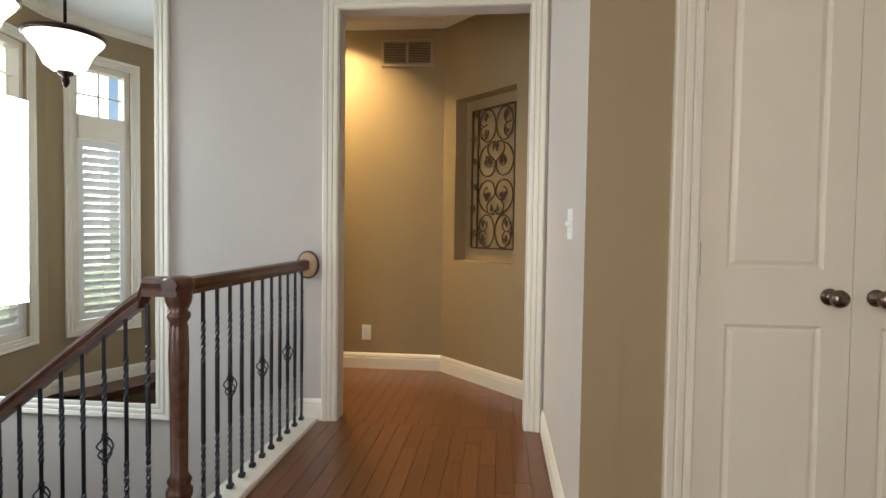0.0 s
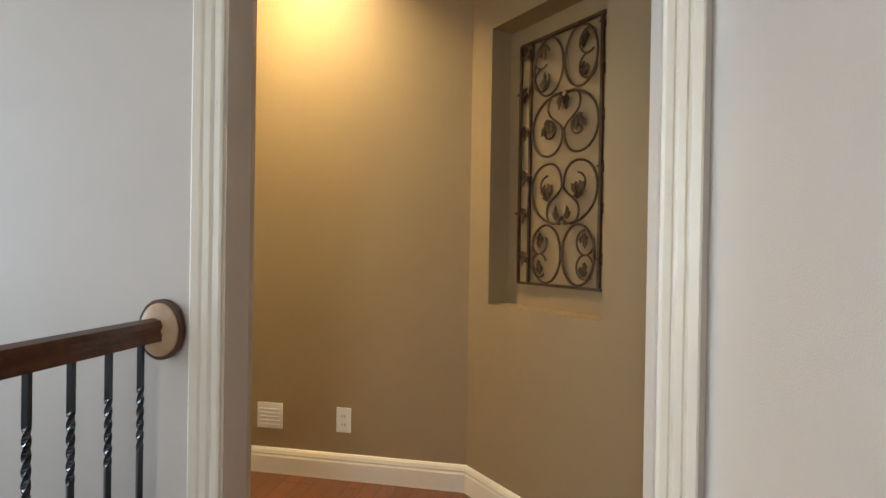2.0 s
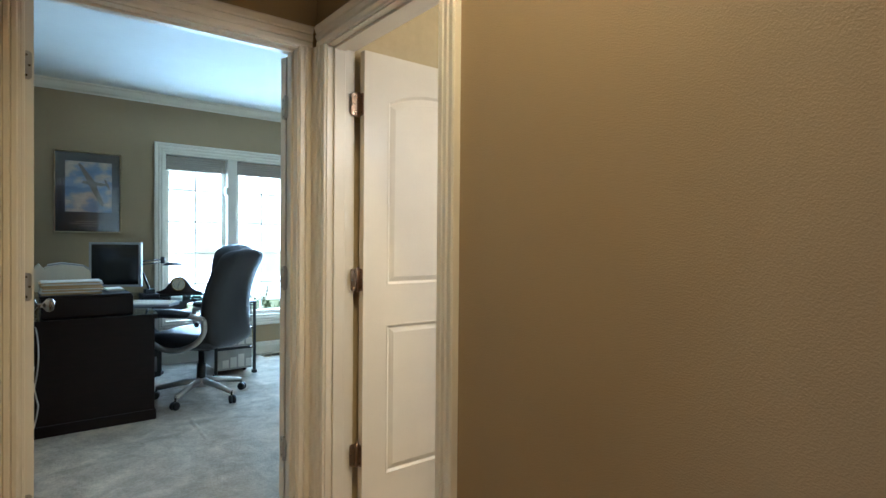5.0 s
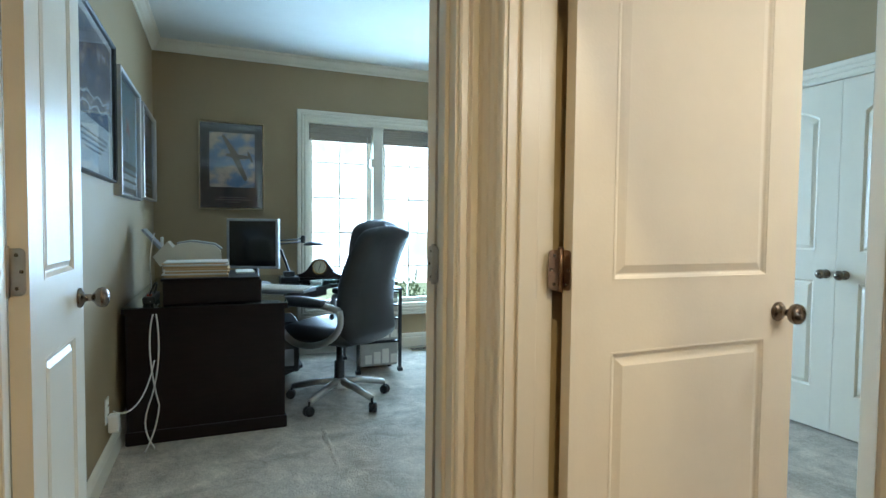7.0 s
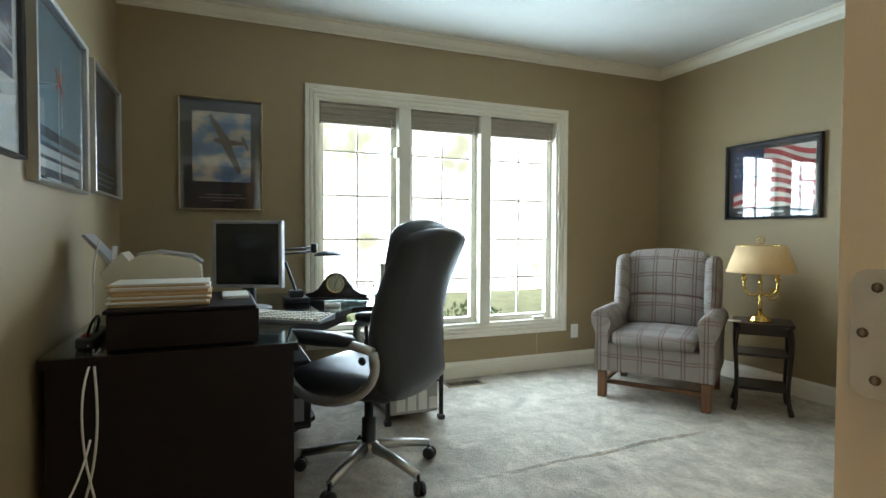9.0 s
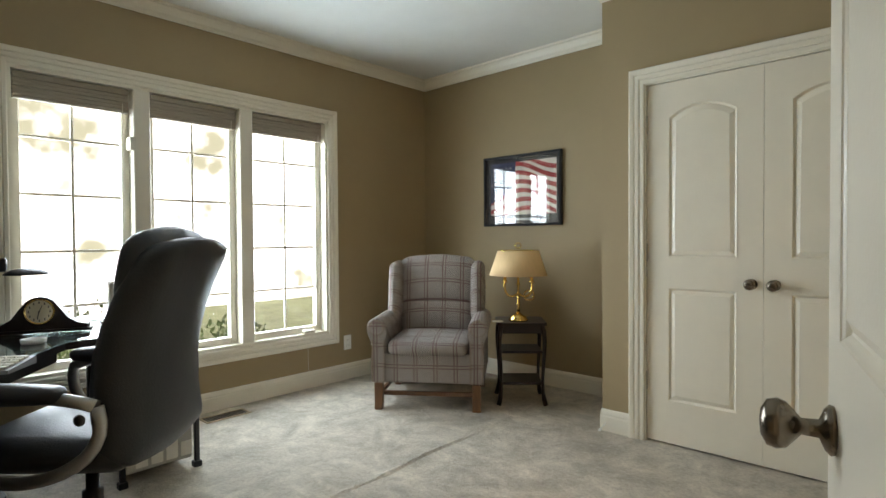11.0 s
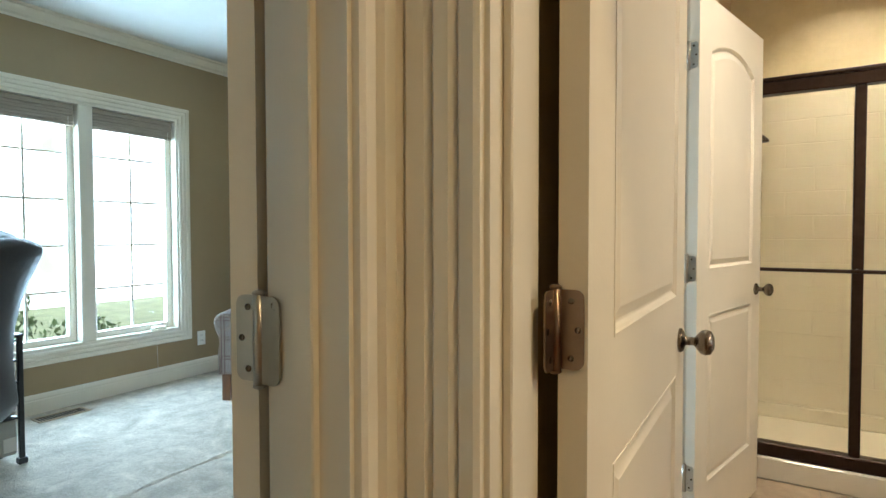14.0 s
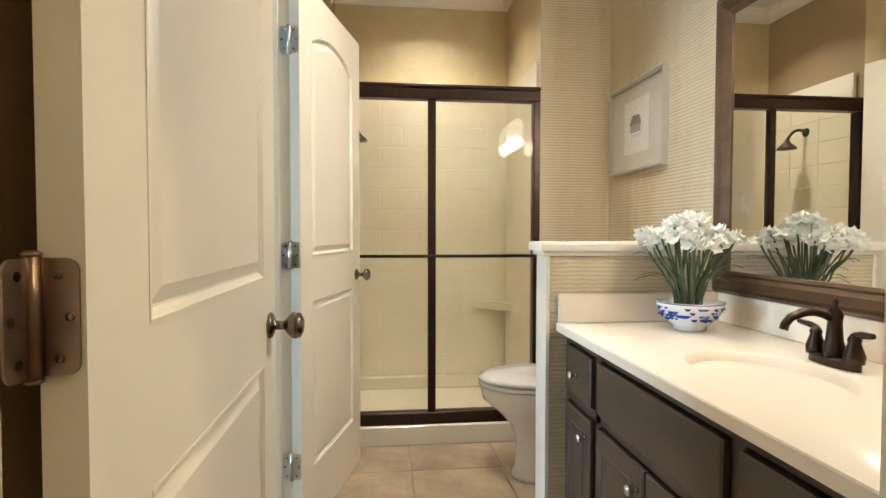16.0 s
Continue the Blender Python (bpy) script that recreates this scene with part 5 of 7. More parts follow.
dpart("back_panel", box((-6.30, 3.965, 0.12), (-4.67, 3.985, DZ - 0.03)), ESPRESSO)
dpart("apron", boxes([((-4.95, 4.74, DZ - 0.12), (-4.67, 4.76, DZ - 0.03))]), ESPRESSO)
dpart("drawer_front", box((-4.93, 4.755, DZ - 0.115), (-4.68, 4.772, DZ - 0.04), 0.003), ESPRESSO)
dpart("inner_panel", box((-4.98, 3.99, 0.0), (-4.95, 4.74, DZ - 0.03)), ESPRESSO)
dpart("end_panel", box((-6.36, 5.72, 0.0), (-5.72, 5.75, DZ - 0.03), 0.003), ESPRESSO)
dpart("diagonal_apron", prism([(-4.96, 4.76), (-5.49, 5.15), (-5.50, 5.17), (-4.95, 4.78)], DZ - 0.075, DZ - 0.03, flatz), ESPRESSO)
dpart("low_shelf", prism([(-5.0, 4.0), (-5.0, 4.55), (-5.55, 5.0), (-6.3, 5.0), (-6.3, 4.0)], 0.10, 0.125, flatz), ESPRESSO)

GZ = DZ + 0.0075
ris = thing("desk_riser", pose(-4.92, 4.395, GZ), "black shelf box standing on the desk", "shelf")
part("body", boxes([((-0.26, -0.25, 0.0), (0.26, 0.255, 0.128))], 0.004), ESPRESSO, ris)
part("top_board", box((-0.27, -0.26, 0.128), (0.265, 0.245, 0.142), 0.003), ESPRESSO, ris)
RZ = GZ + 0.142
stk = thing("folder_stack", pose(-4.83, 4.31, RZ), "uneven stack of manila folders and papers", "papers")
z = 0.0005
for i, (th, mt, dx_, dy_) in enumerate(((0.012, MANILA, 0, 0), (0.008, PAPER, 0.006, -0.01), (0.010, MANILA, -0.004, 0.006), (0.006, PAPER, 0.004, -0.006), (0.010, MANILA, 0.002, 0.008), (0.012, MANILA, -0.006, -0.004), (0.010, PAPER, 0.004, 0.004), (0.006, MANILA, -0.003, -0.012), (0.007, PAPER, 0.004, 0.0))):
    part("folder" if mt is MANILA else "paper", box((-0.115 + dx_, -0.165 + dy_, z), (0.115 + dx_, 0.165 + dy_, z + th), 0.0015), mt, stk)
    z += th + 0.0006
prn = thing("printer", pose(-5.13, 4.31, RZ), "ivory inkjet printer with a raised paper feeder", "printer")
bm = prism([(-0.20, 0), (0.135, 0), (0.125, 0.135), (0.09, 0.165), (-0.04, 0.185), (-0.13, 0.17), (-0.20, 0.06)], -0.13, 0.11, lambda u, v, k: (k, u, v))
bmesh.ops.bevel(bm, geom=bm.edges[:], offset=0.008, segments=2, affect="EDGES")
part("body", bm, PRINTW, prn)
part("lid", prism([(0.128, 0.138), (0.09, 0.168), (-0.04, 0.188), (-0.12, 0.175), (-0.12, 0.183), (-0.04, 0.197), (0.092, 0.177), (0.134, 0.146)], -0.10, 0.09, lambda u, v, k: (k, u, v)), GREYP, prn)
part("feeder_tray", prism([(-0.16, 0.10), (-0.30, 0.265), (-0.31, 0.258), (-0.175, 0.09)], -0.10, 0.09, lambda u, v, k: (k, u, v)), GREYP, prn, "grey paper feeder")
part("feeder_throat", prism([(-0.21, 0.04), (-0.13, 0.14), (-0.17, 0.19), (-0.25, 0.10)], -0.11, 0.10, lambda u, v, k: (k, u, v)), PRINTW, prn)
part("paper_guide", box((-0.02, -0.215, 0.15), (0.03, -0.20, 0.215), 0.003), WHITE, prn)
pap = thing("loose_papers", pose(-4.98, 4.58, RZ), "loose white sheets on the desk riser", "papers")
part("sheet", box((-0.12, -0.06, 0.0005), (0.10, 0.045, 0.012), 0.002), PAPER, pap)
mon = thing("monitor", Matrix.Translation((-5.62, 4.66, GZ)) @ Matrix.Rotation(radians(62), 4, "Z") @ Matrix.Scale(1.08, 4), "grey flat computer monitor, switched off", "monitor")
part("base", lathe([(0.11, 0), (0.115, 0.006), (0.10, 0.014), (0.03, 0.02)], 24, sy=0.8), GREYP, mon)
part("neck", box((-0.03, -0.015, 0.012), (0.03, 0.02, 0.18), 0.006), BLACKP, mon)
part("bezel", sweep([(-0.165, 0.125), (-0.165, 0.43), (0.165, 0.43), (0.165, 0.125)], [(0.016, 0.0), (0.016, 0.034), (0.010, 0.038), (0, 0.036), (0, 0.0)], lambda a, z, v: (a, 0.01 - v, z), True), GREYP, mon)
part("screen", box((-0.166, -0.020, 0.124), (0.166, 0.006, 0.431)), SCREEN, mon)
part("back_shell", box((-0.15, 0.006, 0.14), (0.15, 0.05, 0.41), 0.012), BLACKP, mon)
kb = thing("keyboard", Matrix.Translation((-5.16, 4.80, GZ)) @ Matrix.Rotation(radians(54), 4, "Z"), "pale grey keyboard on the glass top", "keyboard")
part("tray", prism([(-0.085, 0), (0.085, 0), (0.085, 0.026), (-0.085, 0.012)], -0.22, 0.22, lambda u, v, k: (k, u, v)), GREYP, kb)
for r_ in range(5):
    part("key_strip", boxes([((-0.21 + 0.03 * k, -0.072 + 0.029 * r_, 0.012 + 0.0022 * r_), (-0.184 + 0.03 * k, -0.048 + 0.029 * r_, 0.022 + 0.0026 * r_)) for k in range(14)], 0.002), PRINTW, kb)
mp_ = thing("document_pile", Matrix.Translation((-5.36, 4.62, GZ)) @ Matrix.Rotation(radians(35), 4, "Z"), "pile of white papers and booklets by the monitor", "papers")
for i in range(4):
    part("sheet", box((-0.14 + 0.01 * i, -0.10, 0.0005 + 0.008 * i), (0.12 + 0.01 * i, 0.10 - 0.01 * i, 0.0075 + 0.008 * i), 0.001), PAPER, mp_)
dlamp = thing("desk_lamp", pose(-5.80, 4.93, GZ), "black folding desk lamp with a flat round head", "lamp")
part("base", boxes([((-0.085, -0.07, 0), (0.085, 0.07, 0.035)), ((-0.05, -0.04, 0.035), (0.05, 0.04, 0.075))], 0.006), BLACKP, dlamp)
part("lower_arm", tube([(0, 0, 0.07), (0.02, -0.06, 0.24), (0.03, -0.16, 0.315)], 0.009, 8), BLACKP, dlamp)
part("upper_arm", tube([(0.02, -0.20, 0.305), (-0.02, 0.10, 0.33)], 0.006, 8), BLACKP, dlamp)
part("upper_arm", tube([(0.02, -0.20, 0.278), (-0.02, 0.10, 0.305)], 0.006, 8), BLACKP, dlamp)
part("joint", lathe([(0.012, -0.03), (0.018, -0.02), (0.018, 0.02), (0.012, 0.03)], 12, at=(-0.02, 0.11, 0.325)), BLACKP, dlamp)
part("head", lathe([(0.02, 0.025), (0.06, 0.016), (0.085, 0.0), (0.088, -0.006), (0.02, -0.008)], 24, at=(-0.03, 0.20, 0.283)), BLACKP, dlamp)
clk = thing("mantel_clock", Matrix.Translation((-5.88, 5.19, GZ)) @ Matrix.Rotation(radians(66), 4, "Z"), "dark wooden humped mantel clock with a cream dial", "clock")
hump = [(-0.19, 0.0), (0.19, 0.0), (0.19, 0.022), (0.15, 0.03), (0.11, 0.055), (0.08, 0.10), (0.055, 0.135), (0.03, 0.152), (0.0, 0.157), (-0.03, 0.152), (-0.055, 0.135), (-0.08, 0.10), (-0.11, 0.055), (-0.15, 0.03), (-0.19, 0.022)]
part("case", prism(hump, -0.03, 0.03, lambda u, v, k: (u, k, v + 0.012)), DARKT, clk)
part("plinth", box((-0.205, -0.042, 0), (0.205, 0.04, 0.014), 0.004), DARKT, clk)
dial = part("dial", lathe([(0.052, 0), (0.052, 0.003), (0.002, 0.0035)], 28, "y", (0, -0.0335, 0.100)), mat("clock_dial", (0.72, 0.66, 0.50), 0.4), clk)
part("bezel", lathe([(0.052, 0), (0.058, -0.006), (0.060, -0.004), (0.060, 0.004)], 28, "y", (0, -0.032, 0.100)), BRASS, clk)
part("hour_marks", boxes([((0.042 * math.sin(k * math.pi / 6) - 0.002, -0.0352, 0.100 + 0.042 * math.cos(k * math.pi / 6) - 0.005), (0.042 * math.sin(k * math.pi / 6) + 0.002, -0.0336, 0.100 + 0.042 * math.cos(k * math.pi / 6) + 0.005)) for k in range(12)]), BLACKP, dial)
part("clock_hand", prism([(-0.002, -0.004), (0.002, -0.004), (0.012, 0.028), (0.010, 0.029)], 0.036, 0.037, lambda u, v, k: (u, -k, v + 0.100)), BLACKP, dial)
part("clock_hand", prism([(-0.002, 0.004), (0.002, 0.004), (-0.006, -0.036), (-0.009, -0.035)], 0.0375, 0.0385, lambda u, v, k: (u, -k, v + 0.100)), BLACKP, dial)
dish = thing("small_dish", pose(-5.55, 5.10, GZ), "small round white dish on the glass", "dish")
part("body", lathe([(0.04, 0), (0.045, 0.004), (0.046, 0.02), (0.038, 0.02), (0.036, 0.008), (0.002, 0.006)], 20), WHITE, dish)
ph = thing("phone_cradle", pose(-5.92, 5.50, GZ), "pale telephone standing in a wire cradle", "telephone")
part("cradle", tube([(-0.04, 0, 0), (-0.04, 0, 0.16), (0.04, 0, 0.16), (0.04, 0, 0)], 0.006, 6), SILVER, ph)
part("handset", box((-0.03, -0.02, 0.02), (0.03, 0.02, 0.22), 0.012, 2), PRINTW, ph)
part("stand", box((-0.06, -0.05, 0), (0.06, 0.05, 0.02), 0.006), GREYP, ph)

cab = thing("desk_cables", pose(-4.60, 4.06, 0), "pale cables hanging from the desk to the floor", "cable")
for k, (a, b) in enumerate((((0.02, 0.05), (0.03, -0.02)), ((0.03, 0.0), (0.01, 0.06)))):
    pts = bez((-0.10, 0.04 + 0.02 * k, DZ + 0.01), (0.08, 0.02 + a[1], 0.70), (0.01 + 0.05 * k, 0.10 - 0.08 * k, 0.45), (0.02, 0.02 + 0.05 * k, 0.22), 14) + bez((0.02, 0.02 + 0.05 * k, 0.22), (0.03, -0.02 + 0.08 * k, 0.1), (0.04, 0.03, 0.04), (0.06 + 0.05 * k, 0.05 - 0.04 * k, 0.006), 8)[1:]
    part("cord", tube(pts, 0.0042, 6), CABLE, cab)
part("cord", tube(bez((-0.35, 0.02, 1.12), (-0.30, -0.02, 0.95), (-0.45, 0.0, 0.85), (-0.12, 0.02, DZ + 0.02), 14), 0.0035, 6), CABLE, cab)
part("cord", tube(bez((0.02, 0.05, 0.46), (0.12, 0.02, 0.26), (0.2, -0.05, 0.22), (0.26, -0.10, 0.285), 14), 0.004, 6), CABLE, cab)
o = plate("wall_outlet", pose(-4.345, YL, 0.29, 0, 0, 180), 0.075, 0.12, "white wall socket with a plugged adapter")
ad = thing("plug_adapter", pose(-4.345, YL + 0.009, 0.26, 0, 0, 180), "white plug adapter in the wall socket", "plug")
part("body", box((-0.026, -0.045, -0.075), (0.026, 0, 0.01), 0.008, 2), WHITE, ad)
pb = thing("power_strip", pose(-4.86, 4.07, GZ), "black and red power strip with tangled leads", "power strip")
part("body", box((-0.14, -0.03, 0), (0.14, 0.03, 0.04), 0.006), BLACKP, pb)
part("switch", box((0.08, -0.012, 0.04), (0.11, 0.012, 0.052), 0.003), ORANGE, pb)
part("lead", tube(bez((0.1, 0, 0.04), (0.2, 0.03, 0.12), (0.12, 0.06, 0.16), (0.05, 0.02, 0.05), 12), 0.005, 6), BLACKP, pb)
tow = thing("computer_tower", pose(-5.55, 4.86, 0.125), "black computer tower under the desk", "computer")
part("case", box((-0.22, -0.09, 0), (0.2, 0.09, 0.36), 0.008), BLACKP, tow)
part("front_panel", box((0.2, -0.085, 0.02), (0.215, 0.085, 0.34), 0.006), BLACKP, tow)
part("label_plate", box((0.2155, -0.05, 0.05), (0.2175, 0.05, 0.17), 0.001), GREYP, tow)
cart = thing("drawer_cart", pose(-5.82, 5.62, 0), "black-framed cart with translucent plastic drawers", "drawers")
for px, py in ((-0.26, -0.19), (0.25, -0.19), (-0.26, 0.155), (0.25, 0.155)):
    part("post", boxes([((px - 0.012, py - 0.012, 0.03), (px + 0.012, py + 0.012, 0.66)), ((px - 0.02, py - 0.02, 0), (px + 0.02, py + 0.02, 0.03))], 0.003), BLACKP, cart)
for z0, z1 in ((0.05, 0.235), (0.255, 0.42), (0.44, 0.53), (0.55, 0.635)):
    dr = part("drawer", box((-0.245, -0.175, z0), (0.24, 0.14, z1), 0.008), FROST, cart, "translucent drawer with things inside")
    part("rim", box((-0.25, -0.18, z1), (0.25, 0.145, z1 + 0.012), 0.003), BLACKP, dr)
    for k in range(4):
        part("stored_paper", box((0.2405, -0.13 + 0.07 * k, z0 + 0.02), (0.2425, -0.075 + 0.07 * k, z0 + (z1 - z0) * (0.5 + 0.12 * (k % 3)))), PAPER, dr)
part("top", box((-0.28, -0.205, 0.66), (0.268, 0.17, 0.675), 0.004), BLACKP, cart)

# ---- swivel chair ----
ch = thing("office_chair", Matrix.Translation((-4.99, 5.165, 0)) @ Matrix.Rotation(math.atan2(-0.68, -0.735) + math.pi / 2, 4, "Z"), "black leather swivel chair with silver looped arms", "chair")
# local: the sitter looks towards -y
for k in range(5):
    a = radians(-90 + 72 * k + 20)
    c, s = math.cos(a), math.sin(a)
    leg = part("base_arm", tube([(0.03 * c, 0.03 * s, 0.135), (0.16 * c, 0.16 * s, 0.12), (0.325 * c, 0.325 * s, 0.085)], 0.025, 8, None, False, 0, (1.1, 0.9, 0.75)), SILVER, ch)
    cs = part("caster", lathe([(0.012, -0.024), (0.028, -0.024), (0.031, -0.016), (0.031, -0.004), (0.02, -0.003), (0.02, 0.003), (0.031, 0.004), (0.031, 0.016), (0.028, 0.024), (0.012, 0.024)], 16, "x"), BLACKP, leg)
    cs.matrix_local = pose(0.335 * c, 0.335 * s, 0.031, 0, 0, 30 + 50 * k)
    part("caster_stem", tube([(0.33 * c, 0.33 * s, 0.05), (0.325 * c, 0.325 * s, 0.09)], 0.008, 6), BLACKP, leg)
part("hub", lathe([(0.05, 0.09), (0.055, 0.10), (0.05, 0.15), (0.03, 0.16)], 18), SILVER, ch)
part("gas_lift", lathe([(0.030, 0.14), (0.034, 0.15), (0.034, 0.27), (0.022, 0.275), (0.022, 0.40)], 16), BLACKP, ch)
part("mechanism", box((-0.09, -0.14, 0.385), (0.09, 0.12, 0.43), 0.01), BLACKP, ch)


def cushion(a, b, bev, seg=4, bulge=0.0):
    bm = box(a, b, bev, seg)
    bmesh.ops.subdivide_edges(bm, edges=[e for e in bm.edges if e.calc_length() > 0.12], cuts=5, use_grid_fill=True)
    c = (Vector(a) + Vector(b)) / 2
    h = (Vector(b) - Vector(a)) / 2
    for v in bm.verts:
        d = v.co - c
        q = [min(1, abs(d[i]) / h[i]) for i in range(3)]
        for i in range(3):
            o1, o2 = [j for j in range(3) if j != i]
            d[i] *= 1 + bulge * (1 - q[o1] ** 2) * (1 - q[o2] ** 2) * (0.03 / h[i])
        v.co = c + d
    return smooth(bm)


seat = cushion((-0.26, -0.27, 0.43), (0.26, 0.26, 0.535), 0.045, 4, 1.0)
part("seat", seat, LEATHER, ch, "padded black leather seat")
# back: thick padded shell leaning away
bm = cushion((-0.265, 0.0, 0.0), (0.265, 0.135, 0.70), 0.055, 4, 0.9)
for v in bm.verts:
    t = v.co.z / 0.70
    v.co.x *= 1.0 - 0.10 * t
    v.co.y += 0.18 * v.co.z - 0.08 * math.sin(math.pi * t) + 0.25 * (v.co.x ** 2) * -1.0
bk = part("backrest", bm, LEATHER, ch, "tall padded leather back")
bk.matrix_local = pose(0, 0.185, 0.45)
bm = cushion((-0.215, -0.075, 0.50), (0.215, 0.05, 0.735), 0.055, 4, 1.0)
for v in bm.verts:
    v.co.y += 0.18 * v.co.z - 0.01
hr = part("headrest_pillow", bm, LEATHER, bk)
for x0 in (-0.155, 0.0, 0.155):
    pts = [(x0, -0.012 + 0.25 * z_ - 0.085 * math.sin(math.pi * z_ / 0.7), z_) for z_ in [0.05 + 0.05 * k for k in range(10)]]
    part("seam", tube(pts, 0.005, 6), LEATHER, bk)
for sg in (-1, 1):
    x = sg * 0.295
    loop = bez((x, 0.21, 0.66), (x, 0.27, 0.50), (x, 0.06, 0.41), (x, -0.08, 0.425), 10) + bez((x, -0.08, 0.425), (x, -0.22, 0.44), (x, -0.29, 0.56), (x, -0.26, 0.65), 10)[1:] + bez((x, -0.26, 0.65), (x, -0.18, 0.70), (x, 0.08, 0.70), (x, 0.21, 0.66), 10)[1:]
    bm = tube(loop, 0.021, 10)
    for v in bm.verts:
        v.co.x = x + (v.co.x - x) * 0.85
    am = part("arm_loop", bm, SILVER, ch, "curved silver arm")
    part("arm_pad", cushion((x - 0.035, -0.26, 0.675), (x + 0.035, 0.10, 0.72), 0.018, 3, 0.4), LEATHER, am)
    part("arm_bolt", lathe([(0.018, 0), (0.018, 0.004), (0.002, 0.005)], 14, "x", (x + sg * 0.019, 0.17, 0.625), None, 1, 1), BLACKP, am)

# ---- plaid wing chair ----
AW, AD = 0.335, 0.33
fx, fy = 0.58, -0.81
ac = thing("wing_armchair", Matrix.Translation((-5.305 - fx * AD, 7.205 - fy * AD, 0)) @ Matrix.Rotation(math.atan2(fy, fx) + math.pi / 2, 4, "Z"), "grey plaid wing recliner with nailed roll arms", "armchair")
for sx in (-1, 1):
    part("leg", box((sx * AW - 0.028, -AD - 0.012, 0), (sx * AW + 0.028, -AD + 0.044, 0.185), 0.004), OAKLEG, ac)
    part("leg", box((sx * AW - 0.025, AD - 0.03, 0), (sx * AW + 0.025, AD + 0.02, 0.185), 0.004), OAKLEG, ac)
part("stretcher", boxes([((-AW, -AD + 0.05, 0.085), (AW, -AD + 0.075, 0.115)), ((-AW - 0.012, -AD, 0.085), (-AW + 0.012, AD, 0.112)), ((AW - 0.012, -AD, 0.085), (AW + 0.012, AD, 0.112))], 0.003), OAKLEG, ac)
part("seat_rail", box((-AW + 0.02, -AD, 0.185), (AW - 0.02, AD, 0.385), 0.015, 2), PLAID, ac)
part("seat_cushion", cushion((-0.265, -AD - 0.025, 0.375), (0.265, AD - 0.10, 0.475), 0.035, 4, 0.8), PLAID, ac, "plaid seat cushion")
bm = cushion((-0.27, 0, 0), (0.27, 0.13, 0.28), 0.045, 4, 1.0)
o = part("back_cushion", bm, PLAID, ac)
o.matrix_local = pose(0, 0.14, 0.45, -8, 0, 0)
bm = cushion((-0.285, 0, 0), (0.285, 0.15, 0.36), 0.05, 4, 1.1)
o = part("head_cushion", bm, PLAID, ac)
o.matrix_local = pose(0, 0.155, 0.67, -10, 0, 0)
part("back_shell", box((-0.30, 0.27, 0.19), (0.30, 0.40, 0.95), 0.04, 3), PLAID, ac)
for sx in (-1, 1):
    bm = box((sx * AW - 0.05, -AD + 0.01, 0.185), (sx * AW + 0.05, AD, 0.56), 0.02, 2)
    arm = part("arm", bm, PLAID, ac)
    bm = bmesh.new()
    lathe([(0.045, -AD - 0.015), (0.068, -AD - 0.008), (0.07, AD - 0.10), (0.05, AD - 0.06)], 22, "y", (sx * (AW + 0.012), 0, 0.56), bm)
    part("arm_roll", bm, PLAID, arm)
    fr_o = [(sx * (AW + 0.012) + 0.062 * math.cos(q), 0.56 + 0.062 * math.sin(q)) for q in [math.pi * (i / 10) for i in range(11)]]
    outline = fr_o + [(sx * AW - 0.06, 0.52), (sx * AW - 0.035, 0.44), (sx * AW - 0.05, 0.36), (sx * AW - 0.05, 0.19), (sx * AW + 0.05, 0.19), (sx * AW + 0.05, 0.36), (sx * AW + 0.04, 0.44), (sx * AW + 0.075, 0.52)]
    if sx < 0:
        outline = fr_o + [(sx * AW - 0.075, 0.52), (sx * AW - 0.04, 0.44), (sx * AW - 0.05, 0.36), (sx * AW - 0.05, 0.19), (sx * AW + 0.05, 0.19), (sx * AW + 0.05, 0.36), (sx * AW + 0.035, 0.44), (sx * AW + 0.06, 0.52)]
    part("arm_front", prism(outline, -AD - 0.012, -AD + 0.02, lambda u, v, k: (u, k, v)), PLAID, arm)
    nb = bmesh.new()
    cx = sx * (AW + 0.012)
    for q in range(18):
        a = 2 * math.pi * q / 18
        lathe([(0.0065, 0), (0.004, -0.004), (0.0005, -0.005)], 6, "y", (cx + 0.05 * math.cos(a), -AD - 0.0125, 0.56 + 0.05 * math.sin(a)), nb)
    for q in range(17):
        for off in (-0.04, 0.04):
            lathe([(0.0065, 0), (0.004, -0.004), (0.0005, -0.005)], 6, "y", (sx * AW + off, -AD - 0.0125, 0.20 + 0.017 * q), nb)
    tagged(part("nail_heads", nb, ANTIQ, arm), "row of small dull metal nail heads", kind="stuff")
    bm = cushion((sx * 0.315 - 0.045, 0.06, 0.56), (sx * 0.315 + 0.045, 0.34, 0.985), 0.042, 4, 0.4)
    for v in bm.verts:
        t = (v.co.z - 0.56) / 0.425
        v.co.y += 0.10 * max(0, 0.35 - t) * -1 + 0.05 * t
    part("wing", bm, PLAID, ac)

# ---- side table and lamp ----
tb = thing("side_table", Matrix.Translation((-4.985, 7.84, 0)) @ Matrix.Rotation(radians(40), 4, "Z") @ Matrix.Diagonal((0.86, 0.95, 1, 1)), "small dark wooden side table with curved legs and shelves", "table")
part("tabletop", prism([(-0.20, -0.15), (-0.16, -0.175), (0.16, -0.175), (0.20, -0.15), (0.20, 0.15), (0.16, 0.175), (-0.16, 0.175), (-0.20, 0.15)], 0.555, 0.578, flatz), DARKT, tb)
part("apron", box((-0.17, -0.145, 0.50), (0.17, 0.145, 0.555), 0.006), DARKT, tb)
for zz in (0.14, 0.36):
    part("shelf", box((-0.165, -0.14, zz), (0.165, 0.14, zz + 0.018), 0.004), DARKT, tb)
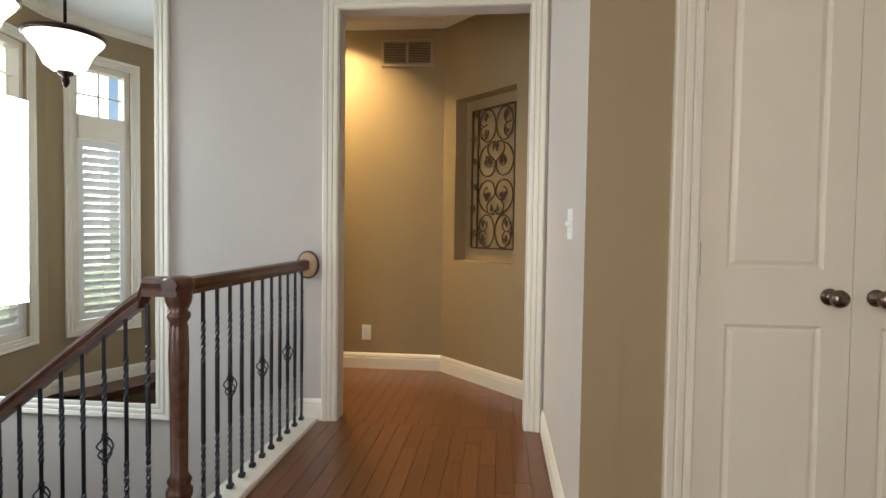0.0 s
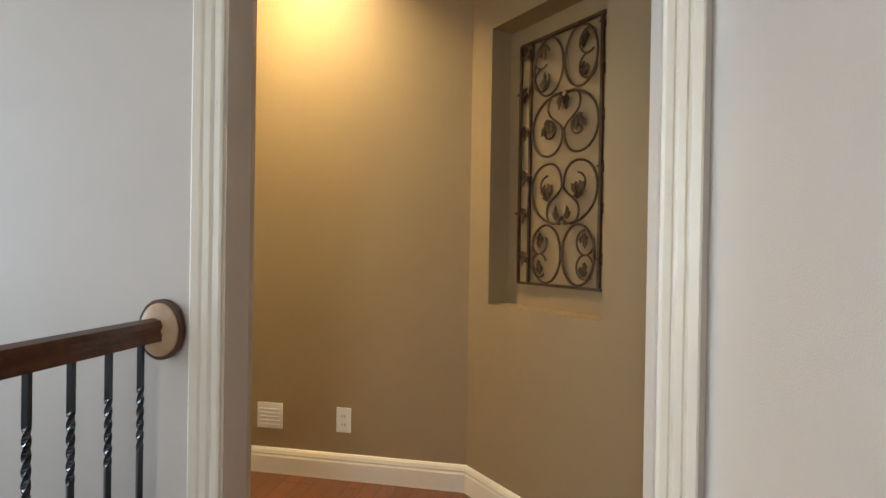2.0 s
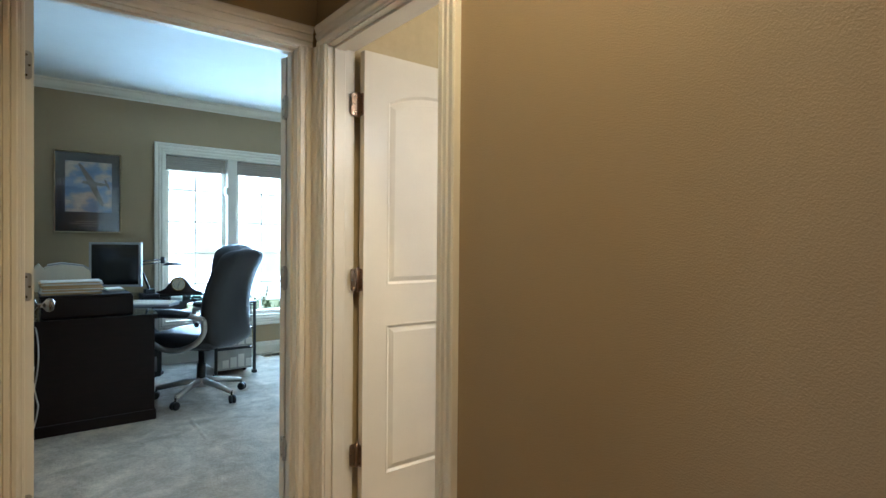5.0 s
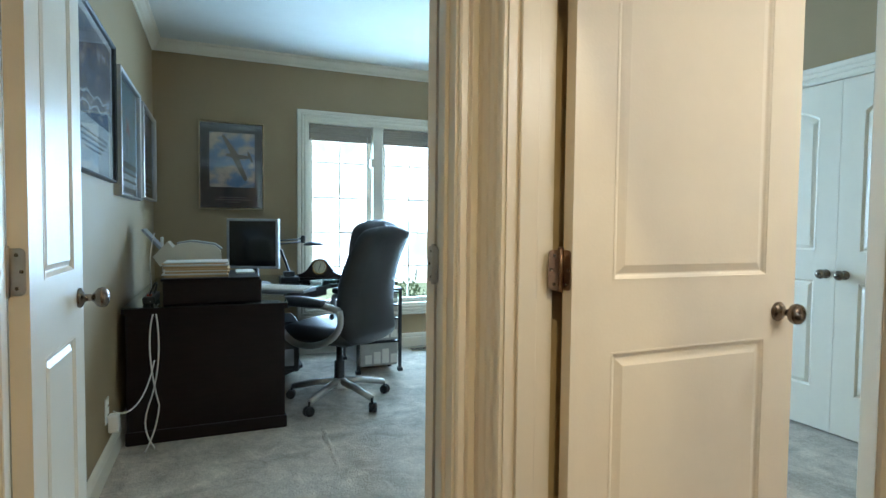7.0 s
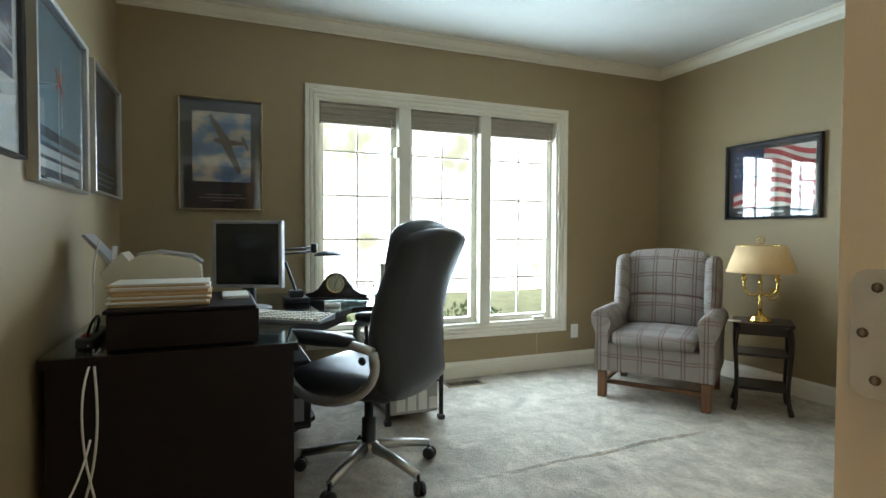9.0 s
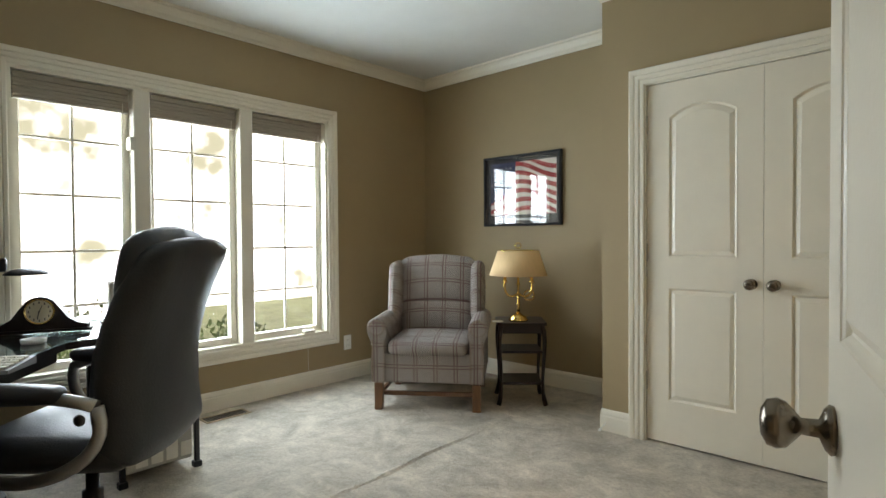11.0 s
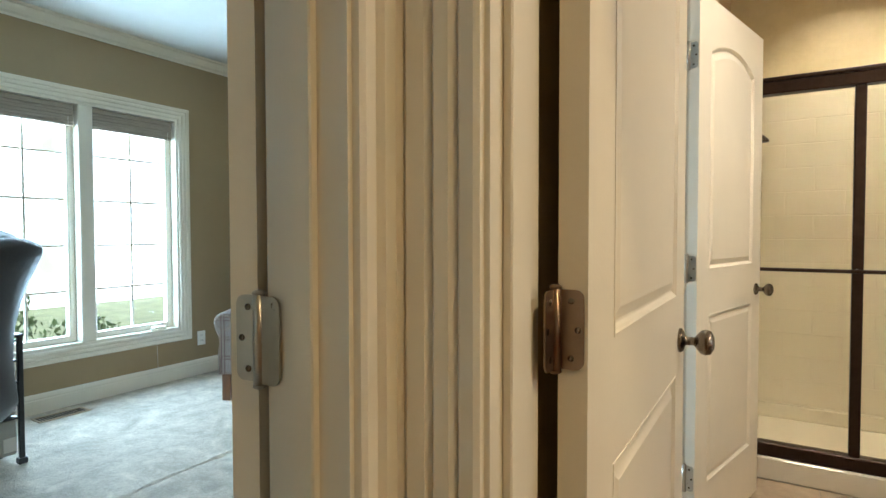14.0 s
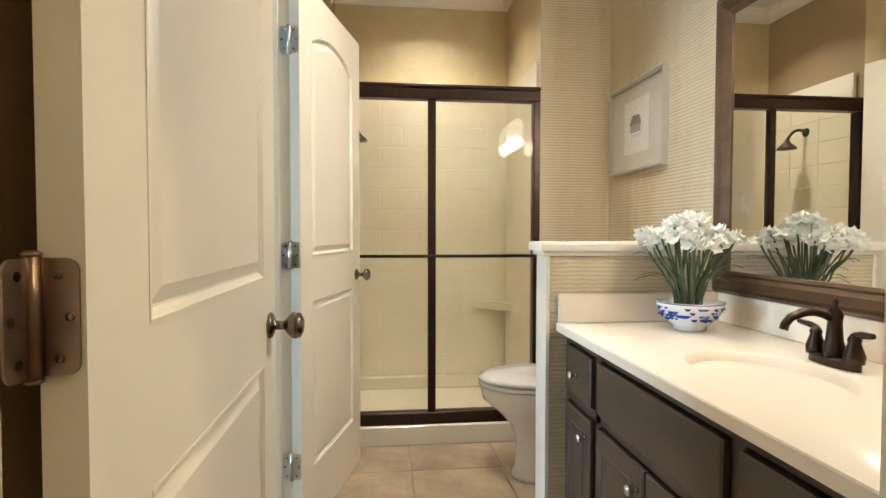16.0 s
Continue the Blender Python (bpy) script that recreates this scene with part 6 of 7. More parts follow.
for sx in (-1, 1):
    for sy in (-1, 1):
        pts = bez((sx * 0.165, sy * 0.135, 0.555), (sx * 0.215, sy * 0.17, 0.42), (sx * 0.13, sy * 0.11, 0.16), (sx * 0.19, sy * 0.155, 0.0), 12)
        part("leg", tube(pts, 0.017, 8, None, False, 0, [1.25, 1.2, 1.1, 1, 0.95, 0.9, 0.85, 0.8, 0.75, 0.75, 0.85, 1.1, 1.2]), DARKT, tb)
tl = thing("table_lamp", pose(-4.965, 7.79, 0.5785, 0, 0, 30), "brass horn lamp with a cream pleated shade", "lamp")
part("base", lathe([(0.068, 0), (0.07, 0.012), (0.058, 0.02), (0.062, 0.028), (0.03, 0.045), (0.014, 0.06)], 8), BRASS, tl)
part("column", lathe([(0.014, 0.05), (0.010, 0.10), (0.015, 0.12), (0.009, 0.14), (0.009, 0.25), (0.016, 0.26), (0.008, 0.27), (0.006, 0.50)], 14), BRASS, tl)
for sx in (-1, 1):
    part("horn_arm", tube(bez((0, 0, 0.20), (sx * 0.03, 0, 0.15), (sx * 0.11, 0, 0.16), (sx * 0.095, 0, 0.28), 14), 0.008, 8), BRASS, tl)
    part("candle_cup", lathe([(0.009, 0.27), (0.022, 0.275), (0.012, 0.29), (0.012, 0.34), (0.009, 0.345)], 12, at=(sx * 0.095, 0, 0)), BRASS, tl)
part("horn_loop", tube([(0.075 + 0.035 * math.cos(a), 0.01, 0.18 + 0.035 * math.sin(a)) for a in [2 * math.pi * i / 18 for i in range(19)]], 0.006, 7), BRASS, tl)
sh = lathe([(0.205, 0.325), (0.145, 0.50)], 48)
for f in [f for f in sh.faces if len(f.verts) > 4]:
    sh.faces.remove(f)
o = part("shade", sh, SHADEM, tl, "cream pleated shade")
md = o.modifiers.new("thick", "SOLIDIFY")
md.thickness = 0.003
part("shade_ring", tube([(0.143 * math.cos(a), 0.143 * math.sin(a), 0.50) for a in [2 * math.pi * i / 24 for i in range(25)]], 0.003, 6), BRASS, tl)
part("finial", tube([(0.02 * math.cos(a), 0, 0.535 + 0.02 * math.sin(a)) for a in [2 * math.pi * i / 14 for i in range(15)]], 0.004, 6), BRASS, tl)
cst = thing("coaster", pose(-5.05, 7.66, 0.5785), "small pale coaster on the side table", "coaster")
part("disc", lathe([(0.04, 0), (0.042, 0.004), (0.002, 0.005)], 18), PAPER, cst)

plate("wall_outlet", pose(XW, 7.37, 0.305, 0, 0, 90), 0.075, 0.12, "white wall socket beside the wide window")
plate("wall_plate", pose(XW, 7.66, 0.30, 0, 0, 90), 0.075, 0.12, "white blank plate behind the armchair", "blank")
fv = thing("floor_register", pose(-6.22, 6.235, 0.001), "dark floor register set into the carpet", "vent")
part("frame", boxes([((-0.06, -0.15, 0), (0.06, -0.135, 0.008)), ((-0.06, 0.135, 0), (0.06, 0.15, 0.008)), ((-0.06, -0.135, 0), (-0.048, 0.135, 0.008)), ((0.048, -0.135, 0), (0.06, 0.135, 0.008))], 0.002), VENTM, fv)
for i in range(14):
    part("slat", box((-0.048, -0.130 + 0.019 * i, 0.001), (0.048, -0.122 + 0.019 * i, 0.006)), VENTD, fv)
ds = thing("door_stop", pose(XJ + 0.03, YC - 0.016, 0.05), "white spring door stop on the baseboard", "door stop")
part("spring", tube([(0.004 * math.cos(1.4 * i), -0.0025 * i, 0.004 * math.sin(1.4 * i) - 0.0007 * i) for i in range(28)], 0.0018, 5), WHITE, ds)
part("tip", lathe([(0.008, -0.085), (0.009, -0.075), (0.006, -0.066)], 10, "y", (0, 0, -0.02)), WHITE, ds)
# wrinkles of the loose carpet
def ridge(name, pts, r, label):
    bm = bmesh.new()
    n = len(pts)
    rows = []
    for i, (x, y) in enumerate(pts):
        a = Vector(pts[min(i + 1, n - 1)]) - Vector(pts[max(i - 1, 0)])
        nrm = Vector((-a.y, a.x)).normalized()
        k = math.sin(math.pi * (i + 0.3) / (n - 0.4)) ** 0.5 * (0.75 + 0.4 * noise.noise((x * 7, y * 7, 3)))
        rows.append([bm.verts.new((x + nrm.x * u * r, y + nrm.y * u * r, h * r * 0.75 * k - 0.002)) for u, h in ((-1.6, 0), (-0.9, 0.35), (-0.35, 0.9), (0.2, 1.0), (0.45, 0.75), (0.55, 0))])
    for p, q in zip(rows, rows[1:]):
        for j in range(5):
            f = bm.faces.new((p[j], p[j + 1], q[j + 1], q[j]))
            f.smooth = True
    return struct(name, bm, CARPET, label, "floor")


ridge("floor_carpet_fold", [(-4.775 + 0.02 * math.sin(3.1 * t) - 0.03 * (t / 2.2) ** 2 + 0.028 * noise.noise((t * 2.3, 0, 0)) + 0.008 * noise.noise((t * 9, 0, 0)), 5.45 + t) for t in [i * 0.05 for i in range(44)]], 0.021, "raised fold in the loose carpet")
ridge("floor_carpet_fold_desk", [(-4.58 + 0.62 * t, 4.98 - 0.02 * t + 0.01 * noise.noise((t * 8, 2, 0))) for t in [i * 0.05 for i in range(20)]], 0.018, "low fold in the carpet by the desk")

# ---- bath ----
VY0, VY1 = 5.20, 6.598
XV = -1.535
CT = 0.82
van = thing("bathroom_vanity", pose(XV, VY0, 0), "dark brown vanity cabinet with chrome knobs", "cabinet")
VM = Matrix.Translation((-XV, -VY0, 0))


def vpart(name, bm, parent=van, material=VANITY, label=""):
    bm.transform(VM)
    return part(name, bm, material, parent, label)


vpart("body", box((XV + 0.02, VY0, 0.10), (XB - 0.002, VY1, 0.66)))
vpart("toe_kick", box((XV + 0.08, VY0, 0), (XB - 0.002, VY1, 0.10)))
vpart("face_frame", boxes([((XV, VY0, 0.10), (XV + 0.02, VY1, 0.14)), ((XV, VY0, 0.755), (XV + 0.02, VY1, CT - 0.03)), ((XV, VY0, 0.14), (XV + 0.02, VY0 + 0.04, 0.755)), ((XV, VY1 - 0.035, 0.14), (XV + 0.02, VY1, 0.755)), ((XV, 6.285, 0.14), (XV + 0.02, 6.325, 0.755)), ((XV, 5.625, 0.14), (XV + 0.02, 5.665, 0.755)), ((XV, VY0 + 0.04, 0.555), (XV + 0.02, VY1 - 0.035, 0.585))]))


def front(name, y0, y1, z0, z1, knob_at=None, raised=True):
    f = vpart(name, prism([(y0, z0), (y1, z0), (y1, z1), (y0, z1)], 0, 0.014, lambda u, v, k: (XV - k, u, v), None, 0.008, 0.004))
    if raised:
        b = 0.05
        vpart("panel_groove", sweep([(y0 + b, z0 + b), (y0 + b, z1 - b), (y1 - b, z1 - b), (y1 - b, z0 + b)], [(0, 0), (-0.004, 0.005), (-0.010, 0.002), (-0.014, 0)], lambda a, z, v: (XV - 0.018 - v, a, z), True), f)
    if knob_at:
        vpart("knob", lathe([(0.009, 0), (0.005, -0.006), (0.005, -0.014), (0.013, -0.020), (0.015, -0.027), (0.010, -0.032), (0.001, -0.033)], 16, "x", (XV - 0.018, knob_at[0], knob_at[1])), f, CHROME, "chrome knob")
    return f


front("drawer", 6.33, 6.56, 0.592, 0.75, (6.445, 0.668), False)
front("false_front", 5.67, 6.28, 0.592, 0.75, None, False)
front("drawer", 5.245, 5.62, 0.592, 0.75, (5.43, 0.668), False)
front("cabinet_door", 6.33, 6.56, 0.145, 0.55, (6.36, 0.49))
front("cabinet_door", 5.98, 6.28, 0.145, 0.55, (6.01, 0.49))
front("cabinet_door", 5.67, 5.97, 0.145, 0.55, (5.94, 0.49))
front("drawer", 5.245, 5.62, 0.36, 0.55, (5.43, 0.45), False)
front("drawer", 5.245, 5.62, 0.145, 0.33, (5.43, 0.24), False)
# counter with a basin moulded in
ctop = thing("vanity_counter", pose(-1.26, 5.85, CT), "cream cultured marble counter with moulded oval basin", "counter")
CM = Matrix.Translation((1.26, -5.85, -CT))
SCX, SCY, SRX, SRY = -1.29, 5.90, 0.155, 0.215
XF, XR = -1.575, XB - 0.001
bm = bmesh.new()
N = 48
ring_o, ring_i = [], []
for i in range(N):
    a = 2 * math.pi * i / N
    c, s = math.cos(a), math.sin(a)
    k = min((XR - SCX) / c if c > 1e-6 else (XF - SCX) / c if c < -1e-6 else 1e9, (VY1 - SCY) / s if s > 1e-6 else (VY0 - SCY) / s if s < -1e-6 else 1e9)
    ring_o.append((SCX + c * k, SCY + s * k))
corners = [(XF, VY0), (XF, VY1), (XR, VY0), (XR, VY1)]
for cx, cy in corners:
    j = min(range(N), key=lambda i: (ring_o[i][0] - cx) ** 2 + (ring_o[i][1] - cy) ** 2)
    ring_o[j] = (cx, cy)
rings = [[(x, y, CT - 0.03) for x, y in ring_o], [(x, y, CT - 0.004) for x, y in ring_o], [(SCX + (x - SCX) * 0.992, SCY + (y - SCY) * 0.996, CT) for x, y in ring_o]]
for f_, dz in ((1.14, 0.0), (1.06, -0.001), (1.02, -0.002), (1.0, -0.006), (0.975, -0.022), (0.93, -0.06), (0.84, -0.10), (0.62, -0.128), (0.3, -0.138), (0.06, -0.14)):
    rings.append([(SCX + f_ * SRX * math.cos(2 * math.pi * i / N), SCY + f_ * SRY * math.sin(2 * math.pi * i / N), CT + dz) for i in range(N)])
vr = [[bm.verts.new(p) for p in r_] for r_ in rings]
for a, b in zip(vr, vr[1:]):
    for i in range(N):
        f = bm.faces.new((a[i], a[(i + 1) % N], b[(i + 1) % N], b[i]))
        f.smooth = vr.index(b) > 2
bm.faces.new(vr[0])
bm.faces.new(vr[-1])
bm.transform(CM)
part("counter_slab", bm, MARBLE, ctop)
bm = box((XB - 0.022, VY0, CT + 0.0005), (XB - 0.001, VY1 - 0.022, 0.925), 0.003)
bm.transform(CM)
part("back_splash", bm, MARBLE, ctop)
bm = box((XF + 0.004, VY1 - 0.022, CT + 0.0005), (XB - 0.001, VY1 - 0.001, 0.925), 0.003)
bm.transform(CM)
part("side_splash", bm, MARBLE, ctop)
bm = lathe([(0.022, -0.139), (0.022, -0.136), (0.012, -0.1355), (0.002, -0.137)], 18, at=(SCX, SCY, CT))
bm.transform(CM)
part("drain", bm, BRONZE, ctop)
fa = thing("basin_faucet", pose(-1.095, 5.92, CT + 0.0005) @ Matrix.Scale(0.88, 4), "oil-rubbed bronze faucet with two lever handles", "faucet")
part("base_plate", prism([(0.028 * math.cos(a) , 0.085 * math.sin(a)) for a in [2 * math.pi * i / 24 for i in range(24)]], 0, 0.02, flatz, None, 0.006, 0.006), BRONZE, fa)
part("spout_post", lathe([(0.026, 0.02), (0.028, 0.05), (0.022, 0.07), (0.018, 0.12), (0.021, 0.14), (0.016, 0.155), (0.006, 0.165), (0.009, 0.178), (0.003, 0.188)], 18), BRONZE, fa)
part("spout", tube(bez((0, 0, 0.125), (-0.06, 0, 0.165), (-0.10, 0, 0.15), (-0.135, 0, 0.135), 10) + [(-0.15, 0, 0.118), (-0.155, 0, 0.102)], 0.012, 10), BRONZE, fa)
for sy in (-1, 1):
    hb = part("handle_base", lathe([(0.024, 0.02), (0.026, 0.04), (0.015, 0.075), (0.017, 0.085), (0.008, 0.10)], 16, at=(0, sy * 0.065, 0)), BRONZE, fa)
    part("lever", tube([(0, sy * 0.062, 0.096), (0, sy * 0.085, 0.10), (-0.005, sy * 0.125, 0.104)], 0.010, 8, None, False, 0, (0.7, 1.0, 0.75)), BRONZE, hb)
# flowers
fl = thing("flower_bowl", pose(-1.17, 6.425, CT + 0.0005), "white flowers on green stems in a blue and white bowl", "plant")
part("bowl", lathe([(0.050, 0), (0.054, 0.004), (0.052, 0.014), (0.072, 0.028), (0.092, 0.052), (0.104, 0.078), (0.109, 0.094), (0.105, 0.095), (0.09, 0.068), (0.05, 0.055), (0.003, 0.055)], 32), CERAMIC, fl, "white glazed bowl")
rng = random.Random(5)
bmb = bmesh.new()
for i in range(120):
    a = 2 * math.pi * i / 120 + rng.uniform(-0.1, 0.1)
    r0, z0 = rng.choice(((0.0985, 0.064), (0.084, 0.042), (0.093, 0.054), (0.1035, 0.078)))
    sz = rng.uniform(0.006, 0.013)
    q = Matrix.Rotation(a, 4, "Z") @ Matrix.Translation((r0 - 0.002, 0, z0)) @ Matrix.Rotation(radians(55), 4, "Y")
    g = bmesh.ops.create_circle(bmb, cap_ends=True, segments=6, radius=sz, matrix=q @ Matrix.Translation((0, 0, 0.003)))
part("blue_pattern", bmb, BLUEW, fl, "cobalt blue painted pattern")
part("blue_band", tube([(0.1078 * math.cos(a), 0.1078 * math.sin(a), 0.092) for a in [2 * math.pi * i / 32 for i in range(33)]], 0.002, 5), BLUEW, fl)
part("blue_band", tube([(0.0485 * math.cos(a), 0.0485 * math.sin(a), 0.005) for a in [2 * math.pi * i / 32 for i in range(33)]], 0.002, 5), BLUEW, fl)
part("soil_moss", lathe([(0.085, 0.058), (0.05, 0.068), (0.002, 0.07)], 18), STEM, fl)
heads = []
for i in range(36):
    a = rng.uniform(0, 6.28)
    r0, r1 = rng.uniform(0.0, 0.05), 0.15 * rng.uniform(0.0, 1.0) ** 0.6
    x1, y1, z1 = r1 * math.cos(a), r1 * math.sin(a), rng.uniform(0.31, 0.375) - 0.4 * r1
    heads.append((x1, y1, z1))
    stem = tube(bez((r0 * math.cos(a), r0 * math.sin(a), 0.06), (r0 * 1.2 * math.cos(a), r0 * 1.2 * math.sin(a), 0.17), (x1 * 0.8, y1 * 0.8, z1 - 0.08), (x1, y1, z1), 6), 0.0032, 5)
    part("stem", stem, STEM, fl)
for i in range(18):
    a = 2 * math.pi * i / 18 + rng.uniform(-0.2, 0.2)
    r1, z1 = rng.uniform(0.08, 0.19), rng.uniform(0.14, 0.28)
    pts = bez((0.03 * math.cos(a), 0.03 * math.sin(a), 0.06), (0.06 * math.cos(a), 0.06 * math.sin(a), 0.2), (r1 * 0.7 * math.cos(a), r1 * 0.7 * math.sin(a), z1 + 0.03), (r1 * math.cos(a), r1 * math.sin(a), z1), 7)
    b = bmesh.new()
    prev = None
    for k, p_ in enumerate(pts):
        w_ = 0.006 * math.sin(math.pi * (k + 0.6) / 8.2)
        t_ = Vector((-math.sin(a), math.cos(a), 0)) * w_
        l, r_, m_ = b.verts.new(p_ + t_), b.verts.new(p_ - t_), b.verts.new(p_ + Vector((0, 0, -0.002)))
        if prev:
            b.faces.new((prev[0], prev[2], m_, l))
            b.faces.new((prev[2], prev[1], r_, m_))
        prev = (l, r_, m_)
    part("blade_leaf", b, STEM, fl)
for hx, hy, hz in heads:
    b = bmesh.new()
    for k in range(12):
        th, ph_ = rng.uniform(0, 6.28), rng.uniform(-0.2, 1.2)
        c = Vector((hx, hy, hz)) + Vector((math.cos(th) * math.cos(ph_), math.sin(th) * math.cos(ph_), math.sin(ph_))) * 0.026
        tilt = Matrix.Translation(c) @ Euler((rng.uniform(-0.9, 0.9), rng.uniform(-0.9, 0.9), th)).to_matrix().to_4x4()
        ctr = b.verts.new(tilt @ Vector((0, 0, -0.004)))
        rim = [b.verts.new(tilt @ Vector(((0.022 if j % 2 == 0 else 0.013) * math.cos(j * math.pi / 5), (0.022 if j % 2 == 0 else 0.013) * math.sin(j * math.pi / 5), 0.004 * (j % 2 == 0)))) for j in range(10)]
        for j in range(10):
            b.faces.new((ctr, rim[j], rim[(j + 1) % 10]))
    part("flower_head", b, PETAL, fl, "cluster of small white blossoms")

# knee wall
struct("wall_knee", box((-1.600, 6.60, -0.1), (XB, 6.715, 1.078)), GRASSC, "half-height wallpapered wall beside the toilet", "wall")
struct("trim_knee_end", box((-1.615, 6.597, 0.0), (-1.600, 6.718, 1.078), 0.002), TRIM, "white painted end board of the half wall", "trim")
struct("trim_knee_cap", prism([(-1.640, 6.575), (XB, 6.575), (XB, 6.74), (-1.640, 6.74)], 1.078, 1.102, flatz, None, 0.004, 0.008), TRIM, "cream wooden cap on the half wall", "trim")
struct("trim_knee_bead", boxes([((-1.628, 6.586, 1.060), (XB, 6.5965, 1.0775)), ((-1.628, 6.5965, 1.060), (-1.6155, 6.7185, 1.0775)), ((-1.628, 6.7185, 1.060), (XB, 6.729, 1.0775))], 0.004), TRIM, "cream bead under the cap", "trim")
# toilet
to = thing("toilet", pose(-1.39, 7.16, 0) @ Matrix.Diagonal((1, 1, 1.1, 1)), "white two-piece toilet with a closed lid", "toilet")
bm = bmesh.new()
def egg(cx, rx, ry, z, n=28):
    return [(cx + rx * math.cos(2 * math.pi * i / n) * (1.0 if math.cos(2 * math.pi * i / n) > 0 else 1.25), ry * math.sin(2 * math.pi * i / n), z) for i in range(n)]
def loft(rings, bm=None):
    bm = bm or bmesh.new()
    vs = [[bm.verts.new(p) for p in r_] for r_ in rings]
    for a, b in zip(vs, vs[1:]):
        for i in range(len(a)):
            f = bm.faces.new((a[i], a[(i + 1) % len(a)], b[(i + 1) % len(a)], b[i]))
            f.smooth = True
    bm.faces.new(vs[0])
    bm.faces.new(vs[-1])
    return bm
part("pedestal", loft([egg(0.0, 0.17, 0.12, 0), egg(0.0, 0.17, 0.118, 0.02), egg(0.0, 0.155, 0.105, 0.05), egg(0.0, 0.15, 0.10, 0.16), egg(-0.01, 0.165, 0.125, 0.23), egg(-0.03, 0.20, 0.165, 0.29), egg(-0.04, 0.245, 0.185, 0.34), egg(-0.04, 0.255, 0.19, 0.385), egg(-0.04, 0.25, 0.185, 0.395)]), CERAMIC, to)
part("seat_ring", loft([egg(-0.04, 0.255, 0.19, 0.397), egg(-0.04, 0.262, 0.197, 0.402), egg(-0.04, 0.262, 0.197, 0.412), egg(-0.04, 0.255, 0.19, 0.416)]), CERAMIC, to)
part("lid", loft([egg(-0.04, 0.255, 0.19, 0.4185), egg(-0.04, 0.263, 0.198, 0.423), egg(-0.04, 0.263, 0.198, 0.434), egg(-0.04, 0.24, 0.175, 0.444), egg(-0.04, 0.12, 0.09, 0.448)]), CERAMIC, to)
part("tank", box((0.19, -0.21, 0.38), (0.385, 0.21, 0.74), 0.025, 3), CERAMIC, to)
part("tank_lid", box((0.18, -0.22, 0.74), (0.39, 0.22, 0.775), 0.012, 2), CERAMIC, to)
part("flush_lever", tube([(0.185, -0.15, 0.68), (0.17, -0.15, 0.68), (0.165, -0.09, 0.675)], 0.006, 6), CHROME, to)
# framed drawing
p = picture("framed_drawing", pose(XB, 7.26, 1.665, 0, 0, -90), 0.56, 0.445, "silver-framed pencil drawing with a cream mat", SILVER, 0.02, CREAMB)
art(p, "drawing_paper", -0.13, 0.13, -0.13, 0.13, PAPER)
poly(p, "pencil_sketch", [(-0.055, -0.03), (0.05, -0.03), (0.05, 0.012), (-0.055, 0.012)], SKETCH)
poly(p, "pencil_roof", [(-0.066, 0.010), (0.06, 0.010), (0.035, 0.05), (-0.03, 0.056)], INK, 0.0172)
for i in range(6):
    poly(p, "pencil_stroke", [(-0.06 + 0.02 * i, -0.045 - 0.003 * (i % 3)), (-0.045 + 0.02 * i, -0.043), (-0.045 + 0.02 * i, -0.0415), (-0.06 + 0.02 * i, -0.0435 - 0.003 * (i % 3))], INK)
# mirror
bmr = thing("vanity_mirror", pose(XB, 5.95, 1.47, 0, 0, -90), "large bronze-framed mirror over the vanity", "mirror")
part("frame", sweep([(-0.66, -0.545), (-0.66, 0.53), (0.66, 0.53), (0.66, -0.545)], [(0, 0), (0, 0.018), (-0.012, 0.030), (-0.020, 0.026), (-0.030, 0.036), (-0.052, 0.030), (-0.066, 0.018), (-0.072, 0.022), (-0.082, 0.014), (-0.082, 0)], lambda a, z, v: (a, -v - 0.001, z), True), BRONZEF, bmr)
part("mirror_glass", box((-0.59, -0.010, -0.475), (0.59, -0.004, 0.46)), MIRROR, bmr)
# vanity light
vl = thing("vanity_light", pose(XB, 5.78, 2.12, 0, 0, -90), "three bell-shaped lit glass shades on a bronze bar", "lamp")
part("bar", box((-0.32, -0.03, -0.025), (0.32, 0, 0.025), 0.008), BRONZE, vl)
for k in (-1, 0, 1):
    part("arm", tube([(0.22 * k, -0.02, 0), (0.22 * k, -0.10, 0.02), (0.22 * k, -0.12, -0.02)], 0.008, 8), BRONZE, vl)
    part("glass_shade", lathe([(0.028, -0.02), (0.036, -0.035), (0.048, -0.09), (0.066, -0.155), (0.062, -0.156), (0.002, -0.12)], 22, at=(0.22 * k, -0.12, 0)), BULB, vl, "lit bell-shaped glass shade")
for k in (-1, 0, 1):
    d = bpy.data.lights.new("vanity_bulb", "POINT")
    d.energy, d.color, d.shadow_soft_size = 14, (1.0, 0.87, 0.68), 0.05
    o = new("vanity_bulb", d)
    o.location = (XB - 0.125, 5.78 - 0.22 * k, 1.90)
# two ceiling cans added out of view to brighten the bath and shower
recessed(-1.9, 6.6, H_BATH, 22, (1.0, 0.87, 0.68), "added unseen fill light in the bath ceiling, small, round, lit warm")
recessed(-1.9, 7.95, H_BATH, 16, (1.0, 0.87, 0.68), "added unseen fill light over the shower, small, round, lit warm")
# shower
sw = thing("shower_enclosure", pose(-1.93, YS, 0), "sliding glass shower doors in dark bronze frames", "shower")
SM = Matrix.Translation((1.93, -YS, 0))


def spart(name, bm, material, label="", parent=sw):
    bm.transform(SM)
    return part(name, bm, material, parent, label)


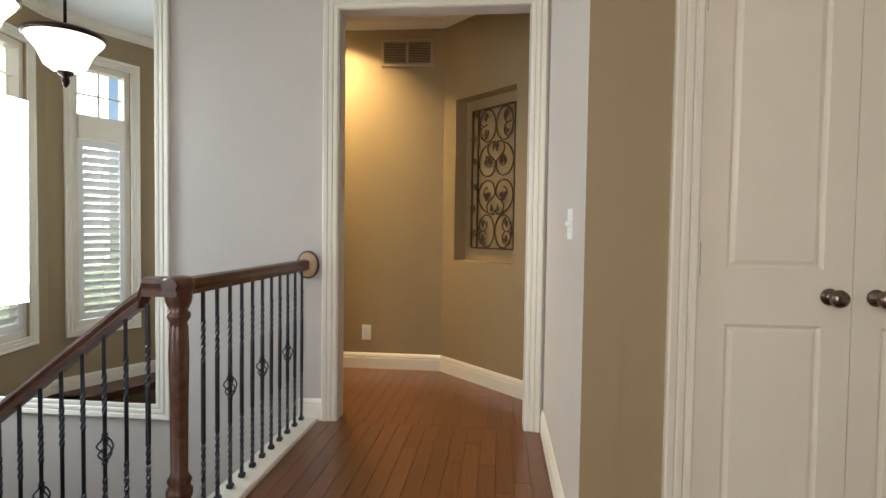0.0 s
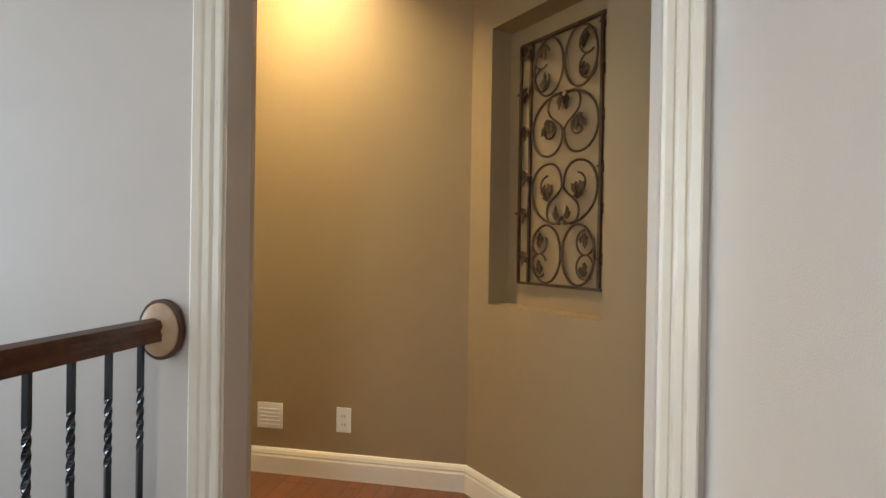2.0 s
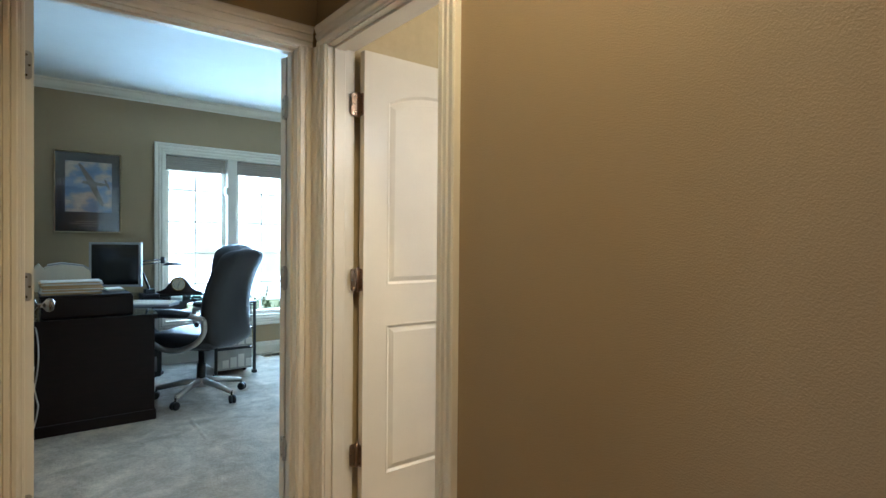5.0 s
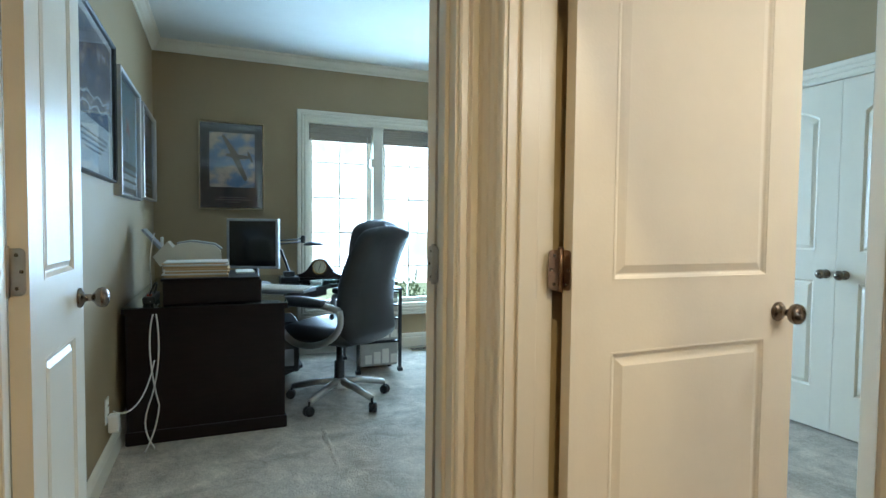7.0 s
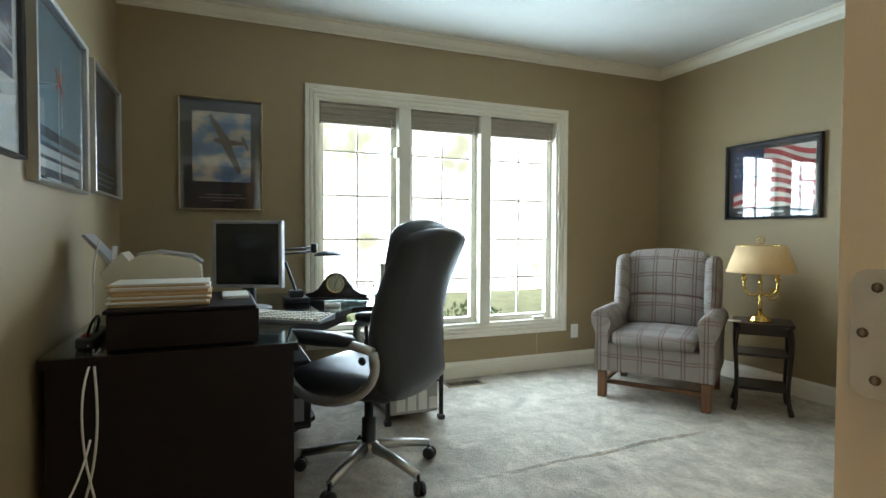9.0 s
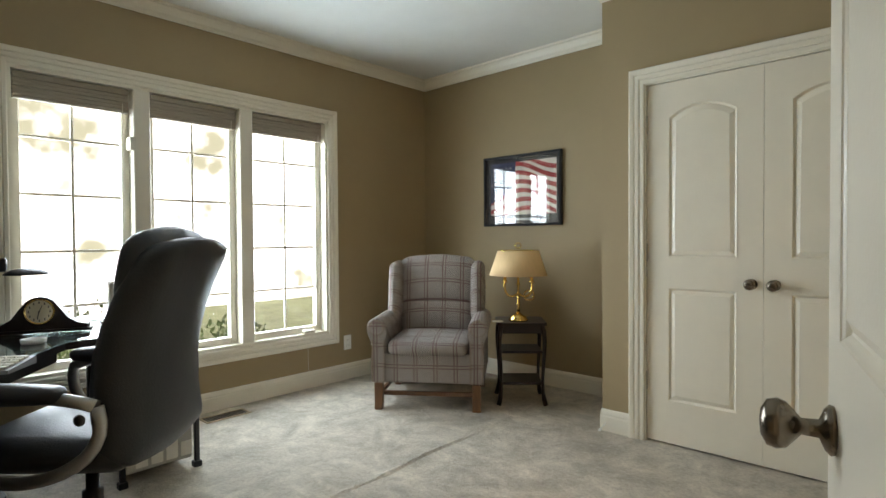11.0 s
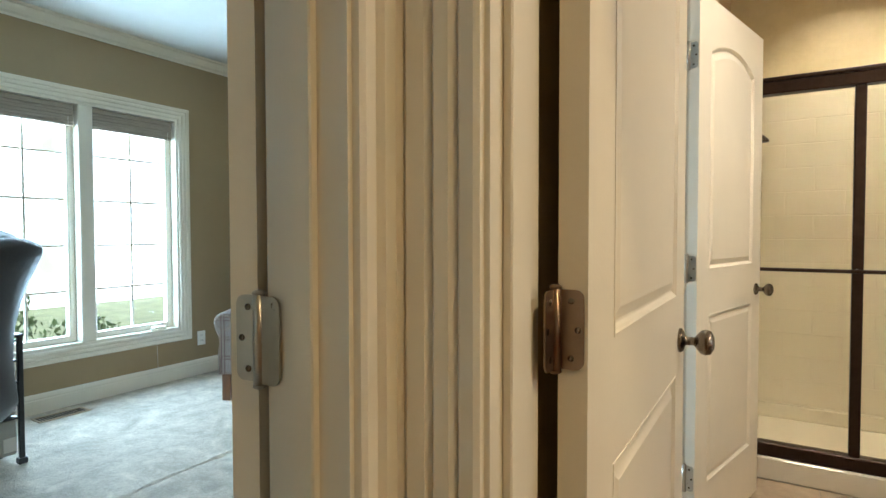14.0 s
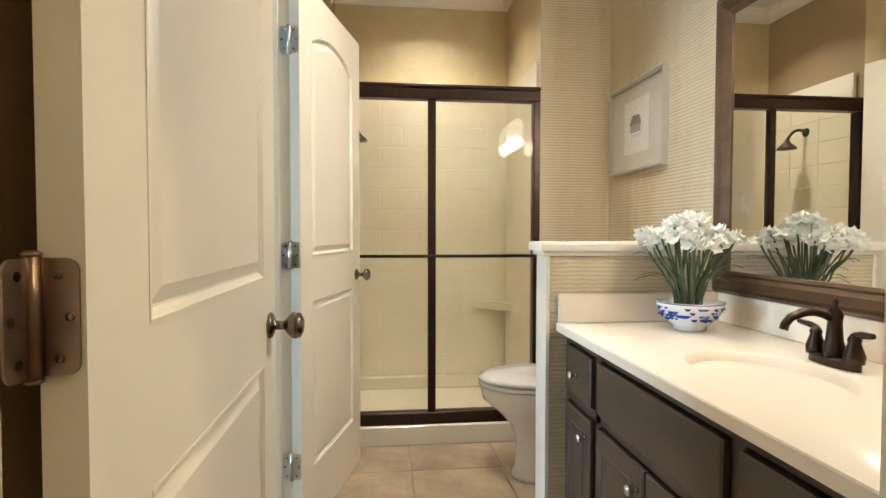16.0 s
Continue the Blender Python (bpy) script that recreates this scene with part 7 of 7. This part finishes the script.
XS0, XS1 = XL + 0.006, -1.347
spart("curb", box((XS0, YS - 0.03, 0), (XS1, YS + 0.09, 0.108), 0.006), ACRYL)
spart("bottom_track", box((XS0, YS - 0.012, 0.108), (XS1, YS + 0.05, 0.172), 0.004), BRONZE)
spart("header", boxes([((XS0, YS - 0.018, 1.848), (XS1, YS + 0.05, 1.905)), ((XS0, YS - 0.024, 1.905), (XS1, YS + 0.05, 1.925))], 0.004), BRONZE)
spart("jamb_rail", box((XS1 - 0.035, YS - 0.012, 0.172), (XS1, YS + 0.05, 1.848), 0.003), BRONZE)
spart("jamb_rail", box((XS0, YS - 0.012, 0.172), (XS0 + 0.035, YS + 0.05, 1.848), 0.003), BRONZE)
spart("meeting_stile", box((-1.957, YS - 0.008, 0.172), (-1.915, YS + 0.03, 1.848), 0.004), BRONZE)
spart("towel_bar", tube([(XS0 + 0.02, YS - 0.035, 1.016), (XS1 - 0.02, YS - 0.035, 1.016)], 0.009, 10), BRONZE)
for x in (XS0 + 0.04, -1.936, XS1 - 0.03):
    spart("bar_post", tube([(x, YS - 0.035, 1.016), (x, YS - 0.005, 1.016)], 0.012, 8), BRONZE)
g = spart("glass_panel", box((XS0 + 0.03, YS + 0.016, 0.172), (-1.93, YS + 0.021, 1.85)), SHOWERG)
g.visible_shadow = False
g = spart("glass_panel", box((-1.945, YS + 0.004, 0.172), (XS1 - 0.03, YS + 0.009, 1.85)), SHOWERG)
g.visible_shadow = False
pan = thing("shower_pan", pose(-1.93, 8.0, 0), "cream acrylic shower floor", "shower")
part("pan", box((XS0 + 1.93, -0.31, 0), (XS1 + 1.93, 0.40, 0.075), 0.004), ACRYL, pan)
part("pan_upstand", box((XS0 + 1.93, 0.36, 0.075), (XS1 + 1.93, 0.394, 0.16), 0.006), ACRYL, pan)
shf = thing("shower_shelf", pose(-1.36, 8.2, 0.62), "cream moulded shower seat shelf in the corner", "shelf")
part("shelf", prism([(0, 0), (-0.22, 0.19), (0, 0.19)], 0, 0.05, lambda u, v, k: (u + 0.012, v, k)), ACRYL, shf)
shd = thing("overhead_shower", pose(XL + 0.028, 8.0, 1.80), "dark bronze shower head on a curved arm", "shower")
part("arm", tube(bez((0, 0, 0), (0.06, 0, 0.03), (0.10, 0, 0.01), (0.13, 0, -0.05), 8), 0.010, 8), BRONZE, shd)
part("rose", lathe([(0.014, 0.0), (0.02, -0.02), (0.055, -0.05), (0.06, -0.065), (0.002, -0.066)], 20, at=(0.135, 0, -0.05)), BRONZE, shd)
part("flange", lathe([(0.03, 0), (0.026, 0.008), (0.01, 0.012)], 16, "x"), BRONZE, shd)
shv = thing("shower_valve", pose(XL + 0.028, 8.0, 1.12), "dark bronze round shower valve", "valve")
part("plate", lathe([(0.08, 0), (0.075, 0.01), (0.03, 0.014), (0.028, 0.05), (0.01, 0.055)], 24, "x"), BRONZE, shv)

# ---- outside ----
gb = bmesh.new()
g_ = [gb.verts.new(p) for p in ((-900, -900, -0.45), (-6.56, -900, -0.45), (-6.56, 900, -0.45), (-900, 900, -0.45))]
gb.faces.new(g_)
struct("ground", gb, GRASS, "mown lawn outside the window", "ground")
# glowing panel: white-out haze and pale foliage painted in, it also lights the rooms
hz = emit("glowing_haze_panel", (0.93, 0.98, 1.0), 1.0)
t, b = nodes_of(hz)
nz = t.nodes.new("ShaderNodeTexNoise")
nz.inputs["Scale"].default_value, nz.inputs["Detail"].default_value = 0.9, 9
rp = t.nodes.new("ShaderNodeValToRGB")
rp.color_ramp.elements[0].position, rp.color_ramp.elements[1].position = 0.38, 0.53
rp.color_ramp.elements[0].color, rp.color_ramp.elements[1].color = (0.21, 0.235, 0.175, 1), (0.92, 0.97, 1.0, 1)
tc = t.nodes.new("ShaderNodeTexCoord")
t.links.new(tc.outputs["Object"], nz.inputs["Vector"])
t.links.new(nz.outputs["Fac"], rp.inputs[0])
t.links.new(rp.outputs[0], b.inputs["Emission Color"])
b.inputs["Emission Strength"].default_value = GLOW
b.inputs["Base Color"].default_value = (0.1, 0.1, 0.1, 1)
struct("backdrop", box((-16.2, -14, -0.45), (-16, 24, 11)), hz, "glowing panel painted as washed-out sky and pale foliage", "backdrop")


def bush(name, x, y, size, material, seed, label, trunk=False):
    rng = random.Random(seed)
    e = thing(name, pose(x, y, -0.45), label, "tree" if trunk else "shrub")
    base = 0.0
    if trunk:
        base = size * 0.75
        part("trunk", tube([(0, 0, 0), (0.05, 0.02, base * 0.6), (0.0, 0.1, base * 1.4)], 0.07, 8, None, False, 0, (1.2, 0.9, 0.5)), BARK, e)
        for k in range(6):
            a = k * 1.05
            part("limb", tube([(0.02, 0.03, base * 0.7 + 0.1 * k), (0.5 * size * math.cos(a), 0.5 * size * math.sin(a), base + 0.35 * size + 0.08 * k)], 0.03, 6, None, False, 0, (1, 0.4)), BARK, e)
    b = bmesh.new()
    cl = []
    for k in range(12 if trunk else 9):
        cl.append((rng.gauss(0, 0.42) * size, rng.gauss(0, 0.42) * size, base + size * (0.55 + rng.gauss(0, 0.28)), rng.uniform(0.16, 0.34) * size))
    for cx, cy, cz, cr in cl:
        for k in range(90):
            d_ = Vector((rng.gauss(0, 1), rng.gauss(0, 1), rng.gauss(0, 1))).normalized() * cr * rng.uniform(0.5, 1.05)
            q = Euler((rng.uniform(0, 6), rng.uniform(0, 6), rng.uniform(0, 6))).to_matrix()
            s = rng.uniform(0.025, 0.05)
            c = Vector((cx, cy, max(0.05, cz))) + d_
            b.faces.new([b.verts.new(c + q @ Vector(v)) for v in ((-s, 0, 0), (0, -s * 0.45, 0), (s, 0, 0), (0, s * 0.45, 0))])
    part("crown" if trunk else "foliage", b, material, e)
    return e


bush("garden_shrub", -8.3, 7.1, 0.75, LEAF1, 3, "low green shrub under the window")
bush("garden_shrub", -8.0, 6.2, 0.62, LEAF1, 4, "low green shrub under the window")
bush("garden_shrub", -9.9, 6.7, 1.0, LEAF1, 6, "loose green shrub on the lawn")

# ---- planks and tiles ----
def pieces(parent, name, rects, z0, z1, material, bev):
    """Rectangular floor pieces on shared meshes, children of the floor."""
    cache = {}
    for x0, y0, x1, y1 in rects:
        key = (round(x1 - x0, 3), round(y1 - y0, 3))
        if key not in cache:
            w, l = key
            me = bpy.data.meshes.new(name)
            bm_ = bmesh.new()
            prism([(0, 0), (w, 0), (w, l), (0, l)], z0, z1 - bev, flatz, bm_, bev, bev)
            bmesh.ops.recalc_face_normals(bm_, faces=bm_.faces[:])
            bm_.to_mesh(me)
            bm_.free()
            me.materials.append(material)
            cache[key] = me
        o = new(name, cache[key])
        o.parent = parent
        o.location = (x0, y0, 0)


fh = bpy.data.objects["floor_hall"]
rng = random.Random(11)
rects = []
PW = 0.0826
LENS = (0.58, 0.74, 0.9, 1.06)
x = -0.963
while x < XH - 0.02:
    y = 0.35 + rng.choice((-0.5, -0.35, -0.2, -0.05))
    while y < YA0 - 0.01:
        l = min(rng.choice(LENS), YA0 - y)
        rects.append((x + 0.0006, y + 0.0006, min(x + PW, XH) - 0.0006, y + l - 0.0006))
        y += l
    x += PW
x = XO1
while x < 0.74:
    y = YA0
    last = 5.055 if BL < x < BR - 0.06 else YR0
    while y < last - 0.02:
        l = min(rng.choice((0.42, 0.58, 0.74)), last - y)
        rects.append((x + 0.0006, y + 0.0006, x + PW - 0.0006, y + l - 0.0006))
        y += l
    x += PW
pieces(fh, "plank", rects, -0.011, 0.0, PLANK, 0.0012)
struct("floor_hall_behind", box((-1.06, -1.4, -0.011), (2.6, 0.0, -0.001)), PLANK, "stained oak floor", "floor")
struct("floor_hall_closet_side", box((XH, 0.0, -0.011), (2.6, 2.39, -0.001)), PLANK, "stained oak floor", "floor")
fb = bpy.data.objects["floor_bath"]
rects = []
TS = 0.44
for i in range(5):
    for j in range(8):
        x0, y0 = XL + 0.006 + TS * i, 5.064 + TS * j
        x1, y1 = min(x0 + TS, XB - 0.002), min(y0 + TS, YS - 0.032)
        if x1 - x0 > 0.03 and y1 - y0 > 0.03:
            rects.append((x0 + 0.002, y0 + 0.002, x1 - 0.002, y1 - 0.002))
pieces(fb, "tile", rects, -0.004, 0.004, TILE, 0.0015)
ws = bpy.data.objects["wall_shower_back"]
me = bpy.data.meshes.new("wall_tile")
bm = prism([(0, 0), (0.288, 0), (0.288, 0.138), (0, 0.138)], 0, 0.005, lambda u, v, k: (u, -k, v), None, 0.004, 0.002)
bmesh.ops.recalc_face_normals(bm, faces=bm.faces[:])
bm.to_mesh(me)
bm.free()
me.materials.append(ACRYL)
for r_ in range(13):
    for c_ in range(5):
        x0 = XL + 0.012 + 0.2905 * c_ - (0.145 if r_ % 2 else 0)
        if x0 < XL + 0.004 or x0 + 0.288 > -1.345:
            continue
        o = new("tile", me)
        o.parent = ws
        o.location = (x0, 8.3995, 0.17 + 0.1405 * r_)
struct("wall_shower_panel", box((XL + 0.004, 8.396, 0.07), (-1.345, 8.3995, 2.09)), ACRYL, "cream tiled shower back panel", "wall")
sp = struct("wall_shower_left", box((XL + 0.004, YS + 0.05, 0.07), (XL + 0.026, 8.396, 2.09), 0.002), ACRYL, "cream tiled shower side panel", "wall")
me2 = bpy.data.meshes.new("side_tile")
bm = prism([(0, 0), (0.238, 0), (0.238, 0.138), (0, 0.138)], 0, 0.004, lambda u, v, k: (k, u, v), None, 0.004, 0.002)
bmesh.ops.recalc_face_normals(bm, faces=bm.faces[:])
bm.to_mesh(me2)
bm.free()
me2.materials.append(ACRYL)
for r_ in range(13):
    for c_ in range(3):
        o = new("tile", me2)
        o.parent = sp
        o.location = (XL + 0.0225, YS + 0.055 + 0.241 * c_, 0.17 + 0.1405 * r_)
